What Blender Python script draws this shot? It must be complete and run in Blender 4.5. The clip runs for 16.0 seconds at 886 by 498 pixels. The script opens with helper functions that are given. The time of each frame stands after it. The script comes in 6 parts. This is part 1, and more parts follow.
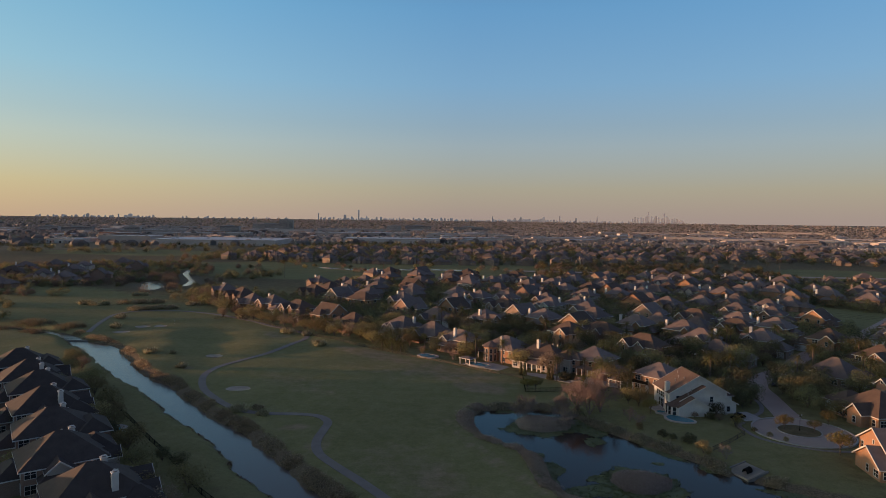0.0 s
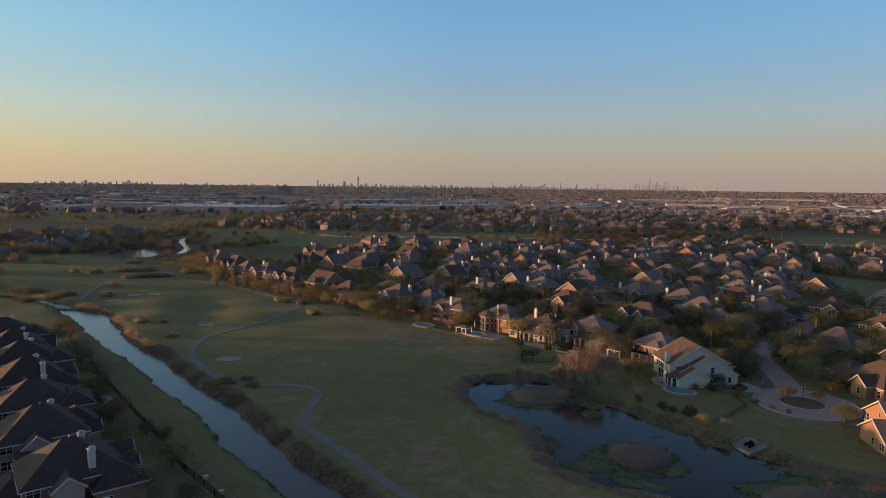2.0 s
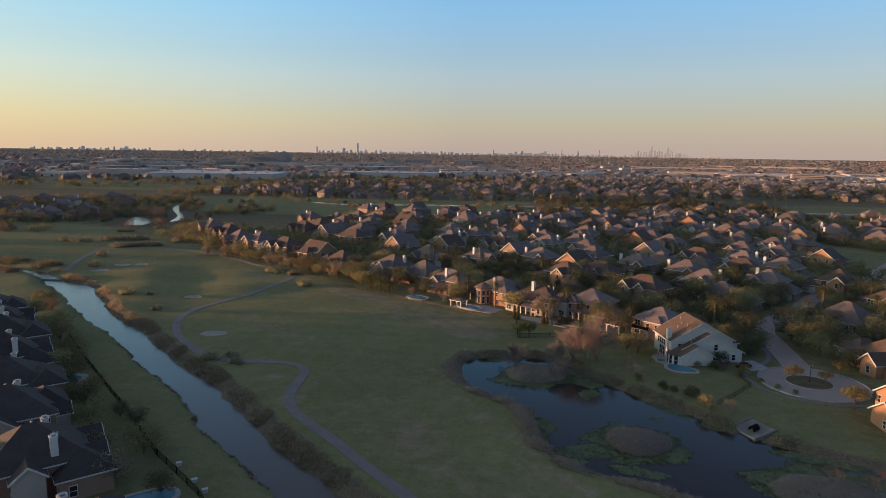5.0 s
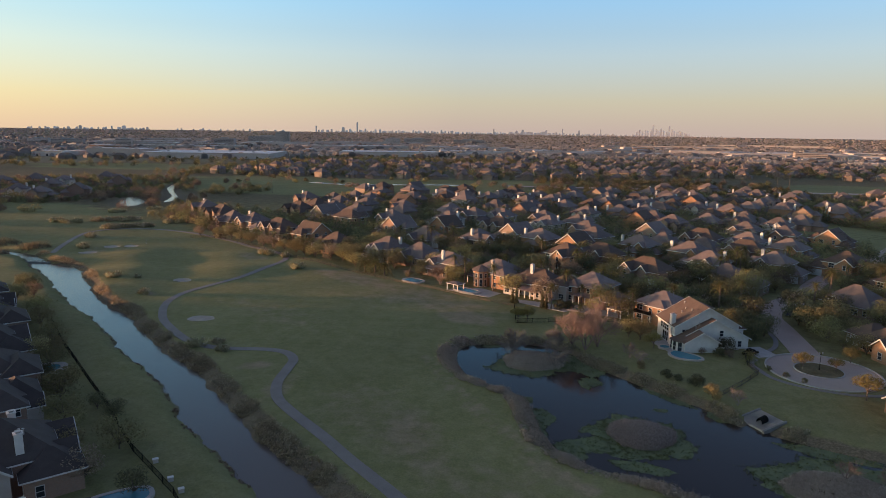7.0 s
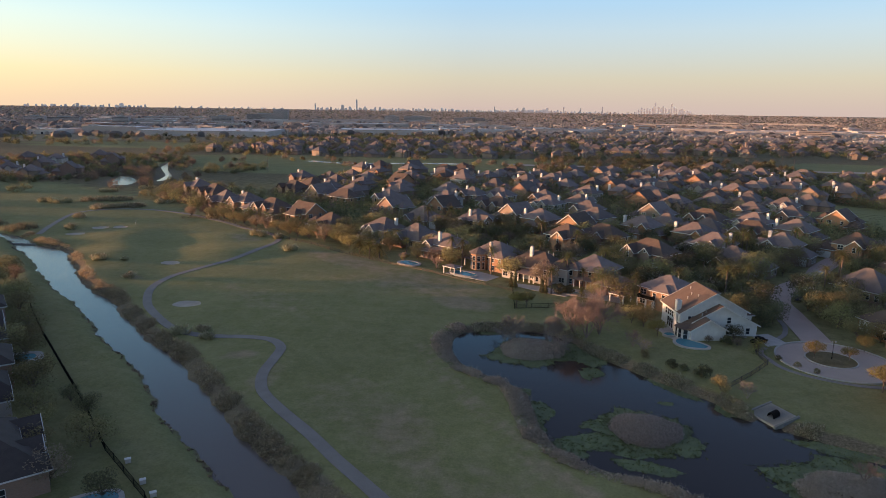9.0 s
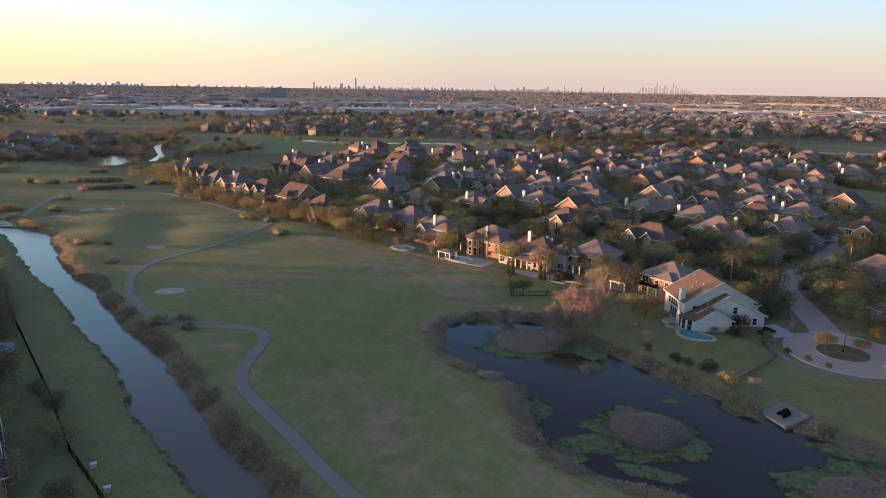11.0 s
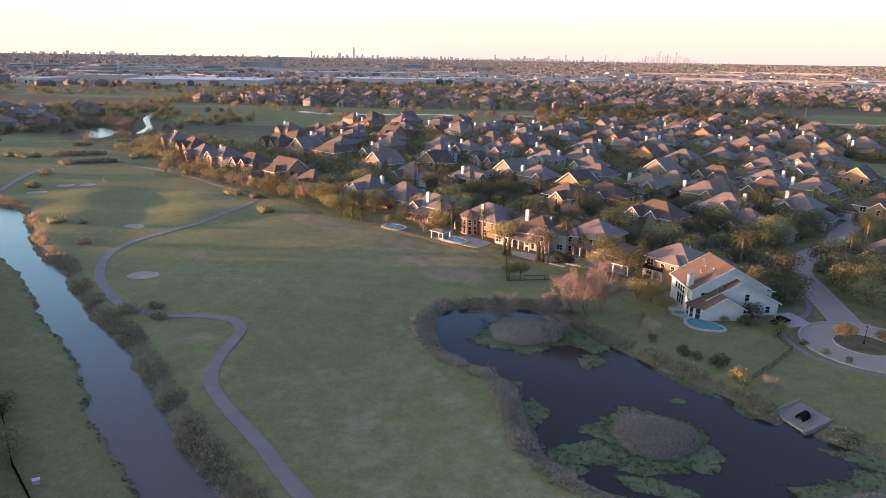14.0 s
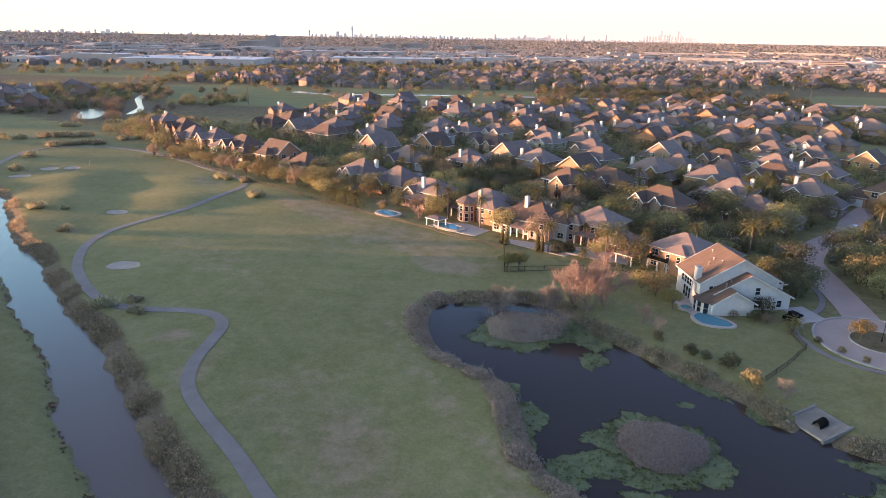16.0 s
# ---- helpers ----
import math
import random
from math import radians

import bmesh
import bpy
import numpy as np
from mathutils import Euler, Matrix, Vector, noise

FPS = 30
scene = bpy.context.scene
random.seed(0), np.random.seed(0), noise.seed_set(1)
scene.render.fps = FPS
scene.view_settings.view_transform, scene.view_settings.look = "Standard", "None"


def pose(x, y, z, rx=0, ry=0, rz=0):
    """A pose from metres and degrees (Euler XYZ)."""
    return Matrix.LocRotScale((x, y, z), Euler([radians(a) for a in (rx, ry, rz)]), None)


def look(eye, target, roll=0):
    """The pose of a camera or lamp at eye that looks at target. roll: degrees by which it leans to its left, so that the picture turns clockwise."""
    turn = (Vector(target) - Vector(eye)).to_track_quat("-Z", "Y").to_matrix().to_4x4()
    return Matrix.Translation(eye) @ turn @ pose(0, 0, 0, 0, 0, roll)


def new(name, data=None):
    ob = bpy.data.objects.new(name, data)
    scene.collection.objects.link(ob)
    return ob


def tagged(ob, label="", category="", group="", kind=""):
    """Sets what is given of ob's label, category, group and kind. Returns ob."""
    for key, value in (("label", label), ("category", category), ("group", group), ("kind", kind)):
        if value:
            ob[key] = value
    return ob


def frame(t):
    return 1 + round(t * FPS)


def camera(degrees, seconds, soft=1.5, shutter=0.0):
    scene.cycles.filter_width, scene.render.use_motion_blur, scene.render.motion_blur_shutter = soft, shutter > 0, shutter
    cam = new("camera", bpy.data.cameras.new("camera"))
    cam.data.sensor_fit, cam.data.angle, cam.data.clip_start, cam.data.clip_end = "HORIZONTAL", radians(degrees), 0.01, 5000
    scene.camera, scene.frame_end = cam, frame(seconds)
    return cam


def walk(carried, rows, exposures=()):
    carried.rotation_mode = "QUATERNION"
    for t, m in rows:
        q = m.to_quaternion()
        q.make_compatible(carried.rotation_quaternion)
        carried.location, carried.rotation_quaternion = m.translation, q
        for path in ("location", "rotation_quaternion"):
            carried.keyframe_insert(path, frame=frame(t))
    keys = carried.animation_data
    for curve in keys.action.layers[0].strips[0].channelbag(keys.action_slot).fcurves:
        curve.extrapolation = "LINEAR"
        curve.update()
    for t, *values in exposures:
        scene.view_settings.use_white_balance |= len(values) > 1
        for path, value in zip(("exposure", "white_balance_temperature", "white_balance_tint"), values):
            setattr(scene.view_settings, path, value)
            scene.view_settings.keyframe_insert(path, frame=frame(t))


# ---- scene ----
cam = camera(69.0, 16.0, 0.7)
PATH = [
    (0, (-0.883, 1.562, 59.328), (-1.244, 3.527, 59.232), 0.7),
    (0.5, (-0.857, 3.449, 59.068), (-1.217, 5.413, 58.948), 0.7),
    (1, (-0.79, 5.171, 59.109), (-1.149, 7.132, 58.955), 0.7),
    (1.5, (-0.548, 7.127, 59.041), (-0.907, 9.086, 58.861), 0.7),
    (2, (-0.37, 8.765, 59.002), (-0.729, 10.722, 58.804), 0.7),
    (2.5, (-0.148, 10.296, 59.047), (-0.507, 12.251, 58.832), 0.7),
    (3, (0.029, 11.836, 59.029), (-0.33, 13.79, 58.797), 0.7),
    (3.5, (0.058, 13.457, 59.108), (-0.299, 15.409, 58.86), 0.7),
    (4, (0.218, 14.954, 59.311), (-0.14, 16.904, 59.046), 0.8),
    (6.5, (0.202, 24.542, 59.0), (-0.153, 26.479, 58.654), 0.8),
    (7, (0.298, 26.561, 58.824), (-0.057, 28.496, 58.463), 0.8),
    (7.5, (0.092, 28.879, 58.751), (-0.263, 30.811, 58.372), 0.8),
    (8, (0.199, 30.799, 58.732), (-0.155, 32.727, 58.338), 0.8),
    (8.5, (0.131, 32.976, 58.481), (-0.222, 34.902, 58.072), 0.8),
    (9, (0.189, 35.173, 58.49), (-0.164, 37.095, 58.064), 0.8),
    (11.5, (0.345, 45.811, 58.214), (-0.003, 47.716, 57.714), 0.9),
    (12, (0.332, 47.799, 58.239), (-0.014, 49.701, 57.725), 0.8),
    (12.5, (0.367, 49.82, 58.254), (0.021, 51.718, 57.725), 0.9),
    (13, (0.327, 51.948, 58.242), (-0.018, 53.841, 57.698), 0.9),
    (13.5, (0.327, 54.064, 58.142), (-0.017, 55.954, 57.584), 0.9),
    (14, (0.36, 56.216, 57.988), (0.017, 58.102, 57.416), 0.9),
    (14.5, (0.16, 58.391, 57.881), (-0.182, 60.273, 57.296), 0.9),
    (15, (0.088, 60.662, 57.74), (-0.252, 62.54, 57.14), 0.9),
    (15.5, (0.119, 62.716, 57.818), (-0.22, 64.589, 57.204), 1.0),
    (16, (-0.026, 64.868, 57.688), (-0.363, 66.737, 57.06), 1.0),
]
walk(cam, [(t, look(eye, target, roll)) for t, eye, target, roll in PATH],
     [(0, 1.1, 6150, 20), (3.5, 1.38, 6120, 19), (7, 1.73, 6150, 19), (9, 1.94, 6120, 21), (12.5, 2.4, 5980, 23), (16, 2.97, 6150, 25)])

# ---- world, sun, exposure ----
SUN_AZ = radians(262)          # clockwise from +y
SUN_EL = radians(1.95)
world = bpy.data.worlds.new("sky")
scene.world = world
world.use_nodes = True
wt = world.node_tree
sky = wt.nodes.new("ShaderNodeTexSky")
sky.sky_type = "NISHITA"
sky.sun_disc = False
sky.sun_elevation = SUN_EL
sky.sun_rotation = SUN_AZ
sky.air_density, sky.dust_density, sky.ozone_density = 1.0, 0.9, 2.6
# evening haze: a pale warm layer low all round the horizon
wco = wt.nodes.new("ShaderNodeTexCoord")
wsep = wt.nodes.new("ShaderNodeSeparateXYZ")
wt.links.new(wco.outputs["Generated"], wsep.inputs[0])
wfac, wcol, wmix = wt.nodes.new("ShaderNodeValToRGB"), wt.nodes.new("ShaderNodeValToRGB"), wt.nodes.new("ShaderNodeMix")
wmix.data_type = "RGBA"
for r, stops in ((wfac, [(0.0, (0.85,) * 3), (0.06, (0.66,) * 3), (0.14, (0.48,) * 3), (0.30, (0.42,) * 3), (0.46, (0.14,) * 3), (1.0, (0.14,) * 3)]),
                 (wcol, [(0.0, (1.60, 1.27, 0.92)), (0.045, (1.76, 1.63, 1.08)), (0.11, (1.70, 2.04, 1.86)), (0.2, (1.15, 2.25, 2.75)), (0.31, (0.75, 2.10, 2.95)), (0.47, (1.45, 1.20, 1.40)), (1.0, (1.45, 1.10, 1.20))])):
    while len(r.color_ramp.elements) < len(stops):
        r.color_ramp.elements.new(0.5)
    for e, (p, c) in zip(r.color_ramp.elements, stops):
        e.position, e.color = p, (*c, 1)
    wt.links.new(wsep.outputs["Z"], r.inputs["Fac"])
wt.links.new(wfac.outputs["Color"], wmix.inputs[0])
wt.links.new(sky.outputs[0], wmix.inputs[6])
# the glow round the low sun
wdot, wglow, wmul = wt.nodes.new("ShaderNodeVectorMath"), wt.nodes.new("ShaderNodeValToRGB"), wt.nodes.new("ShaderNodeMix")
wdot.operation = "DOT_PRODUCT"
wt.links.new(wco.outputs["Generated"], wdot.inputs[0])
wdot.inputs[1].default_value = (math.sin(SUN_AZ), math.cos(SUN_AZ), 0.05)
wglow.color_ramp.elements.remove(wglow.color_ramp.elements[1])
wglow.color_ramp.elements[0].color = (0.80, 0.82, 0.90, 1)
for p, c in ((0.02, (0.80, 0.82, 0.90)), (0.35, (1.0, 1.0, 0.97)), (0.62, (1.16, 1.10, 0.90)), (0.88, (3.5, 2.7, 1.7)), (1.0, (12.0, 7.5, 3.6))):
    e = wglow.color_ramp.elements.new(p)
    e.color = (*c, 1)
    e.position = p
wmul.data_type, wmul.blend_type = "RGBA", "MULTIPLY"
wmul.inputs[0].default_value = 1.0
wt.links.new(wdot.outputs["Value"], wglow.inputs["Fac"])
wt.links.new(wcol.outputs["Color"], wmul.inputs[6])
wt.links.new(wglow.outputs["Color"], wmul.inputs[7])
wt.links.new(wmul.outputs[2], wmix.inputs[7])
wt.links.new(wmix.outputs[2], wt.nodes["Background"].inputs[0])
wt.nodes["Background"].inputs[1].default_value = 0.15

sun_way = Vector((math.sin(SUN_AZ) * math.cos(SUN_EL), math.cos(SUN_AZ) * math.cos(SUN_EL), math.sin(SUN_EL)))
sun = new("sun", bpy.data.lights.new("sun", "SUN"))
sun.data.energy, sun.data.angle, sun.data.color = 2.9, radians(0.6), (1.0, 0.53, 0.25)
sun.matrix_world = look(sun_way * 1000, (0, 0, 0))


# ---- materials ----
def mat(name, rough=0.8, metal=0.0):
    m = bpy.data.materials.new(name)
    m.use_nodes = True
    b = m.node_tree.nodes["Principled BSDF"]
    b.inputs["Roughness"].default_value, b.inputs["Metallic"].default_value = rough, metal
    return m, m.node_tree, b


def node(nt, kind, **kw):
    n = nt.nodes.new(kind)
    for k, v in kw.items():
        n.inputs[k].default_value = v
    return n


def coords(nt):
    """World-sized coordinates."""
    return nt.nodes.new("ShaderNodeNewGeometry").outputs["Position"]


def noise_at(nt, scale, detail=3.0, rough=0.55, where=None):
    n = node(nt, "ShaderNodeTexNoise", Scale=scale, Detail=detail, Roughness=rough)
    nt.links.new(where or coords(nt), n.inputs["Vector"])
    return n.outputs["Fac"]


def ramp(nt, fac, stops):
    r = nt.nodes.new("ShaderNodeValToRGB")
    el = r.color_ramp.elements
    while len(el) < len(stops):
        el.new(0.5)
    for e, (p, c) in zip(el, stops):
        e.position, e.color = p, (*c, 1)
    nt.links.new(fac, r.inputs["Fac"])
    return r.outputs["Color"]


def mix(nt, fac, a, b, mode="MIX"):
    n = nt.nodes.new("ShaderNodeMix")
    n.data_type, n.blend_type = "RGBA", mode
    for sock, v in ((n.inputs[0], fac), (n.inputs[6], a), (n.inputs[7], b)):
        if isinstance(v, (int, float)):
            sock.default_value = v
        elif isinstance(v, tuple):
            sock.default_value = (*v, 1)
        else:
            nt.links.new(v, sock)
    return n.outputs[2]


def bump(nt, b, height, strength=0.4, distance=0.1):
    n = node(nt, "ShaderNodeBump", Strength=strength, Distance=distance)
    nt.links.new(height, n.inputs["Height"])
    nt.links.new(n.outputs[0], b.inputs["Normal"])


def plain(name, lo, hi, scale=1.5, rough=0.8, metal=0.0, grain=12.0, depth=0.02, vary=0.0):
    """A surface between two colours: broad stains, fine grain and relief; vary: from object to object."""
    m, nt, b = mat(name, rough, metal)
    broad, fine = noise_at(nt, scale, 4), noise_at(nt, grain, 2)
    c = mix(nt, 0.35, ramp(nt, broad, [(0.3, lo), (0.7, hi)]), ramp(nt, fine, [(0.3, lo), (0.7, hi)]))
    if vary:
        o = nt.nodes.new("ShaderNodeObjectInfo")
        h = node(nt, "ShaderNodeHueSaturation")
        mr = node(nt, "ShaderNodeMapRange", **{"To Min": 1 - vary, "To Max": 1 + vary})
        nt.links.new(o.outputs["Random"], mr.inputs["Value"])
        nt.links.new(mr.outputs[0], h.inputs["Value"])
        nt.links.new(c, h.inputs["Color"])
        c = h.outputs[0]
    nt.links.new(c, b.inputs["Base Color"])
    bump(nt, b, fine, 0.4, depth)
    return m


def leaf(name, lo, hi, vary=0.35):
    """Foliage: leaves differ one by one and tree by tree."""
    m, nt, b = mat(name, 0.7)
    g = nt.nodes.new("ShaderNodeNewGeometry")
    c = ramp(nt, g.outputs["Random Per Island"], [(0.0, lo), (1.0, hi)])
    o = nt.nodes.new("ShaderNodeObjectInfo")
    h = node(nt, "ShaderNodeHueSaturation")
    for sock, a, z in (("Value", 1 - vary, 1 + vary), ("Hue", 0.488, 0.52)):
        mr = node(nt, "ShaderNodeMapRange", **{"To Min": a, "To Max": z})
        nt.links.new(o.outputs["Random"], mr.inputs["Value"])
        nt.links.new(mr.outputs[0], h.inputs[sock])
    nt.links.new(c, h.inputs["Color"])
    nt.links.new(h.outputs[0], b.inputs["Base Color"])
    b.inputs["Specular IOR Level"].default_value = 0.2
    tr, mx = nt.nodes.new("ShaderNodeBsdfTranslucent"), node(nt, "ShaderNodeMixShader", Fac=0.45)
    nt.links.new(h.outputs[0], tr.inputs["Color"])
    nt.links.new(b.outputs[0], mx.inputs[1]), nt.links.new(tr.outputs[0], mx.inputs[2])
    nt.links.new(mx.outputs[0], nt.nodes["Material Output"].inputs["Surface"])
    return m


def brick(name, tones):
    """Brick courses with pale joints; each house takes a tone of its own."""
    m, nt, b = mat(name, 0.85)
    o = nt.nodes.new("ShaderNodeObjectInfo")
    tone = ramp(nt, o.outputs["Random"], tones)
    t = node(nt, "ShaderNodeTexBrick", Scale=1.0, **{"Mortar Size": 0.008, "Brick Width": 0.22, "Row Height": 0.075, "Bias": 0.0})
    tc = nt.nodes.new("ShaderNodeTexCoord")
    sep, add, com = nt.nodes.new("ShaderNodeSeparateXYZ"), node(nt, "ShaderNodeMath"), nt.nodes.new("ShaderNodeCombineXYZ")
    nt.links.new(tc.outputs["Object"], sep.inputs[0])
    nt.links.new(sep.outputs[0], add.inputs[0]), nt.links.new(sep.outputs[1], add.inputs[1])
    nt.links.new(add.outputs[0], com.inputs[0]), nt.links.new(sep.outputs[2], com.inputs[1])
    nt.links.new(com.outputs[0], t.inputs["Vector"])
    nt.links.new(tone, t.inputs["Color1"])
    nt.links.new(mix(nt, 0.35, tone, (0.10, 0.06, 0.045)), t.inputs["Color2"])
    t.inputs["Mortar"].default_value = (0.24, 0.19, 0.15, 1)
    c = mix(nt, noise_at(nt, 0.5, 4), t.outputs["Color"], mix(nt, 0.25, t.outputs["Color"], (0.12, 0.10, 0.09)))
    nt.links.new(c, b.inputs["Base Color"])
    bump(nt, b, t.outputs["Fac"], 0.3, 0.01)
    return m


def grass_ground():
    """Winter lawn, dry grass and scrub, by the zones of the ground sheet; the dry tone also pales far ground for haze.
    """
    m, nt, b = mat("grass", 0.95)
    z = nt.nodes.new("ShaderNodeVertexColor")
    z.layer_name = "zone"
    sep = nt.nodes.new("ShaderNodeSeparateColor")
    nt.links.new(z.outputs["Color"], sep.inputs[0])
    fine, mid, broad, huge = noise_at(nt, 2.2, 4, 0.7), noise_at(nt, 0.22, 5, 0.6), noise_at(nt, 0.05, 4, 0.6), noise_at(nt, 0.012, 4)
    lawn = mix(nt, 0.5, ramp(nt, broad, [(0.3, (0.142, 0.143, 0.056)), (0.7, (0.198, 0.188, 0.086))]),
               ramp(nt, mid, [(0.3, (0.144, 0.147, 0.058)), (0.72, (0.224, 0.208, 0.110))]))
    rough = ramp(nt, mid, [(0.3, (0.098, 0.082, 0.042)), (0.7, (0.165, 0.130, 0.076))])
    dry = ramp(nt, mid, [(0.3, (0.200, 0.160, 0.092)), (0.7, (0.268, 0.214, 0.140))])
    scrub = ramp(nt, fine, [(0.3, (0.095, 0.082, 0.050)), (0.7, (0.180, 0.145, 0.102))])

    def soft(sock, lo, hi):
        add = node(nt, "ShaderNodeMath")
        mul = node(nt, "ShaderNodeMath")
        mul.operation, mul.inputs[1].default_value = "MULTIPLY_ADD", 0.9
        nt.links.new(mid, mul.inputs[0])
        mul.inputs[2].default_value = -0.45
        nt.links.new(sock, add.inputs[0]), nt.links.new(mul.outputs[0], add.inputs[1])
        mr = node(nt, "ShaderNodeMapRange", **{"From Min": lo, "From Max": hi})
        mr.interpolation_type = "SMOOTHSTEP"
        nt.links.new(add.outputs[0], mr.inputs["Value"])
        return mr.outputs[0]

    c = mix(nt, soft(sep.outputs[1], 0.25, 0.75), rough, lawn)
    c = mix(nt, soft(sep.outputs[0], 0.2, 0.8), c, dry)
    c = mix(nt, soft(sep.outputs[2], 0.3, 0.8), c, scrub)
    c = mix(nt, 0.3, c, mix(nt, 1.0, c, ramp(nt, fine, [(0.25, (0.35, 0.35, 0.35)), (0.75, (1.6, 1.6, 1.6))]), "MULTIPLY"))
    c = mix(nt, 0.28, c, mix(nt, 1.0, c, ramp(nt, noise_at(nt, 0.6, 4, 0.7), [(0.3, (0.55, 0.58, 0.55)), (0.7, (1.4, 1.36, 1.3))]), "MULTIPLY"))
    c = mix(nt, 0.5, c, mix(nt, 1.0, c, ramp(nt, huge, [(0.3, (0.7, 0.7, 0.7)), (0.7, (1.25, 1.2, 1.1))]), "MULTIPLY"))
    nt.links.new(c, b.inputs["Base Color"])
    b.inputs["Specular IOR Level"].default_value = 0.1
    bump(nt, b, fine, 0.6, 0.15)
    return m


def water(name, deep, rough=0.06, ripple=0.06):
    m, nt, b = mat(name, rough)
    b.inputs["Base Color"].default_value = (*deep, 1)
    b.inputs["IOR"].default_value = 1.33
    n = node(nt, "ShaderNodeMath")
    nt.links.new(noise_at(nt, 0.9, 4), n.inputs[0])
    nt.links.new(noise_at(nt, 5.0, 2), n.inputs[1])
    bump(nt, b, n.outputs[0], ripple, 0.25)
    return m


GRASS = grass_ground()
CREEK = water("creek_water", (0.100, 0.082, 0.066), 0.10, 0.10)
POND = water("pond_water", (0.030, 0.024, 0.020), 0.04, 0.03)
POOL = water("pool_water", (0.06, 0.19, 0.23), 0.05, 0.05)
POND.node_tree.nodes["Principled BSDF"].inputs["Specular IOR Level"].default_value = 0.28
CONCRETE = plain("concrete", (0.24, 0.225, 0.20), (0.36, 0.335, 0.30), 0.3, 0.85, 0, 6)
PATHTOP = plain("path_concrete", (0.130, 0.112, 0.100), (0.19, 0.168, 0.150), 0.25, 0.85, 0, 5)
PAVING = plain("road_concrete", (0.26, 0.200, 0.165), (0.34, 0.267, 0.222), 0.12, 0.85, 0, 4)
OLD_CONCRETE = plain("weathered_concrete", (0.12, 0.115, 0.108), (0.22, 0.21, 0.195), 0.7, 0.9, 0, 6)
SAND = plain("sand", (0.27, 0.225, 0.175), (0.37, 0.315, 0.25), 0.6, 0.95, 0, 8, 0.03)
SHINGLE = plain("shingle", (0.110, 0.084, 0.074), (0.172, 0.133, 0.118), 0.5, 0.9, 0, 7, 0.03, 0.22)
SHINGLE_RED = plain("brown_shingle", (0.066, 0.043, 0.031), (0.108, 0.073, 0.054), 0.5, 0.9, 0, 7, 0.03, 0.1)
SHINGLE_DARK = plain("dark_shingle", (0.032, 0.025, 0.021), (0.058, 0.045, 0.039), 0.5, 0.9, 0, 7, 0.03, 0.2)
BRICK = brick("brick_wall", [(0.0, (0.25, 0.12, 0.08)), (0.35, (0.28, 0.16, 0.11)), (0.6, (0.32, 0.23, 0.16)), (1.0, (0.22, 0.135, 0.105))])
BRICK_RED = brick("red_brick", [(0.0, (0.34, 0.15, 0.09)), (1.0, (0.38, 0.20, 0.12))])
BRICK_TAN = brick("tan_brick", [(0.0, (0.38, 0.165, 0.066)), (1.0, (0.38, 0.19, 0.085))])
STUCCO = plain("pale_stucco", (0.31, 0.275, 0.24), (0.42, 0.375, 0.33), 0.4, 0.9, 0, 9, 0.01, 0.08)
WHITE = plain("white_paint", (0.42, 0.41, 0.385), (0.54, 0.53, 0.50), 0.8, 0.6, 0, 14, 0.004)
MOUND = leaf("tufted_reeds", (0.22, 0.180, 0.155), (0.50, 0.42, 0.36), 0.08)
BELT = leaf("reed_belt", (0.23, 0.19, 0.140), (0.54, 0.44, 0.335), 0.08)
BANK = leaf("bank_growth", (0.10, 0.105, 0.055), (0.42, 0.34, 0.25), 0.1)
GLASS = mat("window_glass", 0.06)[0]
GLASS.node_tree.nodes["Principled BSDF"].inputs["Base Color"].default_value = (0.02, 0.024, 0.03, 1)
METAL = plain("grey_metal", (0.22, 0.22, 0.22), (0.36, 0.36, 0.36), 0.8, 0.45, 0.8)
IRON = plain("black_iron", (0.004, 0.004, 0.004), (0.009, 0.0085, 0.008), 1.0, 0.85)
IRON.node_tree.nodes["Principled BSDF"].inputs["Specular IOR Level"].default_value = 0.08
DARKRAIL = plain("weathered_rail", (0.030, 0.026, 0.022), (0.052, 0.045, 0.038), 1.0, 0.85)
FENCE = plain("fence_wood", (0.08, 0.055, 0.038), (0.15, 0.105, 0.07), 0.8, 0.85, 0, 9)
BARK = plain("bark", (0.07, 0.05, 0.038), (0.15, 0.115, 0.09), 1.5, 0.9, 0, 10)
TWIG = plain("winter_twigs", (0.135, 0.092, 0.078), (0.215, 0.152, 0.128), 0.6, 0.9, 0, 8)
TWIG_GREY = plain("grey_twigs", (0.125, 0.105, 0.092), (0.20, 0.168, 0.148), 0.6, 0.9, 0, 8)
LEAF = leaf("oak_leaves", (0.140, 0.128, 0.058), (0.232, 0.204, 0.102))
LEAF_DARK = leaf("dark_leaves", (0.078, 0.080, 0.042), (0.136, 0.130, 0.070))
LEAF_OLIVE = leaf("olive_leaves", (0.175, 0.148, 0.070), (0.275, 0.230, 0.116))
LEAF_RUST = leaf("winter_leaves", (0.150, 0.108, 0.078), (0.235, 0.176, 0.130))
LEAF_GOLD = leaf("yellow_leaves", (0.125, 0.110, 0.038), (0.235, 0.198, 0.074), 0.15)
FROND = leaf("palm_fronds", (0.060, 0.065, 0.022), (0.16, 0.15, 0.06), 0.2)
DARKSCRUB = leaf("dark_scrub", (0.090, 0.078, 0.048), (0.180, 0.145, 0.098), 0.1)
SCRUB = leaf("bank_scrub", (0.165, 0.130, 0.078), (0.36, 0.275, 0.195), 0.1)
PAMPAS = leaf("pampas_grass", (0.19, 0.17, 0.085), (0.50, 0.44, 0.30), 0.1)
ALGAE = plain("algae", (0.048, 0.060, 0.022), (0.118, 0.136, 0.050), 0.5, 0.8, 0, 4, 0.05)
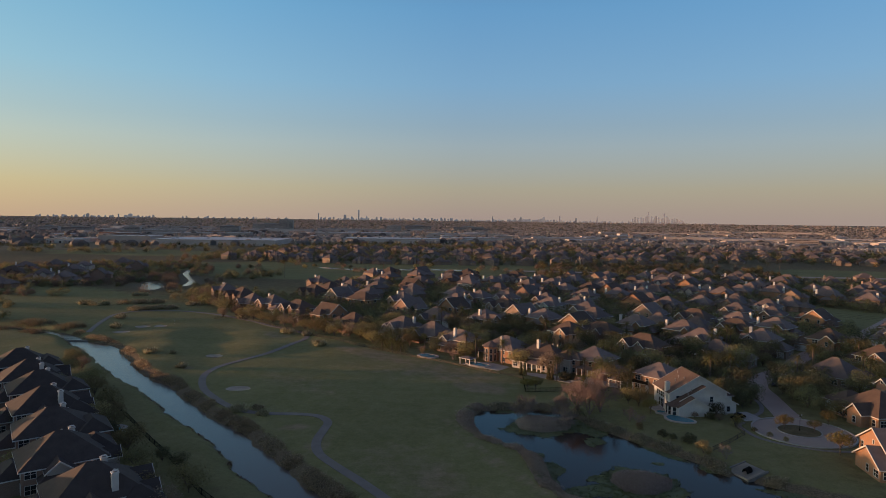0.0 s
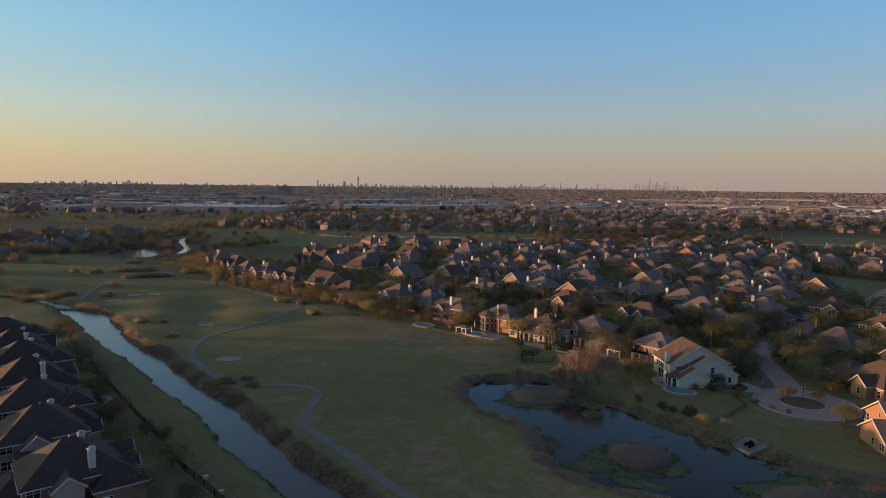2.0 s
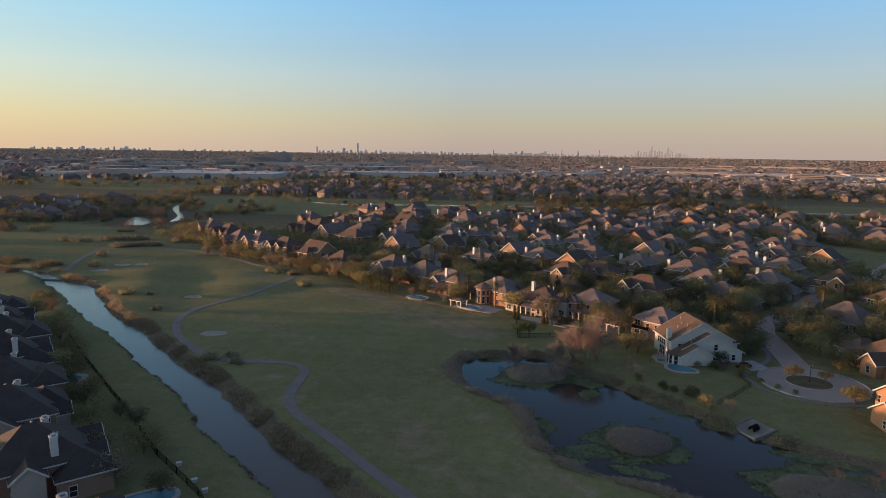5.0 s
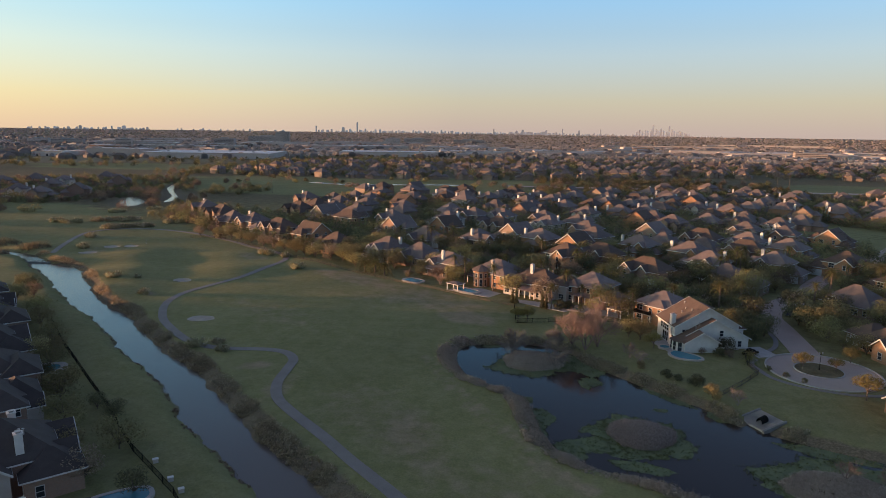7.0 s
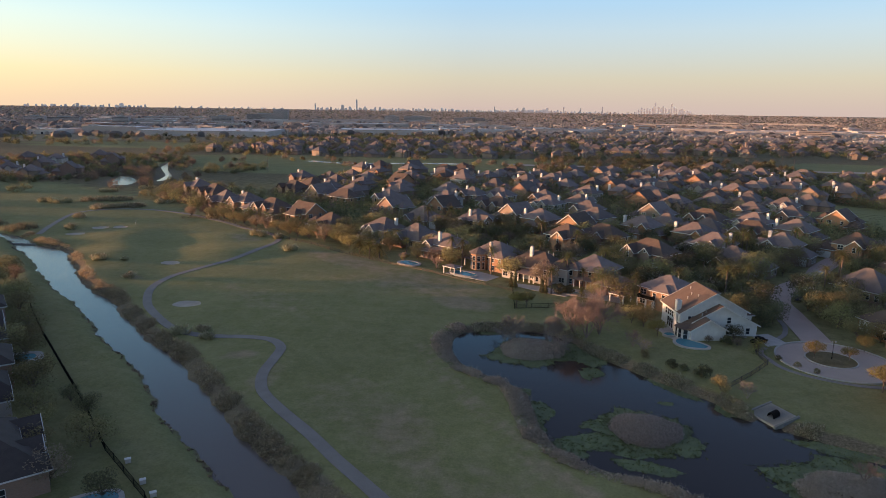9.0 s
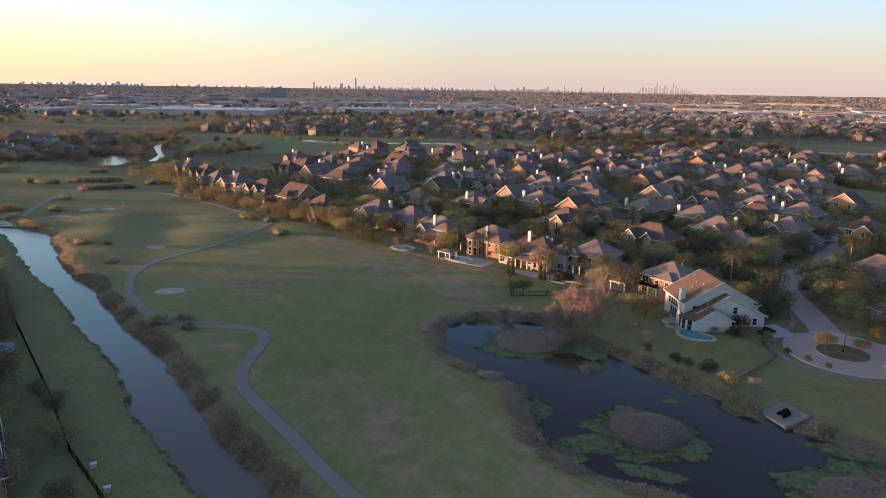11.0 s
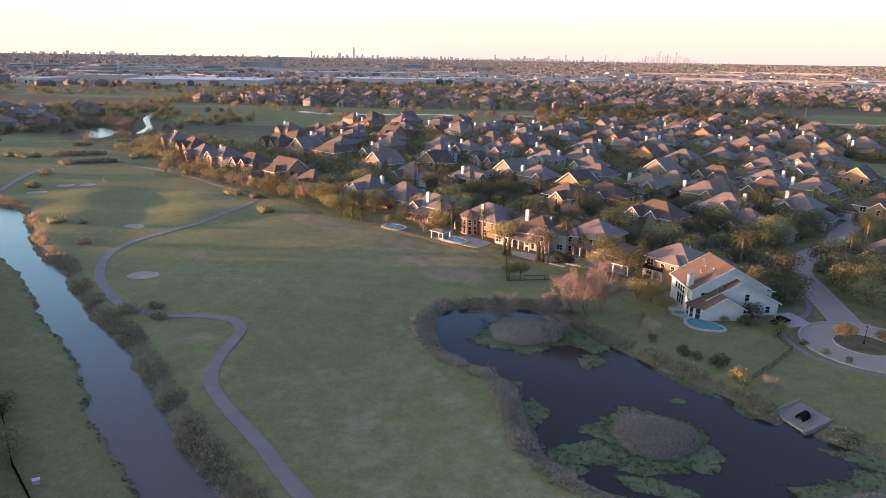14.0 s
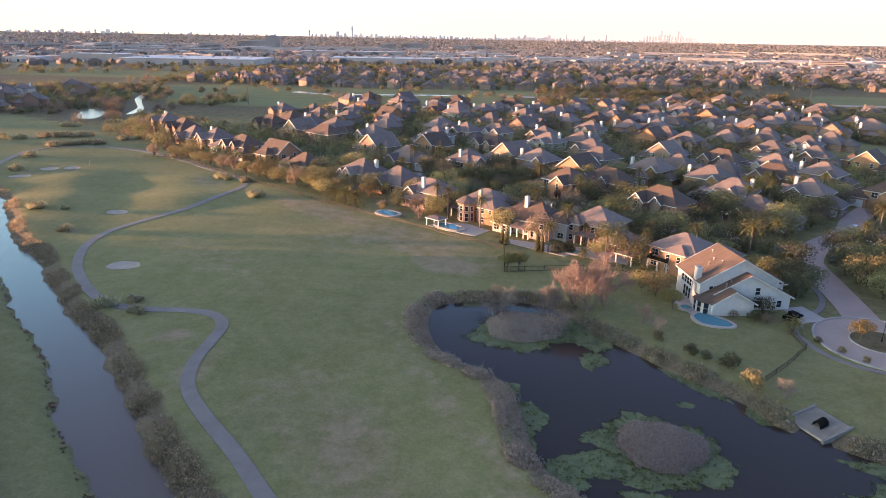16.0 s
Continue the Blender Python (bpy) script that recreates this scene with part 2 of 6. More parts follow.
LILY = leaf("water_weed", (0.055, 0.066, 0.024), (0.168, 0.185, 0.072), 0.1)
# distance haze is put into these pale treetop colours
HAZED_WOODS = leaf("far_woods", (0.33, 0.265, 0.222), (0.48, 0.40, 0.342), 0.0)
# roof colours lifted above the near shingles to suggest haze
HAZED_ROOF = leaf("far_roofs", (0.15, 0.13, 0.12), (0.30, 0.265, 0.245), 0.0)
FARWALL = plain("tilt_wall", (0.34, 0.29, 0.26), (0.46, 0.40, 0.36), 0.02, 0.9, 0, 0.5, 0.01, 0.2)
FLATROOF = plain("white_membrane", (0.40, 0.40, 0.40), (0.54, 0.54, 0.54), 0.02, 0.7, 0, 0.4, 0.01, 0.12)
# pale mauve, glossy facade stands in for haze over the far towers
TOWERS = plain("hazed_facade", (0.60, 0.54, 0.54), (0.72, 0.66, 0.66), 0.01, 0.35, 0.7, 0.1, 0.01, 0.15)
CARPAINT = mat("car_paint", 0.25)[0]
ci = CARPAINT.node_tree.nodes.new("ShaderNodeObjectInfo")
CARPAINT.node_tree.links.new(ramp(CARPAINT.node_tree, ci.outputs["Random"], [(0.0, (0.02, 0.02, 0.025)), (0.4, (0.30, 0.30, 0.31)), (0.7, (0.7, 0.7, 0.7)), (1.0, (0.16, 0.03, 0.03))]),
                         CARPAINT.node_tree.nodes["Principled BSDF"].inputs["Base Color"])
TYRE = plain("tyre", (0.012, 0.012, 0.012), (0.025, 0.025, 0.025), 3, 0.9)


# ---- mesh tools ----
class Shape:
    """Vertices and faces on their way to a mesh."""

    def __init__(self):
        self.v, self.f = [], []

    def add(self, verts, faces):
        n = len(self.v)
        self.v += [tuple(p) for p in verts]
        self.f += [tuple(i + n for i in q) for q in faces]
        return self

    def box(self, x0, y0, z0, x1, y1, z1, m=None):
        p = [Vector((x, y, z)) for z in (z0, z1) for x, y in ((x0, y0), (x1, y0), (x1, y1), (x0, y1))]
        if m:
            p = [m @ q for q in p]
        return self.add(p, [(3, 2, 1, 0), (4, 5, 6, 7), (0, 1, 5, 4), (1, 2, 6, 5), (2, 3, 7, 6), (3, 0, 4, 7)])

    def tube(self, points, radii, sides=6):
        """A tapered round bar through points."""
        n = len(self.v)
        for i, p in enumerate(points):
            d = (Vector(points[min(i + 1, len(points) - 1)]) - Vector(points[max(i - 1, 0)])).normalized()
            a = d.orthogonal().normalized()
            c = d.cross(a)
            for k in range(sides):
                w = 2 * math.pi * k / sides
                self.v.append(tuple(Vector(p) + radii[i] * (math.cos(w) * a + math.sin(w) * c)))
        for i in range(len(points) - 1):
            for k in range(sides):
                q = n + i * sides
                self.f.append((q + k, q + (k + 1) % sides, q + sides + (k + 1) % sides, q + sides + k))
        self.f.append(tuple(n + k for k in range(sides))[::-1])
        self.f.append(tuple(n + (len(points) - 1) * sides + k for k in range(sides)))
        return self

    def prism(self, outline, z0, z1):
        n = len(outline)
        return self.add([(x, y, z0) for x, y in outline] + [(x, y, z1) for x, y in outline],
                        [tuple(range(n - 1, -1, -1)), tuple(range(n, 2 * n))] + [(i, (i + 1) % n, n + (i + 1) % n, n + i) for i in range(n)])

    def mesh(self, name, material, smooth=False):
        me = bpy.data.meshes.new(name)
        me.from_pydata(self.v, [], self.f)
        me.materials.append(material)
        if smooth:
            me.polygons.foreach_set("use_smooth", [True] * len(me.polygons))
        me.update()
        return me


FAMILY = {}


def again(ob, m):
    """One more of a thing with its parts, on the same meshes."""
    top = ob.copy()
    scene.collection.objects.link(top)
    top.matrix_basis = m
    todo = [(ob, top)]
    while todo:
        old, made = todo.pop()
        for o in FAMILY.get(old, ()):
            c = o.copy()
            scene.collection.objects.link(c)
            c.parent = made
            todo.append((o, c))
    return top


def part(name, shape, material, parent, label="", m=None, smooth=False):
    """One mesh under a thing or a part. shape: a Shape or a finished mesh."""
    me = shape if isinstance(shape, bpy.types.Mesh) else shape.mesh(name, material, smooth)
    ob = new(name, me)
    ob.parent = parent
    FAMILY.setdefault(parent, []).append(ob)
    if m is not None:
        ob.matrix_basis = m
    return tagged(ob, label)


def thing(name, label, category, m=None, group="", kind=""):
    ob = new(name)
    ob.empty_display_size = 0.5
    if m is not None:
        ob.matrix_basis = m
    return tagged(ob, label, category, group, kind)


def single(name, shape, material, label, category, kind="", smooth=False, m=None):
    """A thing that is one mesh."""
    ob = new(name, shape.mesh(name, material, smooth))
    if m is not None:
        ob.matrix_basis = m
    return tagged(ob, label, category, "", kind)


def smooth_line(points, per=6, closed=False):
    """A Catmull-Rom curve through plan points."""
    p = [np.array(q, float) for q in points]
    p = [p[-1]] + p + [p[0], p[1]] if closed else [2 * p[0] - p[1]] + p + [2 * p[-1] - p[-2]]
    out = []
    for i in range(1, len(p) - 2):
        a, b, c, d = p[i - 1:i + 3]
        for k in range(per):
            t = k / per
            out.append(0.5 * (2 * b + (c - a) * t + (2 * a - 5 * b + 4 * c - d) * t * t + (3 * b - a - 3 * c + d) * t ** 3))
    if not closed:
        out.append(p[-2])
    return np.array(out)


def line_distance(x, y, line, closed=False):
    """Distance from plan points to a line."""
    x, y = np.asarray(x, float), np.asarray(y, float)
    best = np.full(x.shape, 1e9)
    seg = list(zip(line[:-1], line[1:])) + ([(line[-1], line[0])] if closed else [])
    for a, b in seg:
        d = b - a
        t = np.clip(((x - a[0]) * d[0] + (y - a[1]) * d[1]) / max(d @ d, 1e-9), 0, 1)
        best = np.minimum(best, np.hypot(x - a[0] - t * d[0], y - a[1] - t * d[1]))
    return best


def inside(x, y, line):
    x, y = np.asarray(x, float), np.asarray(y, float)
    odd = np.zeros(x.shape, bool)
    for a, b in zip(line, np.roll(line, -1, 0)):
        cross = (a[1] > y) != (b[1] > y)
        odd ^= cross & (x < (b[0] - a[0]) * (y - a[1]) / (b[1] - a[1] + 1e-12) + a[0])
    return odd


def signed(x, y, line):
    d = line_distance(x, y, line, True)
    return np.where(inside(x, y, line), -d, d)


def step(v, lo, hi):
    t = np.clip((np.asarray(v, float) - lo) / (hi - lo), 0, 1)
    return t * t * (3 - 2 * t)


# ---- plan of the ground ----
CREEK_L = smooth_line([(-480, 296), (-400, 283.5), (-340, 286), (-290, 289), (-254, 283), (-237, 274), (-224, 262), (-212, 255), (-187.3, 234.1), (-166.7, 216.4), (-146.5, 202),
                       (-126.5, 185.5), (-118.7, 178), (-108, 170), (-101, 164.8), (-92.5, 158), (-83, 148.5), (-76, 141), (-65, 132), (-56, 124.8), (-48, 118.6),
                       (-20, 92), (10, 62), (65, 18), (135, -38)], 5)
CREEK_R = smooth_line([(-480, 304), (-400, 292), (-340, 294), (-290, 297), (-254.5, 289), (-241, 284), (-223.7, 273), (-210, 268), (-194, 256), (-169, 231.5), (-151.4, 216), (-137, 207),
                       (-126, 196.6), (-114, 186.5), (-104.6, 178.4), (-92, 169.5), (-83.5, 162.5), (-70, 149.5), (-62, 142.3), (-54.8, 135), (-43.5, 126.2), (-36.9, 120.9),
                       (-9, 97), (20, 71), (75, 32), (145, -22)], 5)
CREEK_BED = np.vstack([CREEK_L, CREEK_R[::-1]])
CREEK_LINE = smooth_line([(-480, 300), (-400, 288), (-340, 290), (-290, 293), (-254, 286), (-231, 271), (-211, 261.5), (-190, 245), (-168, 224), (-149, 209), (-132, 196),
                          (-111, 178.5), (-92, 163.8), (-77, 149), (-60, 133.5), (-42, 119.5), (-15, 94.5), (15, 66.5), (70, 25), (140, -30)])
POND_LINE = smooth_line([(-23, 201), (-26, 196), (-25.5, 188), (-23, 181), (-19, 175.5), (-13, 172), (-8, 168.5), (-5, 163), (-3, 156), (-1.5, 149.5),
                         (1.5, 143.5), (8, 138), (18, 135), (27, 130), (40, 124), (58, 120), (80, 125), (84, 140), (72, 148), (60, 151.5), (50, 156), (43, 160),
                         (37, 163.5), (34, 169), (28, 174), (22.5, 179), (17.5, 184), (13, 188), (8, 193), (5, 199), (-1, 204), (-9, 205), (-16, 203)], 4, True)
FAR_POND_LINE = smooth_line([(-353.7, 496.5), (-357, 511), (-347, 508), (-330, 491), (-322.8, 480.7), (-316, 461), (-325, 458), (-333, 465), (-342, 479)], 4, True)
FAR_ARM_LINE = smooth_line([(-309, 488), (-310, 501), (-321, 524), (-340, 550), (-368, 590), (-392, 632), (-397, 634), (-377, 594), (-353, 560), (-332, 532), (-320, 509), (-313, 492)], 4, True)
STREAM_LINE = smooth_line([(-275, 712), (-232, 696), (-190, 706), (-150, 720), (-100, 727)], 4)
PATH_LINE = smooth_line([(-8, 104), (-20, 116), (-34.5, 129.3), (-42.6, 137), (-52.6, 145.3), (-59.7, 152.6), (-63.6, 161), (-65, 170), (-66.3, 176.5),
                         (-71, 181), (-78, 182), (-85, 181), (-92.5, 180.8), (-101.7, 184.3), (-112.2, 193), (-121.8, 203.4), (-130, 218), (-132.5, 232),
                         (-129.6, 245), (-125, 260), (-122.5, 278), (-122.5, 295), (-127, 307), (-140, 316), (-166, 332.6), (-195, 351), (-226, 361),
                         (-250, 358), (-260, 343), (-251, 318), (-234, 286)], 5)
FENCE_LINE = smooth_line([(-196, 340), (-188, 345), (-160, 330), (-133.5, 311), (-105.4, 294), (-83.3, 279.4), (-63, 268), (-43, 257.5), (-31, 250.5), (-14, 240.5)], 4)
BUNKERS = [(-109, 204.2, 4.4, 3.2, 0.2), (-145, 251, 3.9, 2.8, -0.3), (-220, 292, 4.2, 3.2, 0.1), (-218.5, 307, 3.8, 3, 0.2), (-210, 310, 3.8, 3, -0.2)]
ISLANDS = [(18.3, 153.4, 7.4, 7.0, 0.2), (-5.2, 191.6, 8.6, 8.2, 0.1), (50, 138.5, 10.5, 6.5, 0.0)]
CENTRE = (67.3, 196.6)
ROAD_LINE = smooth_line([(67.5, 205), (68.2, 214), (68.5, 223), (68.8, 235), (69.5, 249), (78, 266), (92, 283), (101, 301), (121, 330), (150, 366), (200, 440), (235, 500)], 5)
STREET_LINE = smooth_line([(70, 257), (58, 268), (40, 279), (17, 288), (-20, 306), (-55, 328), (-95, 350), (-140, 378), (-190, 412), (-240, 455)], 4)
STREET2_LINE = smooth_line([(131, 343), (112, 372), (85, 405), (50, 420), (10, 440), (-40, 468), (-90, 500), (-140, 535)], 4)
CREEK_LEVEL, POND_LEVEL = -1.8, -1.2


def height(x, y):
    """The ground's height."""
    x, y = np.asarray(x, float), np.asarray(y, float)
    r = np.hypot(x, y - 30)
    z = 0.16 * np.sin(x / 13.0 + 1.3) * np.sin(y / 17.0) + 0.12 * np.sin(x / 7.0 - y / 9.0)
    swell = np.exp(-(((x + 175) / 55) ** 2 + ((y - 275) / 40) ** 2))
    z = z + swell * (0.55 * np.sin(x / 8.0 + y / 15.0) + 0.45 * np.sin(y / 6.5 - x / 14.0))
    near = 1 - step(r, 330, 420)
    z = z * near
    for bx, by, a, b, w in BUNKERS:
        dx, dy = x - bx, y - by
        u, v = dx * math.cos(w) + dy * math.sin(w), dy * math.cos(w) - dx * math.sin(w)
        z = z - 0.55 * (1 - step(np.hypot(u / a, v / b), 0.4, 1.25))
    s = signed(x, y, CREEK_BED) + 0.55 * np.sin(x / 2.9 + y / 4.1) * np.sin(y / 3.3 - x / 6.0) + 0.35 * np.sin(x / 1.7 - y / 1.9)
    z = z + (-2.9 - z) * (1 - step(s, -3.5, 4.6))
    s = signed(x, y, POND_LINE)
    z = z + (-2.4 - z) * (1 - step(s, -4.5, 4.0))
    for ix, iy, a, b, w in ISLANDS:
        z = np.maximum(z, -2.4 + 2.1 * (1 - step(np.hypot((x - ix) / a, (y - iy) / b), 0.45, 1.25)))
    z = z - 0.95 * (1 - step(np.hypot(x - 43.7, y - 163.7), 2.6, 4.6))
    return z + 36 * step(r, 2700, 4900)


LOOK_X, LOOK_Y = np.arange(-700, 301, 2.0), np.arange(0, 1001, 2.0)
LOOK_Z = height(*np.meshgrid(LOOK_X, LOOK_Y))


def zat(x, y):
    """The ground's height at one spot."""
    if -700 <= x < 300 and 0 <= y < 1000:
        i, j = (x + 700) / 2, y / 2
        a, b = int(i), int(j)
        u, v = i - a, j - b
        z = LOOK_Z
        return float((z[b, a] * (1 - u) + z[b, a + 1] * u) * (1 - v) + (z[b + 1, a] * (1 - u) + z[b + 1, a + 1] * u) * v)
    t = min(max((math.hypot(x, y - 30) - 2700) / 2200, 0), 1)
    return 36 * t * t * (3 - 2 * t)


def make_ground():
    def axis(lo, f0, f1, hi, fine, grow=1.12):
        a = list(np.arange(f0, f1 + 0.01, fine))
        s = fine
        while a[-1] < hi:
            s *= grow
            a.append(a[-1] + s)
        s = fine
        while a[0] > lo:
            s *= grow
            a.insert(0, a[0] - s)
        return np.array(a)

    xs, ys = axis(-6500, -270, 110, 6500, 1.7), axis(-3000, 84, 330, 6500, 1.7, 1.09)
    gx, gy = np.meshgrid(xs, ys)
    x, y = gx.ravel(), gy.ravel()
    z = height(x, y)
    nx, ny = len(xs), len(ys)
    i = (np.arange(ny - 1)[:, None] * nx + np.arange(nx - 1)[None]).ravel()
    faces = np.stack([i, i + 1, i + nx + 1, i + nx], 1)
    me = bpy.data.meshes.new("ground")
    me.from_pydata(np.stack([x, y, z], 1).tolist(), [], faces.tolist())
    me.polygons.foreach_set("use_smooth", [True] * len(me.polygons))
    # zones: dry grass (and haze-pale far ground), tended lawn, bank scrub
    side = (x + 188.0) * -0.525 + (y - 349.0) * -0.851
    golf = step(side, -2, 2) * (1 - step(y, 440, 480)) * (1 - step(x, 60, 70))
    lawn2 = (1 - step(np.hypot((x + 260) / 260, (y - 680) / 110), 0.8, 1.1)) + (1 - step(np.hypot((x - 165) / 45, (y - 440) / 50), 0.8, 1.1)) \
        + (1 - step(np.hypot((x - 330) / 95, (y - 790) / 100), 0.8, 1.1)) + (1 - step(np.hypot((x + 90) / 130, (y - 790) / 60), 0.8, 1.1)) \
        + (1 - step(np.hypot((x + 640) / 180, (y - 900) / 70), 0.8, 1.1))
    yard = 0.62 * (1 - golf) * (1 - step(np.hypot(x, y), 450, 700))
    lush = np.clip(0.95 * golf + lawn2 + yard, 0, 1)

    def blob(cx, cy, a, b, w=0.0):
        u, v = (x - cx) * math.cos(w) + (y - cy) * math.sin(w), (y - cy) * math.cos(w) - (x - cx) * math.sin(w)
        return 1 - step(np.hypot(u / a, v / b), 0.3, 1.15)

    dry = 0.42 * blob(-38, 150, 15, 26, 0.6) + 0.35 * blob(-24, 140, 9, 16, 0.3) + 0.4 * blob(-90, 215, 40, 12, -0.5) + 0.35 * blob(-70, 240, 30, 10, -0.5) + 0.6 * blob(-84, 271, 30, 11, -0.55) + 0.55 * blob(-42, 243, 42, 16, -0.55) \
        + 0.6 * blob(-28, 222, 14, 8, -0.4) + 0.75 * blob(-74, 170, 6, 4, 0.4) + 0.6 * blob(-144, 228, 6, 4) + 0.6 * blob(-140, 300, 14, 7, -0.5) \
        + 0.55 * blob(-265, 375, 22, 6) + 0.4 * blob(-10, 125, 20, 14) + 0.5 * blob(-62, 158, 5, 14) + 0.35 * blob(-215, 300, 22, 14)
    for off in (0.0, 3.4):
        track = smooth_line([(-29.9 - off, 186), (-27.9 - off, 179.9), (-21.2 - off, 168), (-12.5 - off, 154.7), (-4.6 - off, 142.7), (0.8 - off, 135.5), (10 - off, 127)], 3)
        dry = dry + 0.5 * (1 - step(line_distance(x, y, track), 0.3, 2.0))
    dc, dp = np.maximum(signed(x, y, CREEK_BED), 0), signed(x, y, POND_LINE)
    right = (x + 103) * 0.66 + (y - 171.5) * 0.75 > 0
    scrub = np.where(right, 1 - step(dc, 2.5, 5.5), 0.7 * (1 - step(dc, 0.0, 1.2))) + (1 - step(dp, 1, 5)) + (1 - step(np.minimum(signed(x, y, FAR_POND_LINE), signed(x, y, FAR_ARM_LINE)), 3, 14))
    scrub = scrub + 0.5 * blob(-74, 127.5, 5, 2.6, -0.7)
    for bx, by, ba, bb, bw in BUNKERS:
        lush = np.clip(lush + 0.4 * blob(bx, by, ba * 2.2, bb * 2.2), 0, 1)
    # beyond about 1 km the dry tone is raised to imitate haze
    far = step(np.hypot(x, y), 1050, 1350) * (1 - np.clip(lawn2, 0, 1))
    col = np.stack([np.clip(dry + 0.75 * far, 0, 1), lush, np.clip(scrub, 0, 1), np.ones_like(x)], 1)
    at = me.color_attributes.new("zone", "FLOAT_COLOR", "POINT")
    at.data.foreach_set("color", col.astype(np.float32).ravel())
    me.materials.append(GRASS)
    return tagged(new("ground", me), "flat winter golf turf, yards and haze-pale far plain", "ground", "", "structure")


make_ground()


def ribbon(name, line, width, lift, material, label, category, crown=0.0):
    """A paved strip laid on the ground."""
    s = Shape()
    d = np.gradient(line, axis=0)
    d /= np.linalg.norm(d, axis=1)[:, None]
    n = np.stack([-d[:, 1], d[:, 0]], 1)
    cols = [line + n * width * k for k in (-0.5, -0.5, 0.0, 0.5, 0.5)]
    for k, c in enumerate(cols):
        z = height(c[:, 0], c[:, 1]) + (lift if k in (1, 2, 3) else -0.15)
        s.v += [(a, b, h) for (a, b), h in zip(c, z)]
    m = len(line)
    s.f = [(k * m + i, k * m + i + 1, (k + 1) * m + i + 1, (k + 1) * m + i) for k in range(4) for i in range(m - 1)]
    s.f = [q[::-1] for q in s.f]
    return single(name, s, material, label, category, "structure")


def level_water(name, line, grow, z, material, label, category):
    c = line.mean(0)
    d = np.gradient(np.vstack([line[-1:], line, line[:1]]), axis=0)[1:-1]
    d /= np.linalg.norm(d, axis=1)[:, None]
    n = np.stack([d[:, 1], -d[:, 0]], 1)
    if signed(*(line[0] + n[0])[:, None], line)[0] < 0:
        n = -n
    s = Shape()
    s.add([(a, b, z) for a, b in line + n * grow], [tuple(range(len(line)))])
    return single(name, s, material, label, category, "structure")


ribbon("cart_path", PATH_LINE, 2.5, 0.10, PATHTOP, "narrow grey concrete golf cart path", "path")
s = Shape()
cd = np.gradient(CREEK_LINE, axis=0)
cd /= np.linalg.norm(cd, axis=1)[:, None]
for q, t in zip(CREEK_LINE, cd):
    s.v += [(q[0] - t[1] * 9.0, q[1] + t[0] * 9.0, CREEK_LEVEL), (q[0] + t[1] * 9.0, q[1] - t[0] * 9.0, CREEK_LEVEL)]
s.f = [(2 * i + 1, 2 * i + 3, 2 * i + 2, 2 * i) for i in range(len(CREEK_LINE) - 1)]
single("creek_water", s, CREEK, "calm grey-blue creek between grass banks", "water", "structure")
level_water("pond_water", POND_LINE, 3.0, POND_LEVEL, POND, "dark still pond water", "water")
for arm in (FAR_POND_LINE, FAR_ARM_LINE):
    level_water("far_pond_water", arm, 0.0, 0.1, CREEK, "pale still water of a golf pond", "water")

# ---- roads, bunkers ----
ribbon("road", ROAD_LINE, 7.6, 0.12, PAVING, "pale concrete residential road", "road")
ribbon("road", STREET_LINE, 8.0, 0.12, PAVING, "pale concrete street between houses", "road")
ribbon("road", STREET2_LINE, 8.0, 0.12, PAVING, "pale concrete street between houses", "road")


def disc(cx, cy, r, lift, n=48, squash=1.0, turn=0.0, wobble=0.0, rings=3):
    """A flat patch that follows the ground."""
    s = Shape()
    pts = [(cx, cy)]
    for k in range(1, rings + 1):
        for i in range(n):
            w = 2 * math.pi * i / n
            q = r * k / rings * (1 + wobble * (math.sin(2 * w + cx) + 0.6 * math.sin(5 * w + cy)))
            u, v = q * math.cos(w), q * squash * math.sin(w)
            pts.append((cx + u * math.cos(turn) - v * math.sin(turn), cy + u * math.sin(turn) + v * math.cos(turn)))
    p = np.array(pts)
    h = height(p[:, 0], p[:, 1]) + lift
    s.v = [(a, b, c) for (a, b), c in zip(pts, h)]
    s.f = [(0, 1 + i, 1 + (i + 1) % n) for i in range(n)]
    for k in range(rings - 1):
        o = 1 + k * n
        s.f += [(o + i, o + n + i, o + n + (i + 1) % n, o + (i + 1) % n) for i in range(n)]
    return s


def ring(cx, cy, r0, r1, z0, z1, n=64):
    s = Shape()
    for r, z in ((r0, z0), (r0, z1), (r1, z1), (r1, z0)):
        s.v += [(cx + r * math.cos(2 * math.pi * i / n), cy + r * math.sin(2 * math.pi * i / n), z) for i in range(n)]
    s.f = [(k * n + i, (k + 1) * n + i, (k + 1) * n + (i + 1) % n, k * n + (i + 1) % n) for k in range(3) for i in range(n)]
    return s


single("cul_de_sac", disc(*CENTRE, 13.0, 0.15, 64), PAVING, "round pale concrete turning circle", "road", "structure")
single("kerb", ring(*CENTRE, 12.9, 13.3, -0.2, 0.34), CONCRETE, "low concrete kerb round the turning circle", "kerb", "structure")
single("kerb", ring(66.6, 197.3, 5.5, 5.8, -0.2, 0.34), CONCRETE, "low concrete kerb of a planted island", "kerb", "structure")
single("island_lawn", disc(66.6, 197.3, 5.5, 0.24), GRASS, "round grass island in the turning circle", "lawn", "structure")
for bx, by, ba, bb, bw in BUNKERS:
    single("sand_bunker", disc(bx, by, ba, 0.10, 36, bb / ba, bw, 0.05), SAND, "pale sand bunker sunk in the turf", "bunker", "structure")


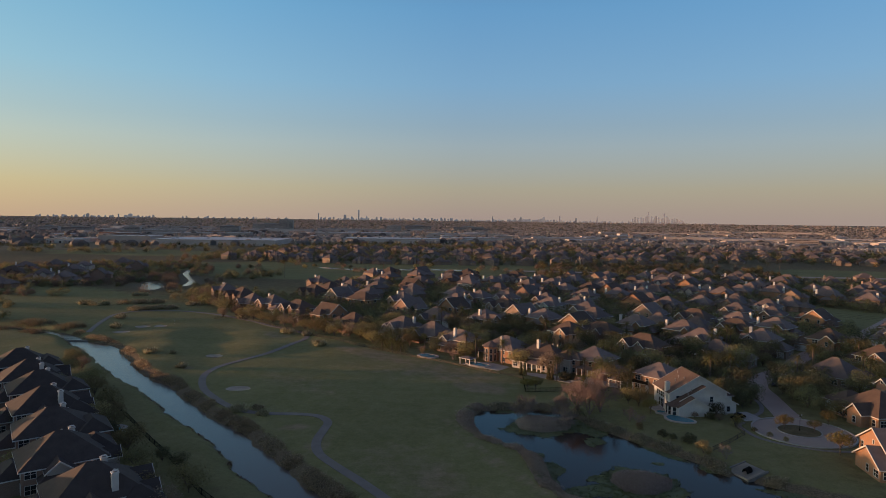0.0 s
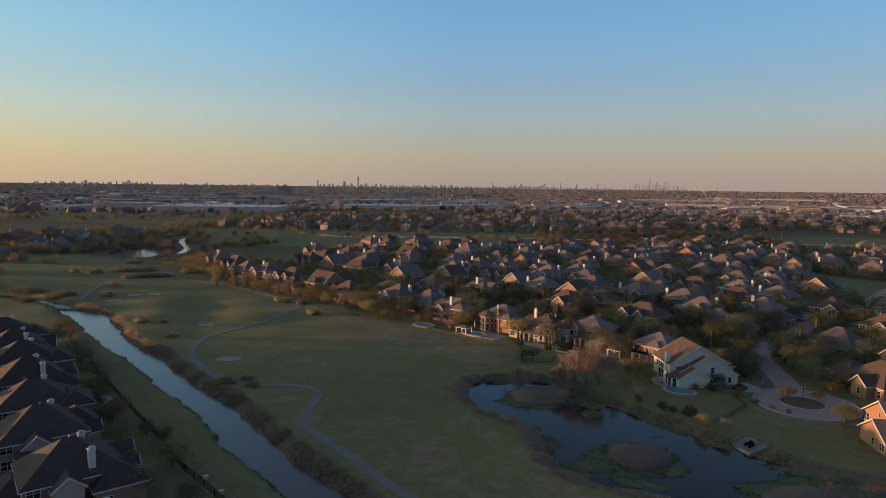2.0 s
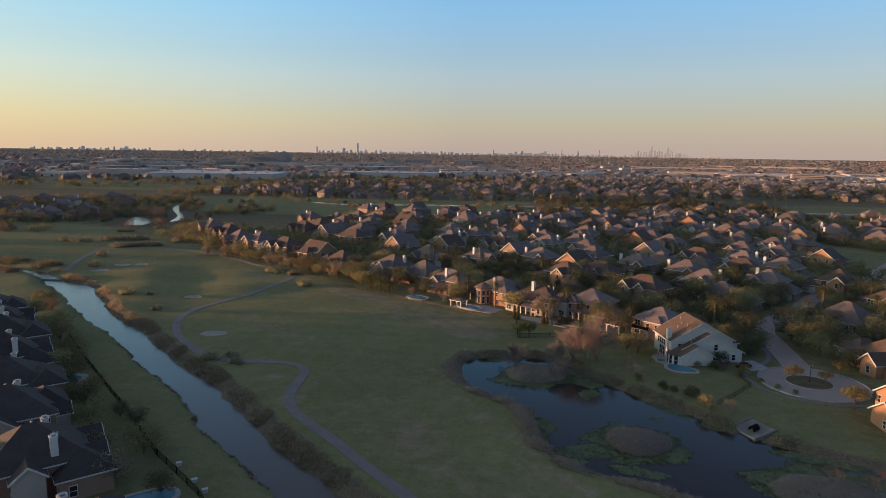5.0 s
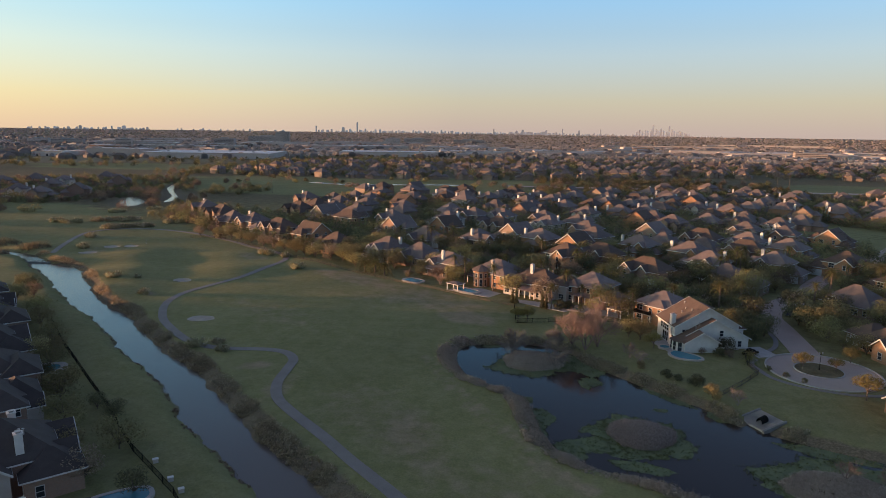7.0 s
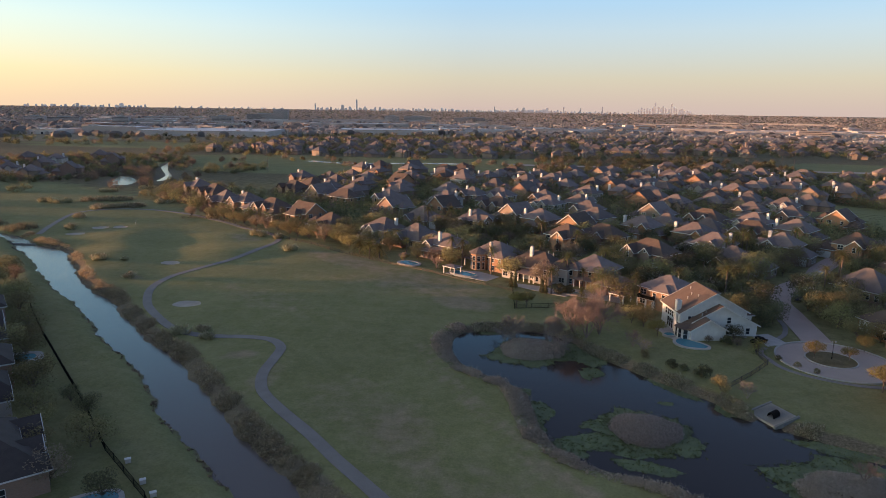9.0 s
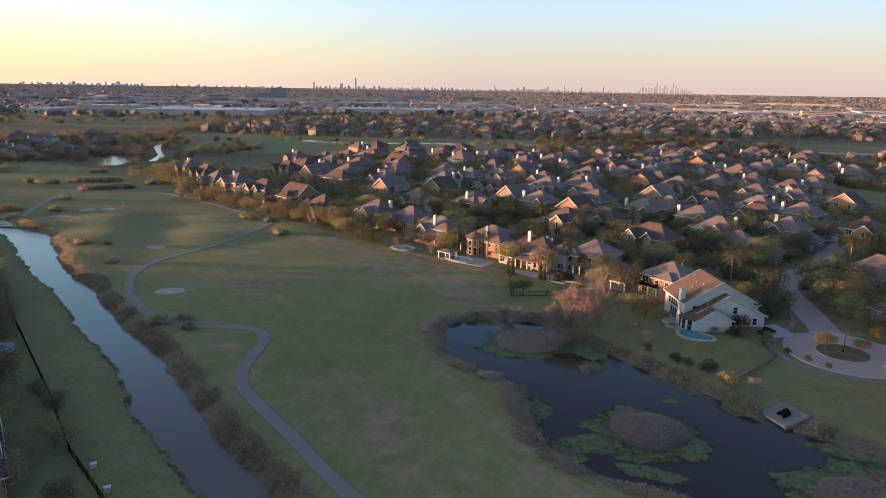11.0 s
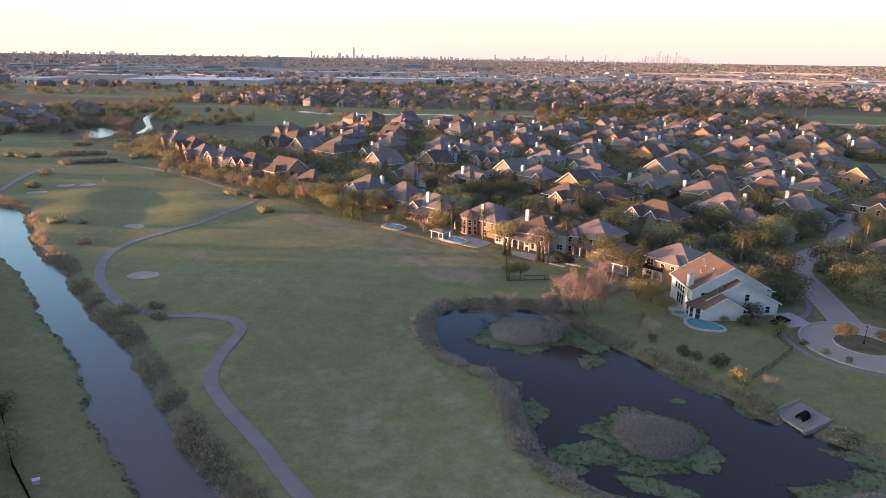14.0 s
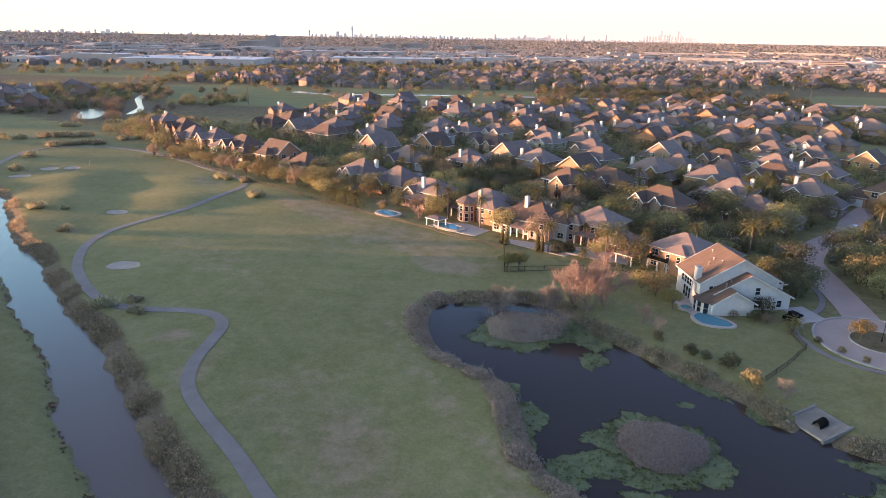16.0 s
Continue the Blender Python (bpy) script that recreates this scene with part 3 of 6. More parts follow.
ribbon("sidewalk", smooth_line([(53.2, 203), (51.0, 198.9), (51.6, 195), (53.0, 190), (55.3, 186.9), (58.5, 184.6), (62.5, 182.9), (68, 181.8), (74, 182.6), (80, 185)], 5), 1.3, 0.12, PATHTOP,
       "narrow concrete sidewalk round the turning circle", "sidewalk")
ribbon("sidewalk", smooth_line([(63.6, 233), (63.8, 226), (63.4, 221), (61.2, 214.6), (57.2, 209.2), (54.0, 205.4)], 5), 1.3, 0.14, PATHTOP, "curved concrete walk beside the driveway", "sidewalk")
# low weir across the creek
weir = thing("weir", "low dark concrete weir across the creek", "weir")
part("sill", Shape().prism([(-238.5, 269.6), (-223.0, 271.8), (-223.1, 272.5), (-238.6, 270.3)], -3.0, -1.25), OLD_CONCRETE, weir)
for k in range(6):
    wx, wy = -237.0 + 2.6 * k, 270.1 + 0.37 * k
    part("post", Shape().box(wx - 0.12, wy - 0.12, -1.6, wx + 0.12, wy + 0.12, -0.5), OLD_CONCRETE, weir)
part("rail", Shape().tube([(-237.5, 270.05, -0.6), (-223.6, 272.0, -0.6)], [0.09, 0.09], 6), IRON, weir)


# ---- houses ----
def roof_shape(x0, y0, x1, y1, eave, kind, pitch, over=0.55, thick=0.22):
    """Roof slabs over a rectangle; kind: hip, gx (ridge along x) or gy. Returns roof, gable walls and rake trim."""
    s, g, t = Shape(), Shape(), Shape()
    X0, Y0, X1, Y1 = x0 - over, y0 - over, x1 + over, y1 + over
    w, d = X1 - X0, Y1 - Y0
    low = eave - over * pitch * 0.5
    if kind == "hip":
        h = min(w, d) / 2 * pitch
        if w >= d:
            r = [(X0 + d / 2, (Y0 + Y1) / 2), (X1 - d / 2 + 0.01, (Y0 + Y1) / 2)]
        else:
            r = [((X0 + X1) / 2, Y0 + w / 2), ((X0 + X1) / 2, Y1 - w / 2 + 0.01)]
        c = [(X0, Y0), (X1, Y0), (X1, Y1), (X0, Y1)]
        v = [(a, b, low) for a, b in c] + [(a, b, low + thick) for a, b in c] + [(a, b, low + thick + h) for a, b in r]
        f = [(3, 2, 1, 0), (0, 1, 5, 4), (1, 2, 6, 5), (2, 3, 7, 6), (3, 0, 4, 7)]
        f += [(4, 5, 9, 8), (6, 7, 8, 9), (5, 6, 9), (7, 4, 8)] if w >= d else [(4, 5, 8), (6, 7, 9), (5, 6, 9, 8), (7, 4, 8, 9)]
        s.add(v, f)
        g.box(x0, y0, -0.6, x1, y1, eave - 0.05)
        t.box(X0 - 0.05, Y0 - 0.05, low - 0.06, X1 + 0.05, Y0 + 0.03, low + 0.16).box(X0 - 0.05, Y1 - 0.03, low - 0.06, X1 + 0.05, Y1 + 0.05, low + 0.16)
        t.box(X0 - 0.05, Y0 + 0.03, low - 0.06, X0 + 0.03, Y1 - 0.03, low + 0.16).box(X1 - 0.03, Y0 + 0.03, low - 0.06, X1 + 0.05, Y1 - 0.03, low + 0.16)
        return s, g, t
    along_x = kind == "gx"

    def q(a, b, z):
        return (a, b, z) if along_x else (b, a, z)
    A0, A1, B0, B1 = (X0, X1, Y0, Y1) if along_x else (Y0, Y1, X0, X1)
    a0, a1, b0, b1 = (x0, x1, y0, y1) if along_x else (y0, y1, x0, x1)
    mid, h = (B0 + B1) / 2, (B1 - B0) / 2 * pitch
    edge = [(B0, low), (mid, low + h), (B1, low), (B1, low + thick), (mid, low + h + thick), (B0, low + thick)]
    s.add([q(A, bb, z) for A in (A0, A1) for bb, z in edge],
          [(5, 4, 1, 0), (4, 3, 2, 1), (6, 7, 10, 11), (7, 8, 9, 10)] + [(i, (i + 1) % 6, 6 + (i + 1) % 6, 6 + i) for i in range(6)])
    for B in (B0, B1):
        for A in (A0 - 0.06, A1 + 0.06):
            t.add([q(A + e, bb, z) for e in (-0.06, 0.06) for bb, z in ((B, low - 0.10), (mid, low + h - 0.10), (mid, low + h + thick + 0.03), (B, low + thick + 0.03))],
                  [(0, 1, 2, 3), (7, 6, 5, 4), (0, 4, 5, 1), (1, 5, 6, 2), (2, 6, 7, 3), (3, 7, 4, 0)])
        t.add([q(a, B + e, z) for e in (-0.05, 0.05) for a, z in ((A0, low - 0.06), (A1, low - 0.06), (A1, low + 0.16), (A0, low + 0.16))],
              [(0, 1, 2, 3), (7, 6, 5, 4), (0, 4, 5, 1), (1, 5, 6, 2), (2, 6, 7, 3), (3, 7, 4, 0)])
    top = low + h - 0.02
    g.add([q(a, bb, z) for a in (a0, a1) for bb, z in ((b0, -0.6), (b1, -0.6), (b1, low + over * pitch), (mid, top), (b0, low + over * pitch))],
          [(0, 1, 2, 3, 4), (9, 8, 7, 6, 5), (0, 5, 6, 1), (1, 6, 7, 2), (2, 7, 8, 3), (3, 8, 9, 4), (4, 9, 5, 0)])
    return s, g, t


def lattice(xs, zs, y0, y1):
    """A frame with bars in one piece: bands 0, 2, 4 are solid, the fields between are open."""
    s = Shape()
    nx, nz = len(xs), len(zs)
    s.v = [(x, y, z) for y in (y0, y1) for z in zs for x in xs]

    def solid(i, k):
        return 0 <= i < nx - 1 and 0 <= k < nz - 1 and (i % 2 == 0 or k % 2 == 0)
    for k in range(nz - 1):
        for i in range(nx - 1):
            if not solid(i, k):
                continue
            a, b, c, d = k * nx + i, k * nx + i + 1, (k + 1) * nx + i + 1, (k + 1) * nx + i
            o = nx * nz
            s.f.append((a, b, c, d))
            for (p, q), (di, dk) in (((a, b), (0, -1)), ((b, c), (1, 0)), ((c, d), (0, 1)), ((d, a), (-1, 0))):
                if not solid(i + di, k + dk):
                    s.f.append((p, p + o, q + o, q))
    return s


def window_meshes():
    made = {}
    for key, w, h in (("std", 1.05, 1.6), ("wide", 1.9, 1.6), ("tall", 1.0, 2.6), ("small", 0.7, 0.9)):
        a, b, e = w / 2, h / 2, 0.10
        s = lattice([-a - e, -a, -0.04, 0.04, a, a + e] if key == "wide" else [-a - e, -a, a, a + e], [-b - e, -b, -0.035, 0.035, b, b + e], -0.08, 0.03)
        p = Shape().box(-a, -0.02, -b, a, 0.015, b)
        made[key] = (s.mesh("window", WHITE), p.mesh("pane", GLASS), w)
    return made


WINDOWS = window_meshes()


def add_window(parent, key, x, y, z, turn):
    w = part("window", WINDOWS[key][0], None, parent, "white-framed window", Matrix.Translation((x, y, z)) @ Matrix.Rotation(turn, 4, "Z"))
    part("pane", WINDOWS[key][1], None, w)


def chimney(parent, x, y, top, material=None, size=1.1):
    s = Shape().box(x - size / 2, y - size / 2, 0, x + size / 2, y + size / 2, top - 0.35)
    s.box(x - size / 2 - 0.1, y - size / 2 - 0.1, top - 0.35, x + size / 2 + 0.1, y + size / 2 + 0.1, top - 0.2)
    c = part("chimney", s, material or WHITE, parent, "pale square chimney")
    part("chimney_cap", Shape().box(x - 0.3, y - 0.3, top - 0.2, x + 0.3, y + 0.3, top).box(x - 0.4, y - 0.4, top, x + 0.4, y + 0.4, top + 0.05), METAL, c)


def far_house(label, blocks, walls, roofs, m, chimneys=(), group="houses", **rest):
    """A distant house: walls, roof and chimney only."""
    h = thing("house", label, "house", m, group)
    body = Shape()
    for x0, y0, x1, y1, eave, kind, pitch in blocks:
        r, g, t = roof_shape(x0, y0, x1, y1, eave, kind, pitch)
        body.add(g.v, g.f)
        part("roof", r, roofs, h)
    part("wall", body, walls, h)
    for x, y, z, *rest_of in chimneys:
        part("chimney", Shape().box(x - 0.6, y - 0.6, 0, x + 0.6, y + 0.6, z), WHITE, h)
    return h


def house(label, blocks, walls, roofs, m, chimneys=(), garage=None, vents=(), rich=True, gable_window=True, extra=None, group="houses"):
    """A house of roofed blocks (x0, y0, x1, y1, eave, kind, pitch)."""
    h = thing("house", label, "house", m, group)
    for n, (x0, y0, x1, y1, eave, kind, pitch) in enumerate(blocks):
        e = 0.004 * n
        x0, y0, x1, y1 = x0 + e, y0 + e, x1 - e, y1 - e
        r, g, t = roof_shape(x0, y0, x1, y1, eave, kind, pitch)
        part("wall", g, walls, h)
        part("roof", r, roofs, h)
        part("trim", t, WHITE, h, "white fascia and rake boards")

    def free(x, y, z, own):
        return not any(k != own and b[0] - 0.25 < x < b[2] + 0.25 and b[1] - 0.25 < y < b[3] + 0.25 and z < b[4] + 1.2 for k, b in enumerate(blocks))

    for n, (x0, y0, x1, y1, eave, kind, pitch) in enumerate(blocks):
        for turn, length in ((0, x1 - x0), (math.pi / 2, y1 - y0), (math.pi, x1 - x0), (-math.pi / 2, y1 - y0)):
            count = max(1, int(length / (3.0 if rich else 5.0)))
            for i in range(count):
                u = (i + 0.5) / count
                px, py = {0: (x0 + u * (x1 - x0), y0), 1: (x1, y0 + u * (y1 - y0)), 2: (x0 + u * (x1 - x0), y1), -1: (x0, y0 + u * (y1 - y0))}[round(turn / (math.pi / 2))]
                ox, oy = {0: (0, -0.4), 1: (0.4, 0), 2: (0, 0.4), -1: (-0.4, 0)}[round(turn / (math.pi / 2))]
                for z in ([1.5, 4.4] if eave > 5 else [1.5]):
                    if not rich and (z < 2 and eave > 5):
                        continue
                    if (i + n + int(z)) % 4 == 3 or not free(px + ox, py + oy, z, n):
                        continue
                    if garage and z < 2 and abs(px - garage[0]) < 3.4 and abs(py - garage[1]) < 1.5:
                        continue
                    add_window(h, "wide" if (i + n) % 3 == 0 else "std", px, py, z, turn)
        if gable_window and kind != "hip" and eave > 4:
            if kind == "gy":
                add_window(h, "small", (x0 + x1) / 2, y0, eave + 0.9, 0)
            else:
                add_window(h, "small", x0, (y0 + y1) / 2, eave + 0.9, -math.pi / 2)
    for c in chimneys:
        chimney(h, *c)
    if garage:
        gx, gy, turn = garage
        s = Shape()
        for k in range(4):
            s.box(-2.5, -0.06, 0.05 + k * 0.56, 2.5, 0.04, 0.58 + k * 0.56)
        s.box(-2.65, -0.03, 0, 2.65, 0.03, 2.4)
        part("garage_door", s, WHITE, h, "white panelled garage door", Matrix.Translation((gx, gy, 0)) @ Matrix.Rotation(turn, 4, "Z"))
    for vx, vy, vz in vents:
        part("roof_vent", Shape().tube([(vx, vy, vz - 1.2), (vx, vy, vz)], [0.13, 0.13], 6).tube([(vx, vy, vz - 0.02), (vx, vy, vz + 0.12)], [0.22, 0.2], 6), METAL, h)
    if extra:
        extra(h)
    return h


HIP, GX, GY = "hip", "gx", "gy"
VARIANTS = [
    dict(label="brick two-storey house under a steep brown hip roof", walls=BRICK, roofs=SHINGLE, chimneys=[(-5.5, 1.0, 9.8)], garage=(7.6, -6.0, 0),
         blocks=[(-7.5, -5, 5.5, 7, 5.6, HIP, 0.62), (-6, -7.5, -0.5, -2, 5.4, GY, 0.75), (4, -6, 11, 3, 3.2, HIP, 0.6), (-9.5, 0, -5, 5, 4.2, GX, 0.75)], vents=[(2, 3, 9), (0, 4, 8.6)]),
    dict(label="pale stucco house with grey-brown hip roof and gables", walls=STUCCO, roofs=SHINGLE, chimneys=[(6.2, 2.0, 9.6)], garage=(-8.2, -5.5, 0),
         blocks=[(-6, -6, 8, 6, 5.6, HIP, 0.6), (0, -8.5, 4.5, -3, 5.5, GY, 0.8), (-12, -5.5, -4, 4, 3.2, HIP, 0.6), (-5, -7.4, -1, -4, 4.6, GY, 0.8)], vents=[(-2, 3, 8.5)]),
    dict(label="red-brown brick house with brown shingles and front gables", walls=BRICK, roofs=SHINGLE_RED, chimneys=[], garage=(8.0, -7.5, 0),
         blocks=[(-8, -5, 8, 6, 5.4, HIP, 0.66), (-7, -7.5, -2, -2, 5.2, GY, 0.85), (4.6, -7.5, 11.4, 1, 3.4, HIP, 0.65), (0, -6.4, 3.6, -3, 5.4, GY, 0.9)], vents=[(4, 2, 8), (-4, 2.5, 8)]),
    dict(label="one-storey brick house under a broad brown hip roof", walls=BRICK, roofs=SHINGLE, chimneys=[], garage=(9.0, -4.5, 0),
         blocks=[(-9, -6, 6, 7, 3.2, HIP, 0.72), (-6, -8.5, -1, -3, 3.2, GY, 0.8), (4, -4.5, 12, 5, 3.0, HIP, 0.62), (-11, -1, -6, 5, 3.0, HIP, 0.6)], vents=[(0, 4, 6.6)]),
    dict(label="tan brick two-storey house with hip roof and dormers", walls=BRICK_TAN, roofs=SHINGLE, chimneys=[(-7.4, 0, 9.0)], garage=(0, -6.5, 0),
         blocks=[(-7, -4, 7, 8, 5.6, HIP, 0.6), (-3.6, -6.5, 3.6, 0, 3.4, HIP, 0.6), (6, -2, 11, 7, 3.2, HIP, 0.6), (2, -5.2, 5.6, -2, 5.6, GY, 0.85)], vents=[(2, 5, 8.8), (-3, 5, 8.8)]),
    dict(label="brick house with steep cross gables and brown shingles", walls=BRICK, roofs=SHINGLE, chimneys=[], garage=(-7.0, -7.0, 0),
         blocks=[(-5, -6, 6, 7, 5.6, GY, 0.72), (-10, -7, -4, 2, 3.3, HIP, 0.7), (4, -3, 10, 5, 5.2, HIP, 0.7), (-8, 1, -3, 7, 4.6, HIP, 0.65)], vents=[(2, 0, 9)]),
    dict(label="dark-roofed brick house with joined hip roofs", walls=BRICK, roofs=SHINGLE_DARK, chimneys=[(2.0, 4.2, 9.4)], garage=None,
         blocks=[(-8, -6, 7, 7, 5.4, HIP, 0.62), (4, -8, 10.5, 3, 5.0, HIP, 0.62), (-12, -3, -6, 6, 3.2, HIP, 0.6)], vents=[(0, 3, 8.6), (1.4, 3.4, 8.4)]),
]
# the same plans handed the other way, in other brick and shingle
for v, (label, walls, roofs) in enumerate([("tan brick two-storey house under a brown hip roof", BRICK_TAN, SHINGLE_RED), ("red brick house with brown hip roof and gables", BRICK, SHINGLE),
                                           ("pale stucco house with brown shingles and front gables", STUCCO, SHINGLE), ("low tan brick house under a broad hip roof", BRICK_TAN, SHINGLE_RED),
                                           ("brown brick two-storey house with hip roof and dormers", BRICK, SHINGLE), ("tan brick house with steep cross gables", BRICK_TAN, SHINGLE_RED)]):
    d = VARIANTS[v]
    VARIANTS.append(dict(label=label, walls=walls, roofs=roofs, chimneys=[(3.0, 6.0, 8.8, BRICK)] if v == 2 else [], garage=(-d["garage"][0], *d["garage"][1:]),
                         blocks=[(-x1, y0, -x0, y1, *r) for x0, y0, x1, y1, *r in d["blocks"]], vents=[(-a, b, c) for a, b, c in d["vents"]]))


def pale_gables(h):
    """Small pale-sided cross gables on the garden side."""
    for n, (x0, y0, x1, y1, eave) in enumerate([(5.0, -4.6, 9.6, -1.0, 4.2), (-4.0, -8.3, 0.5, -4.0, 4.6)]):
        r, g, t = roof_shape(x0, y0, x1, y1, eave, "gx" if n == 0 else "gy", 0.75, 0.4)
        part("gable", g, STUCCO, h, "pale-sided cross gable")
        part("roof", r, SHINGLE_DARK, h)
        part("trim", t, WHITE, h, "white rake boards")


# dark-roofed houses of the creek row
VARIANTS += [
    dict(label="dark-roofed brick house with pale cross gables", walls=BRICK, roofs=SHINGLE_DARK, chimneys=[(2.0, 4.2, 9.3)], garage=None, extra=pale_gables,
         blocks=[(-8, -6, 7, 7, 5.2, HIP, 0.66), (3, 0, 9.6, 8, 4.8, HIP, 0.66), (-12, -3, -6, 6, 3.2, HIP, 0.6), (-5, -9, 3, -3, 3.4, HIP, 0.6)], vents=[(0, 3, 9.2), (1.4, 3.4, 9.0)]),
    dict(label="dark-roofed brick house with two pale chimneys", walls=BRICK, roofs=SHINGLE_DARK, chimneys=[(2.0, 4.2, 9.3), (2.2, -4.8, 9.3)], garage=None, extra=pale_gables,
         blocks=[(-8, -6, 7, 7, 5.2, HIP, 0.66), (2, -9, 9.8, -2, 3.6, HIP, 0.66), (4, 1, 10, 8.5, 3.4, GX, 0.6), (-12, -3, -6, 6, 3.2, HIP, 0.6)], vents=[(0, 3, 9.2), (2.4, -3.4, 9.0), (3.0, -2.6, 8.6)]),
]


def place(x, y, yaw, z=None):
    return Matrix.Translation((x, y, zat(x, y) if z is None else z)) @ Matrix.Rotation(radians(yaw), 4, "Z")


BIG = Matrix.Diagonal((1.07, 1.07, 1.15, 1))


HOUSE_SPOTS = []
protos = {}


estate_walls, estate_roofs = Shape(), Shape()


def put_house(x, y, yaw, v, rich=True):
    HOUSE_SPOTS.append((x, y))
    if rich is None and (y > 640 or x > 215):
        m = place(x, y, yaw) @ BIG
        for x0, y0, x1, y1, eave, kind, pitch in VARIANTS[v]["blocks"]:
            r, g, t = roof_shape(x0, y0, x1, y1, eave, kind, pitch)
            estate_walls.add([m @ Vector(p) for p in g.v], g.f)
            estate_roofs.add([m @ Vector(p) for p in r.v], r.f)
        for cx, cy, cz in VARIANTS[v]["chimneys"] if v in (0, 1) else ():
            estate_walls.box(cx - 0.6, cy - 0.6, 0, cx + 0.6, cy + 0.6, cz, m)
        return None
    key = (v, rich)
    if key in protos:
        return again(protos[key], place(x, y, yaw) @ BIG)
    d = dict(VARIANTS[v])
    if rich is None:
        protos[key] = far_house(m=place(x, y, yaw) @ BIG, **d)
        return protos[key]
    if not rich:
        d["vents"] = ()
    protos[key] = house(m=place(x, y, yaw) @ BIG, rich=rich, gable_window=rich, **d)
    return protos[key]


# the white house by the pond
def white_extra(h):
    for x in (-0.0,):
        for k in range(3):
            add_window(h, "tall", x, 4.6 + k * 1.25, 1.7, -math.pi / 2)
            add_window(h, "std", x, 4.6 + k * 1.25, 4.4, -math.pi / 2)
    bay = Shape().prism([(0.4, -4.6), (-0.9, -3.9), (-1.5, -2.4), (-1.5, -0.8), (-0.4, 0.2), (1.5, 0.2), (1.5, -4.6)], -0.4, 3.0)
    part("bay", bay, WHITE, h, "white five-sided window bay")
    for x, y, w in ((-0.25, -4.28, -0.49), (-1.24, -3.15, -1.19), (-1.5, -1.6, -1.571), (-0.98, -0.25, -2.40)):
        add_window(h, "tall", x, y, 1.6, w)
    top = Shape()
    top.add([(0.6, -5.0, 3.0), (-1.2, -4.2, 3.0), (-1.9, -2.5, 3.0), (-1.9, -0.7, 3.0), (-0.6, 0.5, 3.0), (2.2, 0.5, 3.9), (2.2, -5.0, 3.9), (1.8, -2.2, 4.3)],
            [(0, 1, 7), (1, 2, 7), (2, 3, 7), (3, 4, 7), (4, 5, 7), (6, 0, 7), (0, 6, 5, 4, 3, 2, 1)])
    part("bay_roof", top, SHINGLE_RED, h)
    add_window(h, "std", 12.5, -2.0, 4.6, 0)
    part("door", Shape().box(16.2, -2.08, 0, 17.2, -1.98, 2.1), WHITE, h, "white side door")
    part("step", Shape().box(16.0, -3.0, -0.3, 17.4, -2.1, 0.15), CONCRETE, h)


HOUSE_SPOTS += [(36, 212), (43, 212), (49, 213), (45, 218)]
house("large white two-storey house with brown roofs beside the pond", [(0, 0, 18.5, 11.5, 6.0, GY, 0.56), (0.3, -2.0, 20.5, 3.0, 3.0, GY, 0.52), (0.8, -5.2, 10.2, 0.0, 2.9, GY, 0.58), (16.5, 3.5, 22.0, 10.0, 4.2, HIP, 0.5)],
      WHITE, SHINGLE_RED, place(33.0, 208.2, 15, 0.0), chimneys=[(0.2, 2.2, 9.3, None, 1.25)], vents=[(4, 5, 9.2), (5.5, 6, 9.9), (6, 3, 10.2), (6.8, 9.5, 10.6), (5, -2, 6.6), (6.5, -1, 7.4)],
      rich=False, gable_window=False, extra=white_extra, group="golf-front houses")


# golf-front row
def turret(h):
    s, t = Shape(), Shape()
    n, r = 10, 3.1
    out = [(-3.4 + r * math.cos(2 * math.pi * i / n), -6 + r * math.sin(2 * math.pi * i / n)) for i in range(n)]
    part("turret", s.prism(out, -0.5, 6.2), BRICK_TAN, h, "round brick turret")
    big = [(-3.4 + (r + 0.6) * math.cos(2 * math.pi * i / n), -6 + (r + 0.6) * math.sin(2 * math.pi * i / n), 6.1) for i in range(n)]
    t.add(big + [(-3.4, -6, 8.4)], [(i, (i + 1) % n, n) for i in range(n)] + [tuple(range(n - 1, -1, -1))])
    part("turret_roof", t, SHINGLE, h)
    for i in range(n):
        w = 2 * math.pi * (i + 0.5) / n
        c = r * math.cos(math.pi / n)
        x, y = -3.4 + c * math.cos(w), -6 + c * math.sin(w)
        if y < -5.2:
            for z in (1.6, 4.4):
                add_window(h, "tall" if z < 2 else "std", x, y, z, w + math.pi / 2)
    pergola_like(h, -10.5, -11.0, -4.0)


def pergola_like(h, x0, y0, y1):
    s = Shape()
    s.box(x0, y0 + 4.5, 2.9, x0 + 4.5, y1 + 1, 3.15)
    part("patio_roof", s, SHINGLE, h, "flat covered patio roof")
    for x in (x0 + 0.3, x0 + 4.0):
        part("post", Shape().box(x, y0 + 4.7, -0.3, x + 0.3, y0 + 5.0, 2.9), WHITE, h)


def patio(h):
    """A columned patio roof on the golf side."""
    part("patio_roof", Shape().add([(-4, -8.4, 2.9), (3, -8.4, 2.9), (3, -4.8, 3.9), (-4, -4.8, 3.9), (-4, -8.4, 2.7), (3, -8.4, 2.7), (3, -4.8, 3.7), (-4, -4.8, 3.7)],
                                   [(0, 1, 2, 3), (7, 6, 5, 4), (0, 4, 5, 1), (1, 5, 6, 2), (3, 7, 4, 0)]), SHINGLE, h, "shingled patio roof")
    for x in (-3.7, -1.4, 0.9, 2.6):
        part("post", Shape().box(x - 0.15, -8.2, -0.3, x + 0.15, -7.9, 2.75), WHITE, h)


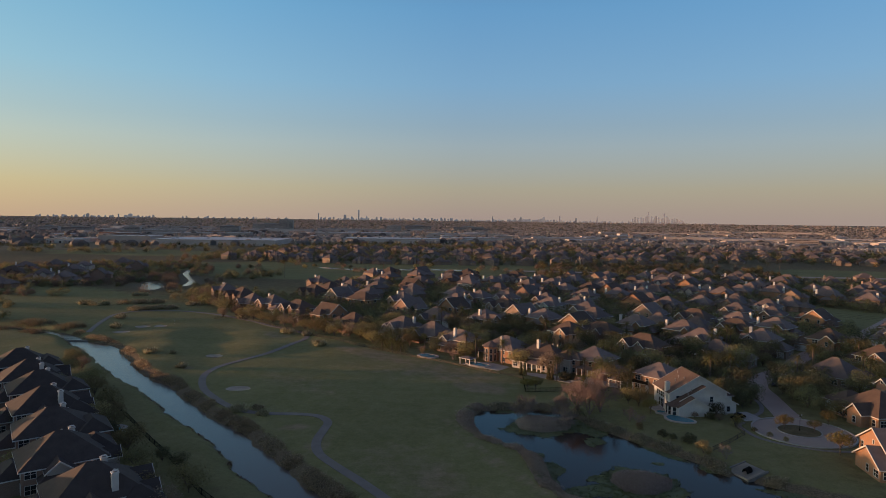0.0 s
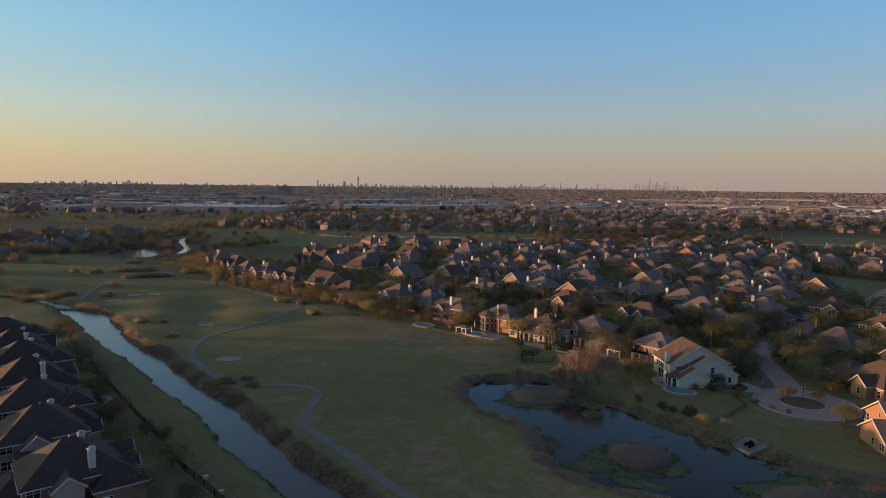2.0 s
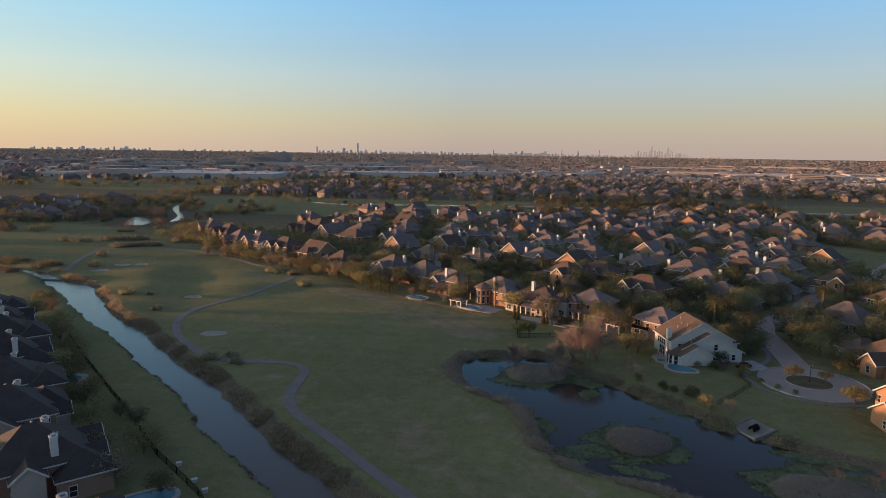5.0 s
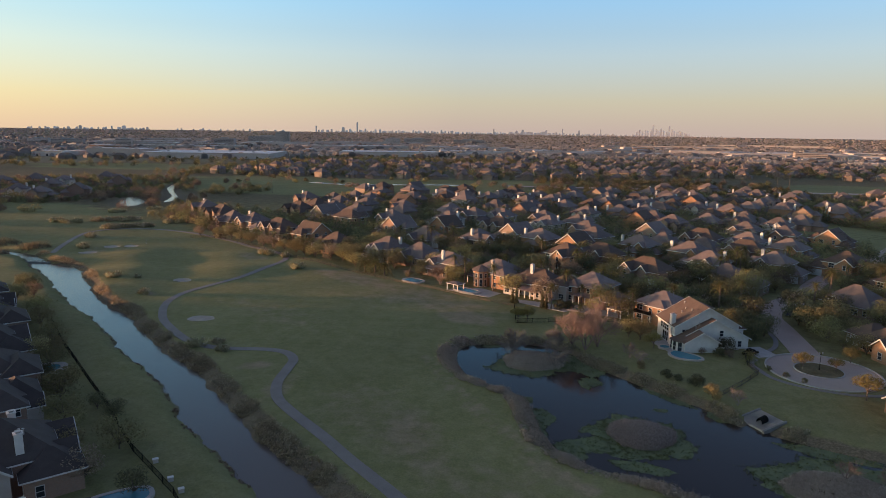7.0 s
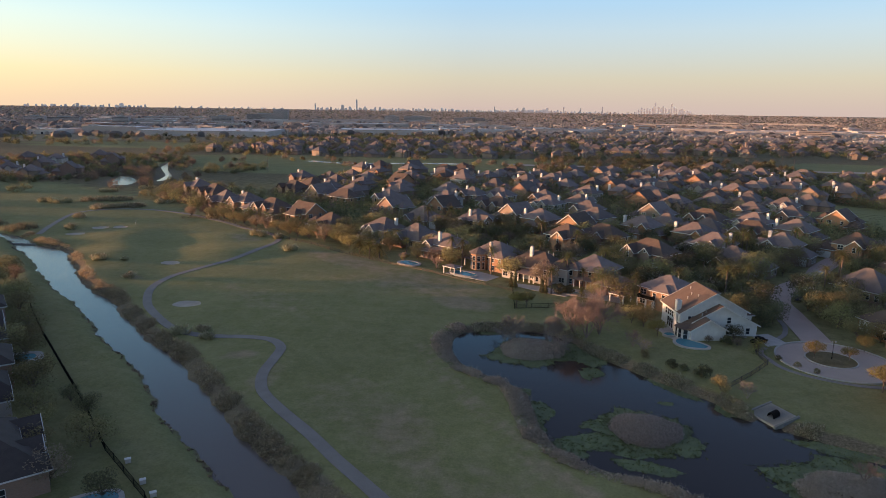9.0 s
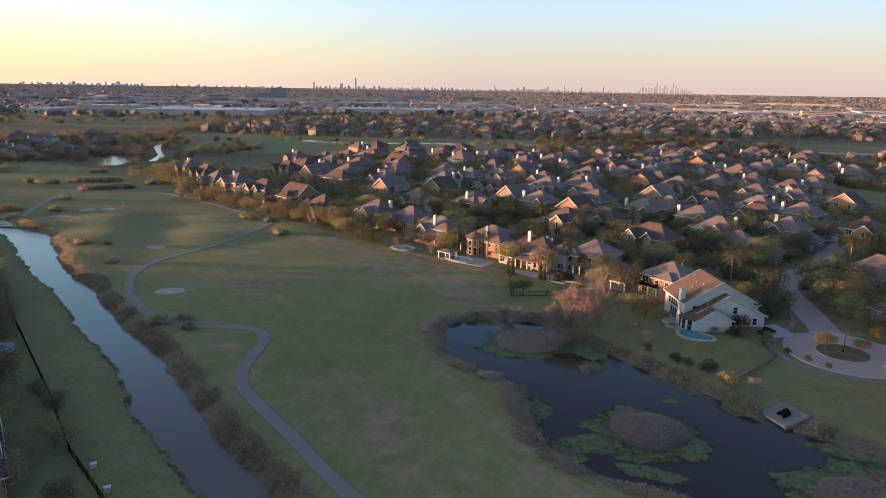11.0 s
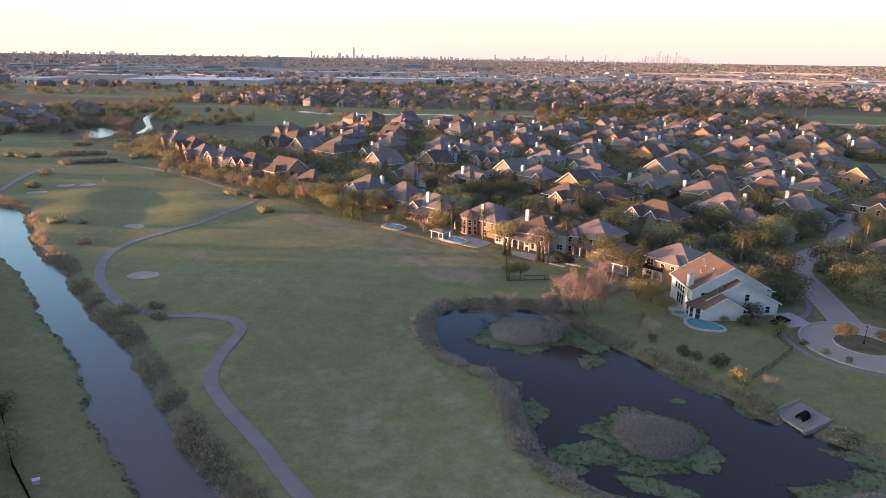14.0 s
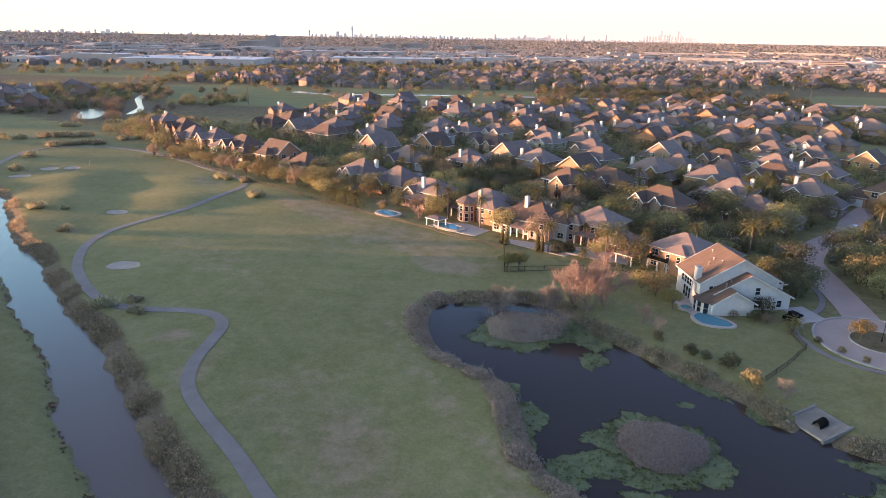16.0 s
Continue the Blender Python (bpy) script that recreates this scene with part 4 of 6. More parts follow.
def balcony(h):
    part("balcony", Shape().box(-6, -8.6, 2.8, 0, -5.9, 3.05), CONCRETE, h, "pale balcony slab")
    part("railing", Shape().box(-6, -8.6, 3.05, 0, -8.5, 4.0).box(-6, -8.5, 3.05, -5.9, -5.9, 4.0), IRON, h)
    for x in (-5.8, -3, -0.3):
        part("post", Shape().box(x - 0.2, -8.5, -0.3, x + 0.2, -8.1, 2.8), WHITE, h)


GOLF = [
    ("brick house with a balcony and brown hip roof", BRICK_TAN, SHINGLE, 34.5, 236.5, -38, [(-7, -6, 6, 6, 6.0, HIP, 0.55), (-2, -8, 4, -3, 6.0, HIP, 0.55), (4, -2, 12, 7, 5.4, HIP, 0.58)], [], [(0, 2, 9.2), (2, 1, 9.3)], balcony),
    ("red-brick house with brown hip roof and a patio", BRICK_RED, SHINGLE, 13.0, 256.0, -30, [(-8, -5.5, 6, 7.5, 5.8, HIP, 0.62), (-8, -7, -3, 0, 5.8, HIP, 0.6), (5, -10, 13, 1, 3.2, HIP, 0.62)], [], [(-1, 2, 9.8), (1, 2, 9.8)], patio),
    ("long pale house with a steep brown roof and chimney", STUCCO, SHINGLE_RED, -6.0, 259.0, -30, [(-11, -4.5, 7, 7.5, 4.6, HIP, 0.75), (1.5, -6.5, 7.6, 0, 5.4, HIP, 0.6), (4, -2, 12, 9, 5.4, HIP, 0.6), (-11, -7.5, -5, -1, 3.0, HIP, 0.6)], [(-3.2, -0.6, 11.2)], [(2, 2, 9.6), (4, 2, 9.4)], patio),
    ("brick house with a round turret and brown roof", BRICK_TAN, SHINGLE, -23.0, 272.5, -31, [(-8, -5, 7, 7.5, 5.8, HIP, 0.6), (2, -6.5, 8, 2, 5.4, HIP, 0.6)], [(1.0, -4.6, 10.6, STUCCO)], [(3, 3, 9.3)], turret),
    ("brown-roofed house with a dormer above its patio", BRICK, SHINGLE, -43.5, 285.5, -31, [(-9, -5, 6, 6.5, 5.3, HIP, 0.62), (-8, -8.5, 5, -3, 3.0, HIP, 0.5), (-7.5, -7, -3.5, -2, 5.0, GY, 0.8)], [(-1.6, -3.5, 10.4)], [(3, 2, 9)], None),
]
for label, walls, roofs, x, y, yaw, blocks, chim, vents, extra in GOLF:
    HOUSE_SPOTS.append((x, y))
    house(label, blocks, walls, roofs, place(x, y, yaw), chim, None, vents, True, True, extra, "golf-front houses")

HOUSE_SPOTS.append((80, 169))
house("golden-tan brick house with steep gables facing the pond", [(0, -11, 13, 0, 3.0, GX, 0.62), (3.0, -8.5, 17, 4.5, 5.6, GX, 0.62), (10, 2, 20, 11, 3.2, HIP, 0.6)], BRICK_TAN, SHINGLE,
      place(71.4, 173.6, 4), rich=True, group="golf-front houses")

ROWS = [
    [(-60, 304, -32, 3), (-78, 311, -36, 1), (-109, 325, -32, 3), (-126, 342, 58, 5), (-151, 354, -32, 2), (-174, 370, -32, 0), (-195, 386, -36, 3), (-236, 424, -40, 0),
     (-213, 404, -36, 2)],
    [(-101, 406, -30, 0), (-90, 376, -35, 5), (-68, 352, -32, 3), (-68, 412, -32, 1), (-54, 434, -28, 0), (-38, 437, -28, 2), (-23, 369, -38, 5), (-8, 409, -32, 1),
     (2, 313, -40, 0), (19, 318, -40, 2), (18.5, 366, -42, 1), (37, 345, -35, 4), (35, 288, -41, 2)],
    [(58, 331, -35, 4), (73, 378, -38, 2), (49, 390, -35, 5), (93, 371, -42, 1), (106, 351, -38, 4), (90, 313, -35, 0), (66, 287, -35, 3), (119, 322, -40, 0)],
    [(-175, 437, -32, 2), (-149, 418, -32, 5), (-195, 500, -30, 0), (-165, 494, -30, 3), (-139, 470, -30, 4), (-108, 465, -34, 1), (-120, 545, -30, 3), (-94, 541, -28, 0),
     (-47, 501, -32, 3), (-9, 539, -30, 4), (3, 500, -32, 0), (39, 478, -20, 4), (58, 486, -20, 0), (32, 560, -30, 3), (81, 534, -25, 0)],
    [(94, 460, -25, 3), (112, 450, -25, 0), (134, 529, -30, 4), (127, 438, -30, 1), (152, 468, -35, 3), (173, 555, -25, 0), (198, 535, -30, 4), (-153, 560, -30, 4),
     (-43, 600, -25, 2), (7, 615, -20, 5), (64, 610, -25, 3), (110, 590, -25, 0), (-75, 470, -30, 3), (-25, 470, -30, 5)],
    [(124, 284, -50, 0), (101, 260, -48, 3), (92, 214, -70, 3), (110, 232, -60, 4), (150, 300, -50, 2), (143, 262, -55, 0)],
]
for row in ROWS:
    for x, y, yaw, v in row:
        put_house(x, y, yaw, v + 7 if v < 6 and int(x + y) % 3 == 0 else v, True if math.hypot(x, y - 65) < 265 else False if math.hypot(x, y - 65) < 400 else None)
# houses that fill the blocks between the streets
rng = random.Random(2)
ux, uy = math.cos(radians(-33)), math.sin(radians(-33))
for i in range(-14, 15):
    for j in range(1, 18):
        x, y = -40 + ux * i * 21 - uy * j * 22 + rng.uniform(-2, 2), 268 + uy * i * 21 + ux * j * 22 + rng.uniform(-2, 2)
        r = math.hypot(x, y - 65)
        if not (-235 < x < 235 and 255 < y < 640) or (x + 188) * -0.525 + (y - 349) * -0.851 > -16 or math.hypot((x - 165) / 50, (y - 440) / 55) < 1:
            continue
        if (y > 610 - 0.1 * x and x < 20) or (x < -180 and y > 425 - (x + 190) * 0.5) or (x > 105 and y < 330) or any(math.hypot(x - a, y - b) < 20.5 for a, b in HOUSE_SPOTS):
            continue
        if min(np.hypot(*(l - (x, y)).T).min() for l in (ROAD_LINE, STREET_LINE, STREET2_LINE)) < 13:
            continue
        put_house(x, y, -33 + rng.choice((0, 0, 90, 180)) + rng.uniform(-5, 5), rng.choice((0, 1, 2, 3, 4, 5, 7, 8, 9, 10, 11, 12)), False if r < 370 else None)
# row beyond the creek
for x, y, yaw, v in [(-194, 192, 48, 6), (-178, 179.5, 46, 14), (-162.6, 166.5, 48, 6), (-146.5, 151, 50, 14), (-130, 135, 46, 6), (-113.7, 119.1, 48, 13),
                     (-93.9, 104.4, 48, 14), (-71, 82, 48, 13), (-50, 62, 48, 6), (-232, 180, 228, 6), (-206, 156, 226, 13), (-180, 130, 228, 14), (-160, 111, 225, 6), (-142, 93, 228, 13)]:
    put_house(x + 5.2, y + 5.8, yaw, v, True)
# beyond the far pond
for x, y, yaw, v in [(-449, 493, 30, 1), (-412, 478, 20, 0), (-405, 508, 25, 5), (-484, 585, 15, 1), (-500, 670, 20, 3), (-437, 605, 30, 5), (-495, 509, 25, 2), (-440, 440, 10, 3),
                     (-460, 545, 20, 0), (-530, 560, 20, 4), (-545, 620, 20, 3), (-560, 520, 20, 0)]:
    put_house(x, y, yaw, v, None)

# estates behind the second fairway, on bent streets
rng = random.Random(4)
for k in range(9):
    for i in range(26):
        if k > 5 and i < 9:
            continue
        x = -440 + i * 36 + rng.uniform(-7, 7) + (k % 2) * 14
        y = 850 + k * 52 + 30 * math.sin(x / 120 + k) + rng.uniform(-8, 8) + 0.12 * x
        if x > 150 and y < 960:
            continue
        put_house(x, y, rng.choice((-20, 15, 70, 160)) + rng.uniform(-12, 12), rng.choice((0, 1, 2, 3, 3, 4)), None)
for i in range(46):
    x, y = rng.uniform(40, 420), rng.uniform(600, 720)
    if all(math.hypot(x - a, y - b) > 24 for a, b in HOUSE_SPOTS) and not (180 < x < 420 and y > 690) and x > 60:
        put_house(x, y, rng.uniform(-40, 0), rng.choice((0, 2, 3, 4)), None)
for i in range(60):
    x, y = rng.uniform(150, 420), rng.uniform(330, 600)
    if all(math.hypot(x - a, y - b) > 23 for a, b in HOUSE_SPOTS) and math.hypot((x - 165) / 50, (y - 440) / 55) > 1.2 and line_distance([x], [y], ROAD_LINE)[0] > 14:
        put_house(x, y, rng.uniform(-50, -20), rng.choice((0, 2, 3, 4)), None)
single("estate_walls", estate_walls, BRICK, "brick walls of distant estate houses", "houses", "stuff")
single("estate_roofs", estate_roofs, SHINGLE, "brown hip roofs of distant estate houses", "houses", "stuff")

# ---- trees and shrubs ----
def leaf_quads(s, blobs, count, size, rg, droop=0.0):
    """Leaf sprays in and on ellipsoids (x, y, z, rx, ry, rz)."""
    g = np.random.default_rng(rg.randrange(1 << 30))
    b = np.array(blobs)
    share = b[:, 3] * b[:, 4]
    own = np.repeat(np.arange(len(b)), np.maximum(4, (count * share / share.sum()).astype(int)))
    m = len(own)
    b = b[own]
    d = g.normal(size=(m, 3))
    d /= np.linalg.norm(d, axis=1)[:, None]
    k = np.sqrt(g.uniform(0.5, 1.0, m)) * (1 + 0.16 * np.sin(7 * d[:, 0] + b[:, 0]) * np.sin(6 * d[:, 1] + b[:, 1]))
    c = b[:, :3] + d * b[:, 3:] * k[:, None]
    n = d + 0.40 * g.uniform(-1, 1, (m, 3))
    n /= np.linalg.norm(n, axis=1)[:, None]
    a = np.cross(n, g.normal(size=(m, 3)))
    a /= np.linalg.norm(a, axis=1)[:, None]
    e = np.cross(n, a)
    w = (size * g.uniform(0.6, 1.35, m))[:, None]
    v = np.stack([c - a * w, c - e * w * 0.75 + n * w * 0.2, c + a * w + e * w * 0.5], 1)
    o = len(s.v)
    s.v += v.reshape(-1, 3).tolist()
    s.f += (o + np.arange(3 * m).reshape(-1, 3)).tolist()


def tree_meshes(seed, tall, wide, leaves, count, size, limbs=6, bare=0.32):
    """Trunk with limbs, and a crown of leaf sprays in uneven clumps."""
    rg = random.Random(seed)
    t, c = Shape(), Shape()
    top = tall * 0.62
    t.tube([(0, 0, -0.4), (0.05, 0, tall * bare), (rg.uniform(-0.3, 0.3), rg.uniform(-0.3, 0.3), top)], [tall * 0.028, tall * 0.02, tall * 0.008], 6)
    blobs = [(0, 0, tall * 0.68, wide * 0.33, wide * 0.33, tall * 0.26)]
    for k in range(limbs):
        w = 6.283 * k / limbs + rg.uniform(-0.4, 0.4)
        r = wide * rg.uniform(0.24, 0.36)
        z = tall * rg.uniform(bare + 0.12, 0.66)
        end = (r * math.cos(w), r * math.sin(w), z)
        t.tube([(0, 0, tall * bare * rg.uniform(0.8, 1.2)), (end[0] * 0.5, end[1] * 0.5, z - tall * 0.1), end], [tall * 0.014, tall * 0.010, tall * 0.004], 4)
        q = wide * rg.uniform(0.19, 0.27)
        blobs.append((end[0], end[1], z + tall * 0.04, q, q, q * rg.uniform(0.7, 0.95)))
    leaf_quads(c, blobs, count, size, rg)
    return t.mesh("trunk", BARK), c.mesh("crown", leaves)


def conifer_meshes(seed, tall, wide, leaves, count):
    rg = random.Random(seed)
    t, c = Shape(), Shape()
    t.tube([(0, 0, -0.3), (0, 0, tall * 0.9)], [tall * 0.02, 0.03], 5)
    blobs = [(0, 0, tall * (0.12 + 0.85 * k / 7), wide * 0.5 * (1 - k / 8.5), wide * 0.5 * (1 - k / 8.5), tall * 0.1) for k in range(8)]
    leaf_quads(c, blobs, count, 0.28, rg)
    return t.mesh("trunk", BARK), c.mesh("crown", leaves)


def bare_meshes(seed, tall, wide, depth=5, split=4):
    """A winter tree: limbs forking into fine twigs."""
    rg = random.Random(seed)
    t, c = Shape(), Shape()

    def grow(p, d, length, r, level):
        mid = p + d * length * 0.5 + Vector((rg.uniform(-1, 1), rg.uniform(-1, 1), rg.uniform(-0.5, 1))) * length * 0.06
        end = p + d * length
        (t if level < 2 else c).tube([p, mid, end], [r, r * 0.8, r * 0.55], 5 if level < 2 else 3)
        if level == depth:
            return
        for k in range(split + (level > 2)):
            u = rg.uniform(0.45, 1.0)
            out = (d + Vector((rg.gauss(0, 1), rg.gauss(0, 1), rg.gauss(0.25, 0.6))) * 0.62).normalized()
            out = Vector((out.x * wide, out.y * wide, max(out.z, -0.1))).normalized()
            grow(p + (end - p) * u, out, length * rg.uniform(0.55, 0.78), max(r * 0.5, 0.017), level + 1)

    grow(Vector((0, 0, -0.3)), Vector((0, 0, 1)), tall * 0.40, tall * 0.022, 0)
    for k in range(3):
        w = 2.1 * k + rg.uniform(0, 1)
        grow(Vector((0, 0, 0)), Vector((0.6 * math.cos(w), 0.6 * math.sin(w), 1)).normalized(), tall * 0.42, tall * 0.016, 1)
    return t, c


def palm_meshes(seed, tall, fronds=30, length=2.6):
    rg = random.Random(seed)
    t, c = Shape(), Shape()
    lean = rg.uniform(-0.25, 0.25)
    t.tube([(0, 0, -0.3), (lean * 0.3, 0, tall * 0.35), (lean * 0.7, 0.05, tall * 0.7), (lean, 0, tall)], [0.26, 0.2, 0.18, 0.24], 7)
    for k in range(fronds):
        w, up = 2.4 * k, 1.15 - 2.0 * k / fronds
        d = Vector((math.cos(w), math.sin(w), 0))
        side = Vector((-math.sin(w), math.cos(w), 0))
        pts = []
        for j in range(6):
            u = j / 5
            pts.append(Vector((lean, 0, tall)) + d * length * u * math.cos(up * (1 - 0.3 * u)) + Vector((0, 0, length * (u * math.sin(up) - 0.55 * u * u))))
        for j in range(5):
            for sg in (-1, 1):
                for q in (0.15, 0.55):
                    a = pts[j].lerp(pts[j + 1], q)
                    b = pts[j].lerp(pts[j + 1], q + 0.28)
                    tip = a.lerp(b, 1.3) + side * sg * 0.55 * (1 - 0.5 * j / 5) + Vector((0, 0, -0.18))
                    c.add([a, b, tip], [(0, 1, 2)])
    return t.mesh("trunk", BARK), c.mesh("fronds", FROND)


def blades(s, x, y, z, tall, spread, count, rg, wide=0.05, lean=0.4):
    """A tuft of long leaves."""
    for k in range(count):
        w, q = rg.uniform(0, 6.283), rg.uniform(0, 1) ** 0.5 * spread
        bx, by = x + q * math.cos(w), y + q * math.sin(w)
        l = lean * rg.uniform(0.3, 1) * tall
        h = tall * rg.uniform(0.6, 1.1)
        a = rg.uniform(0, 6.283)
        ax, ay = math.cos(a) * wide, math.sin(a) * wide
        s.add([(bx - ax, by - ay, z - 0.1), (bx + ax, by + ay, z - 0.1), (bx + l * math.cos(w), by + l * math.sin(w), z + h)], [(0, 1, 2)])


TREE_KINDS = {
    "oak": ("oak_tree", "green broad-crowned live oak beside the houses", "tree", tree_meshes(1, 8.0, 10.0, LEAF, 1900, 0.235, 12, 0.12), "crown"),
    "oak2": ("oak_tree", "spreading olive-green oak in a yard", "tree", tree_meshes(2, 7.2, 8.6, LEAF_OLIVE, 1800, 0.225, 12, 0.1), "crown"),
    "dark": ("evergreen_tree", "dense dark-green evergreen tree in a yard", "tree", tree_meshes(3, 7.8, 8.2, LEAF_DARK, 1800, 0.225, 12, 0.06), "crown"),
    "rust": ("autumn_tree", "rust-brown winter tree with thin leaves", "tree", tree_meshes(4, 7.8, 7.4, LEAF_RUST, 1800, 0.195, 12, 0.1), "crown"),
    "gold": ("young_tree", "small tree with yellow-green leaves", "tree", tree_meshes(5, 5.5, 5.0, LEAF_GOLD, 1500, 0.16, 7), "crown"),
    "bush": ("shrub", "rounded green garden shrub", "shrub", tree_meshes(6, 2.6, 3.4, LEAF_DARK, 800, 0.17, 6, 0.1), "crown"),
    "bush2": ("shrub", "rounded olive garden shrub", "shrub", tree_meshes(7, 2.8, 3.6, LEAF_OLIVE, 700, 0.17, 6, 0.1), "crown"),
    "cypress": ("cypress", "slim dark-green columnar cypress", "tree", conifer_meshes(8, 7.0, 1.9, LEAF_DARK, 500), "crown"),
    "palm": ("palm_tree", "slender fan palm with a ragged head", "palm tree", palm_meshes(9, 8.5), "fronds"),
    "palm2": ("palm_tree", "short palm with a broad shaggy head", "palm tree", palm_meshes(10, 3.4, 44, 3.6), "fronds"),
}
tree_protos = {}
TREE_SPOTS = []


def plant(kind, x, y, size=1.0, turn=0.0, z=None, wide=1.0):
    TREE_SPOTS.append((x, y))
    name, label, category, (trunk, crown), crown_name = TREE_KINDS[kind]
    m = Matrix.Translation((x, y, (zat(x, y) if z is None else z))) @ Matrix.Rotation(turn, 4, "Z")
    if kind not in tree_protos:
        t = thing(name, label, category, m)
        part("trunk", trunk, None, t)
        part(crown_name, crown, None, t)
        tree_protos[kind] = t
    else:
        t = again(tree_protos[kind], m)
    t.scale = (size * wide, size * wide, size)
    return t


def plant_bare(seed, x, y, tall, wide, material, label, depth=5, split=4):
    t, c = bare_meshes(seed, tall, wide, depth, split)
    b = thing("bare_tree", label, "tree", Matrix.Translation((x, y, zat(x, y))))
    part("trunk", t, material, b)
    part("crown", c, material, b)
    TREE_SPOTS.append((x, y))


# trees along the golf fence
for kind, x, y, size in [("rust", -194, 346, 0.75), ("rust", -188, 350, 0.8), ("oak2", -181, 344, 0.8), ("oak", -172, 340, 0.75), ("oak2", -164, 335, 0.7), ("oak2", -156, 331, 0.8),
                         ("rust", -147, 326, 0.8), ("rust", -140, 322, 0.85), ("oak2", -132, 318, 0.75), ("oak2", -124, 313, 0.85), ("oak", -118, 309, 0.95), ("oak2", -111, 305, 0.85),
                         ("rust", -102, 301, 1.0), ("oak2", -96, 300, 0.8), ("oak", -90, 298, 1.0), ("oak2", -87, 291, 0.8), ("oak2", -55, 279, 0.55), ("gold", -58.5, 273, 0.7),
                         ("palm2", -80, 282.5, 1.35), ("palm2", -75, 280.2, 1.45), ("palm2", -70, 277, 1.3), ("rust", -47, 274, 0.7), ("oak", -40, 268, 0.6), ("cypress", -15, 245, 0.9),
                         ("cypress", -13.6, 244.4, 1.0), ("cypress", -4.5, 240.5, 1.0), ("cypress", -3.2, 240, 0.85), ("palm", -1.5, 240, 1.0), ("bush", 1.5, 241, 1.4), ("bush", 4.2, 242, 1.2),
                         ("palm", 14, 236.5, 0.92), ("palm2", 8, 237.5, 0.7), ("oak2", 12.0, 239, 0.6)]:
    plant(kind, x, y, size * (1.2 if kind in ("oak", "oak2", "rust") else 1.0), x * 3.1)
for kind, x, y, size in [("gold", -11.5, 223, 1.0), ("gold", -8.6, 223.5, 1.05), ("oak2", 24.5, 213.5, 0.95), ("oak2", 21.5, 216, 0.8), ("gold", 27.2, 205.8, 0.95), ("palm2", 22.5, 223, 1.0),
                         ("dark", 46.5, 206.8, 0.62), ("bush", 44.0, 203.2, 1.0), ("bush", 27.5, 183.8, 0.9), ("bush", 33.8, 180.0, 1.2), ("bush2", 36.0, 173.5, 1.3), ("bush", 30.0, 182.5, 0.7), ("bush2", 22.0, 189.0, 0.8), ("palm2", 50.5, 199.0, 0.75), ("gold", 62.8, 197.5, 0.95), ("gold", 70.6, 197.5, 0.75), ("gold", 70.3, 179.5, 1.25),
                         ("oak", 57, 222, 0.8), ("dark", 54.5, 226, 1.1), ("dark", 61, 224, 1.0), ("dark", 57, 219, 0.8), ("oak", 50, 231, 0.9), ("dark", 60.5, 231, 0.9), ("palm", 66.5, 256, 0.75), ("palm", 57.5, 244, 0.7), ("palm2", 59, 241, 0.9),
                         ("oak", 82, 232, 1.2), ("oak2", 86, 241, 1.3), ("oak", 78, 224, 1.0), ("oak2", 84, 213, 0.9), ("gold", 77, 205, 0.9), ("oak", 79, 214, 0.8), ("dark", 90, 250, 1.2),
                         ("oak", 100, 240, 1.2), ("oak2", 88, 226, 1.0), ("bush2", 57, 191, 0.5), ("bush2", 60, 187.5, 0.5), ("bush", 54, 195, 0.5), ("rust", 39.5, 203, 0.3), ("rust", 46.2, 202, 0.35)]:
    plant(kind, x, y, size, x * 2.3)
plant_bare(21, 5.0, 204.0, 12.5, 0.95, TWIG, "broad rust-red bare winter tree by the pond")
plant_bare(22, 12.0, 204.5, 12.5, 0.95, TWIG, "broad rust-red bare winter tree by the pond")
plant_bare(33, 8.6, 201.0, 11.5, 0.95, TWIG, "broad rust-red bare winter tree by the pond")
plant_bare(23, -11.0, 198.0, 8.5, 0.8, TWIG_GREY, "small bare tree on a pond island")
plant_bare(24, 0.0, 199.0, 8.5, 0.8, TWIG_GREY, "small bare tree on a pond island")
for k, (x, y, tall) in enumerate([(2.0, 190.5, 6.0), (0.3, 187.8, 5.2), (2.6, 194.0, 6.5), (-1.5, 197.5, 5.0), (-12.2, 195.5, 5.5), (-10.0, 199.0, 5.0)]):
    plant_bare(60 + k, x, y, tall, 1.3, TWIG_GREY, "low grey bare shrub on a pond island", 4)
plant_bare(25, 20.0, 196.5, 5.5, 0.6, TWIG, "slim bare sapling on the pond bank", 4)
plant_bare(26, 22.0, 192.5, 4.8, 1.3, TWIG_GREY, "low bare shrub on the pond bank", 4)
plant_bare(27, 40.6, 170.0, 4.6, 1.4, TWIG_GREY, "low bare shrub on the pond bank", 4)
plant_bare(28, 51.5, 141.5, 5.0, 0.9, TWIG, "bare reddish tree on a reed island", 4)
plant_bare(29, 58.0, 140.0, 4.6, 1.0, TWIG, "bare reddish tree on a reed island", 4)
plant_bare(30, -59.0, 272.5, 5.0, 0.8, TWIG, "slim bare garden tree by the fence", 4)
plant_bare(31, -44.5, 265.5, 5.5, 0.9, TWIG, "slim bare garden tree by the fence", 4)

# trees in yards
rng = random.Random(11)


def clear(x, y, gap, house_gap):
    if any(abs(x - a) < gap and abs(y - b) < gap for a, b in TREE_SPOTS):
        return False
    return not any(math.hypot(x - a, y - b) < house_gap for a, b in HOUSE_SPOTS)


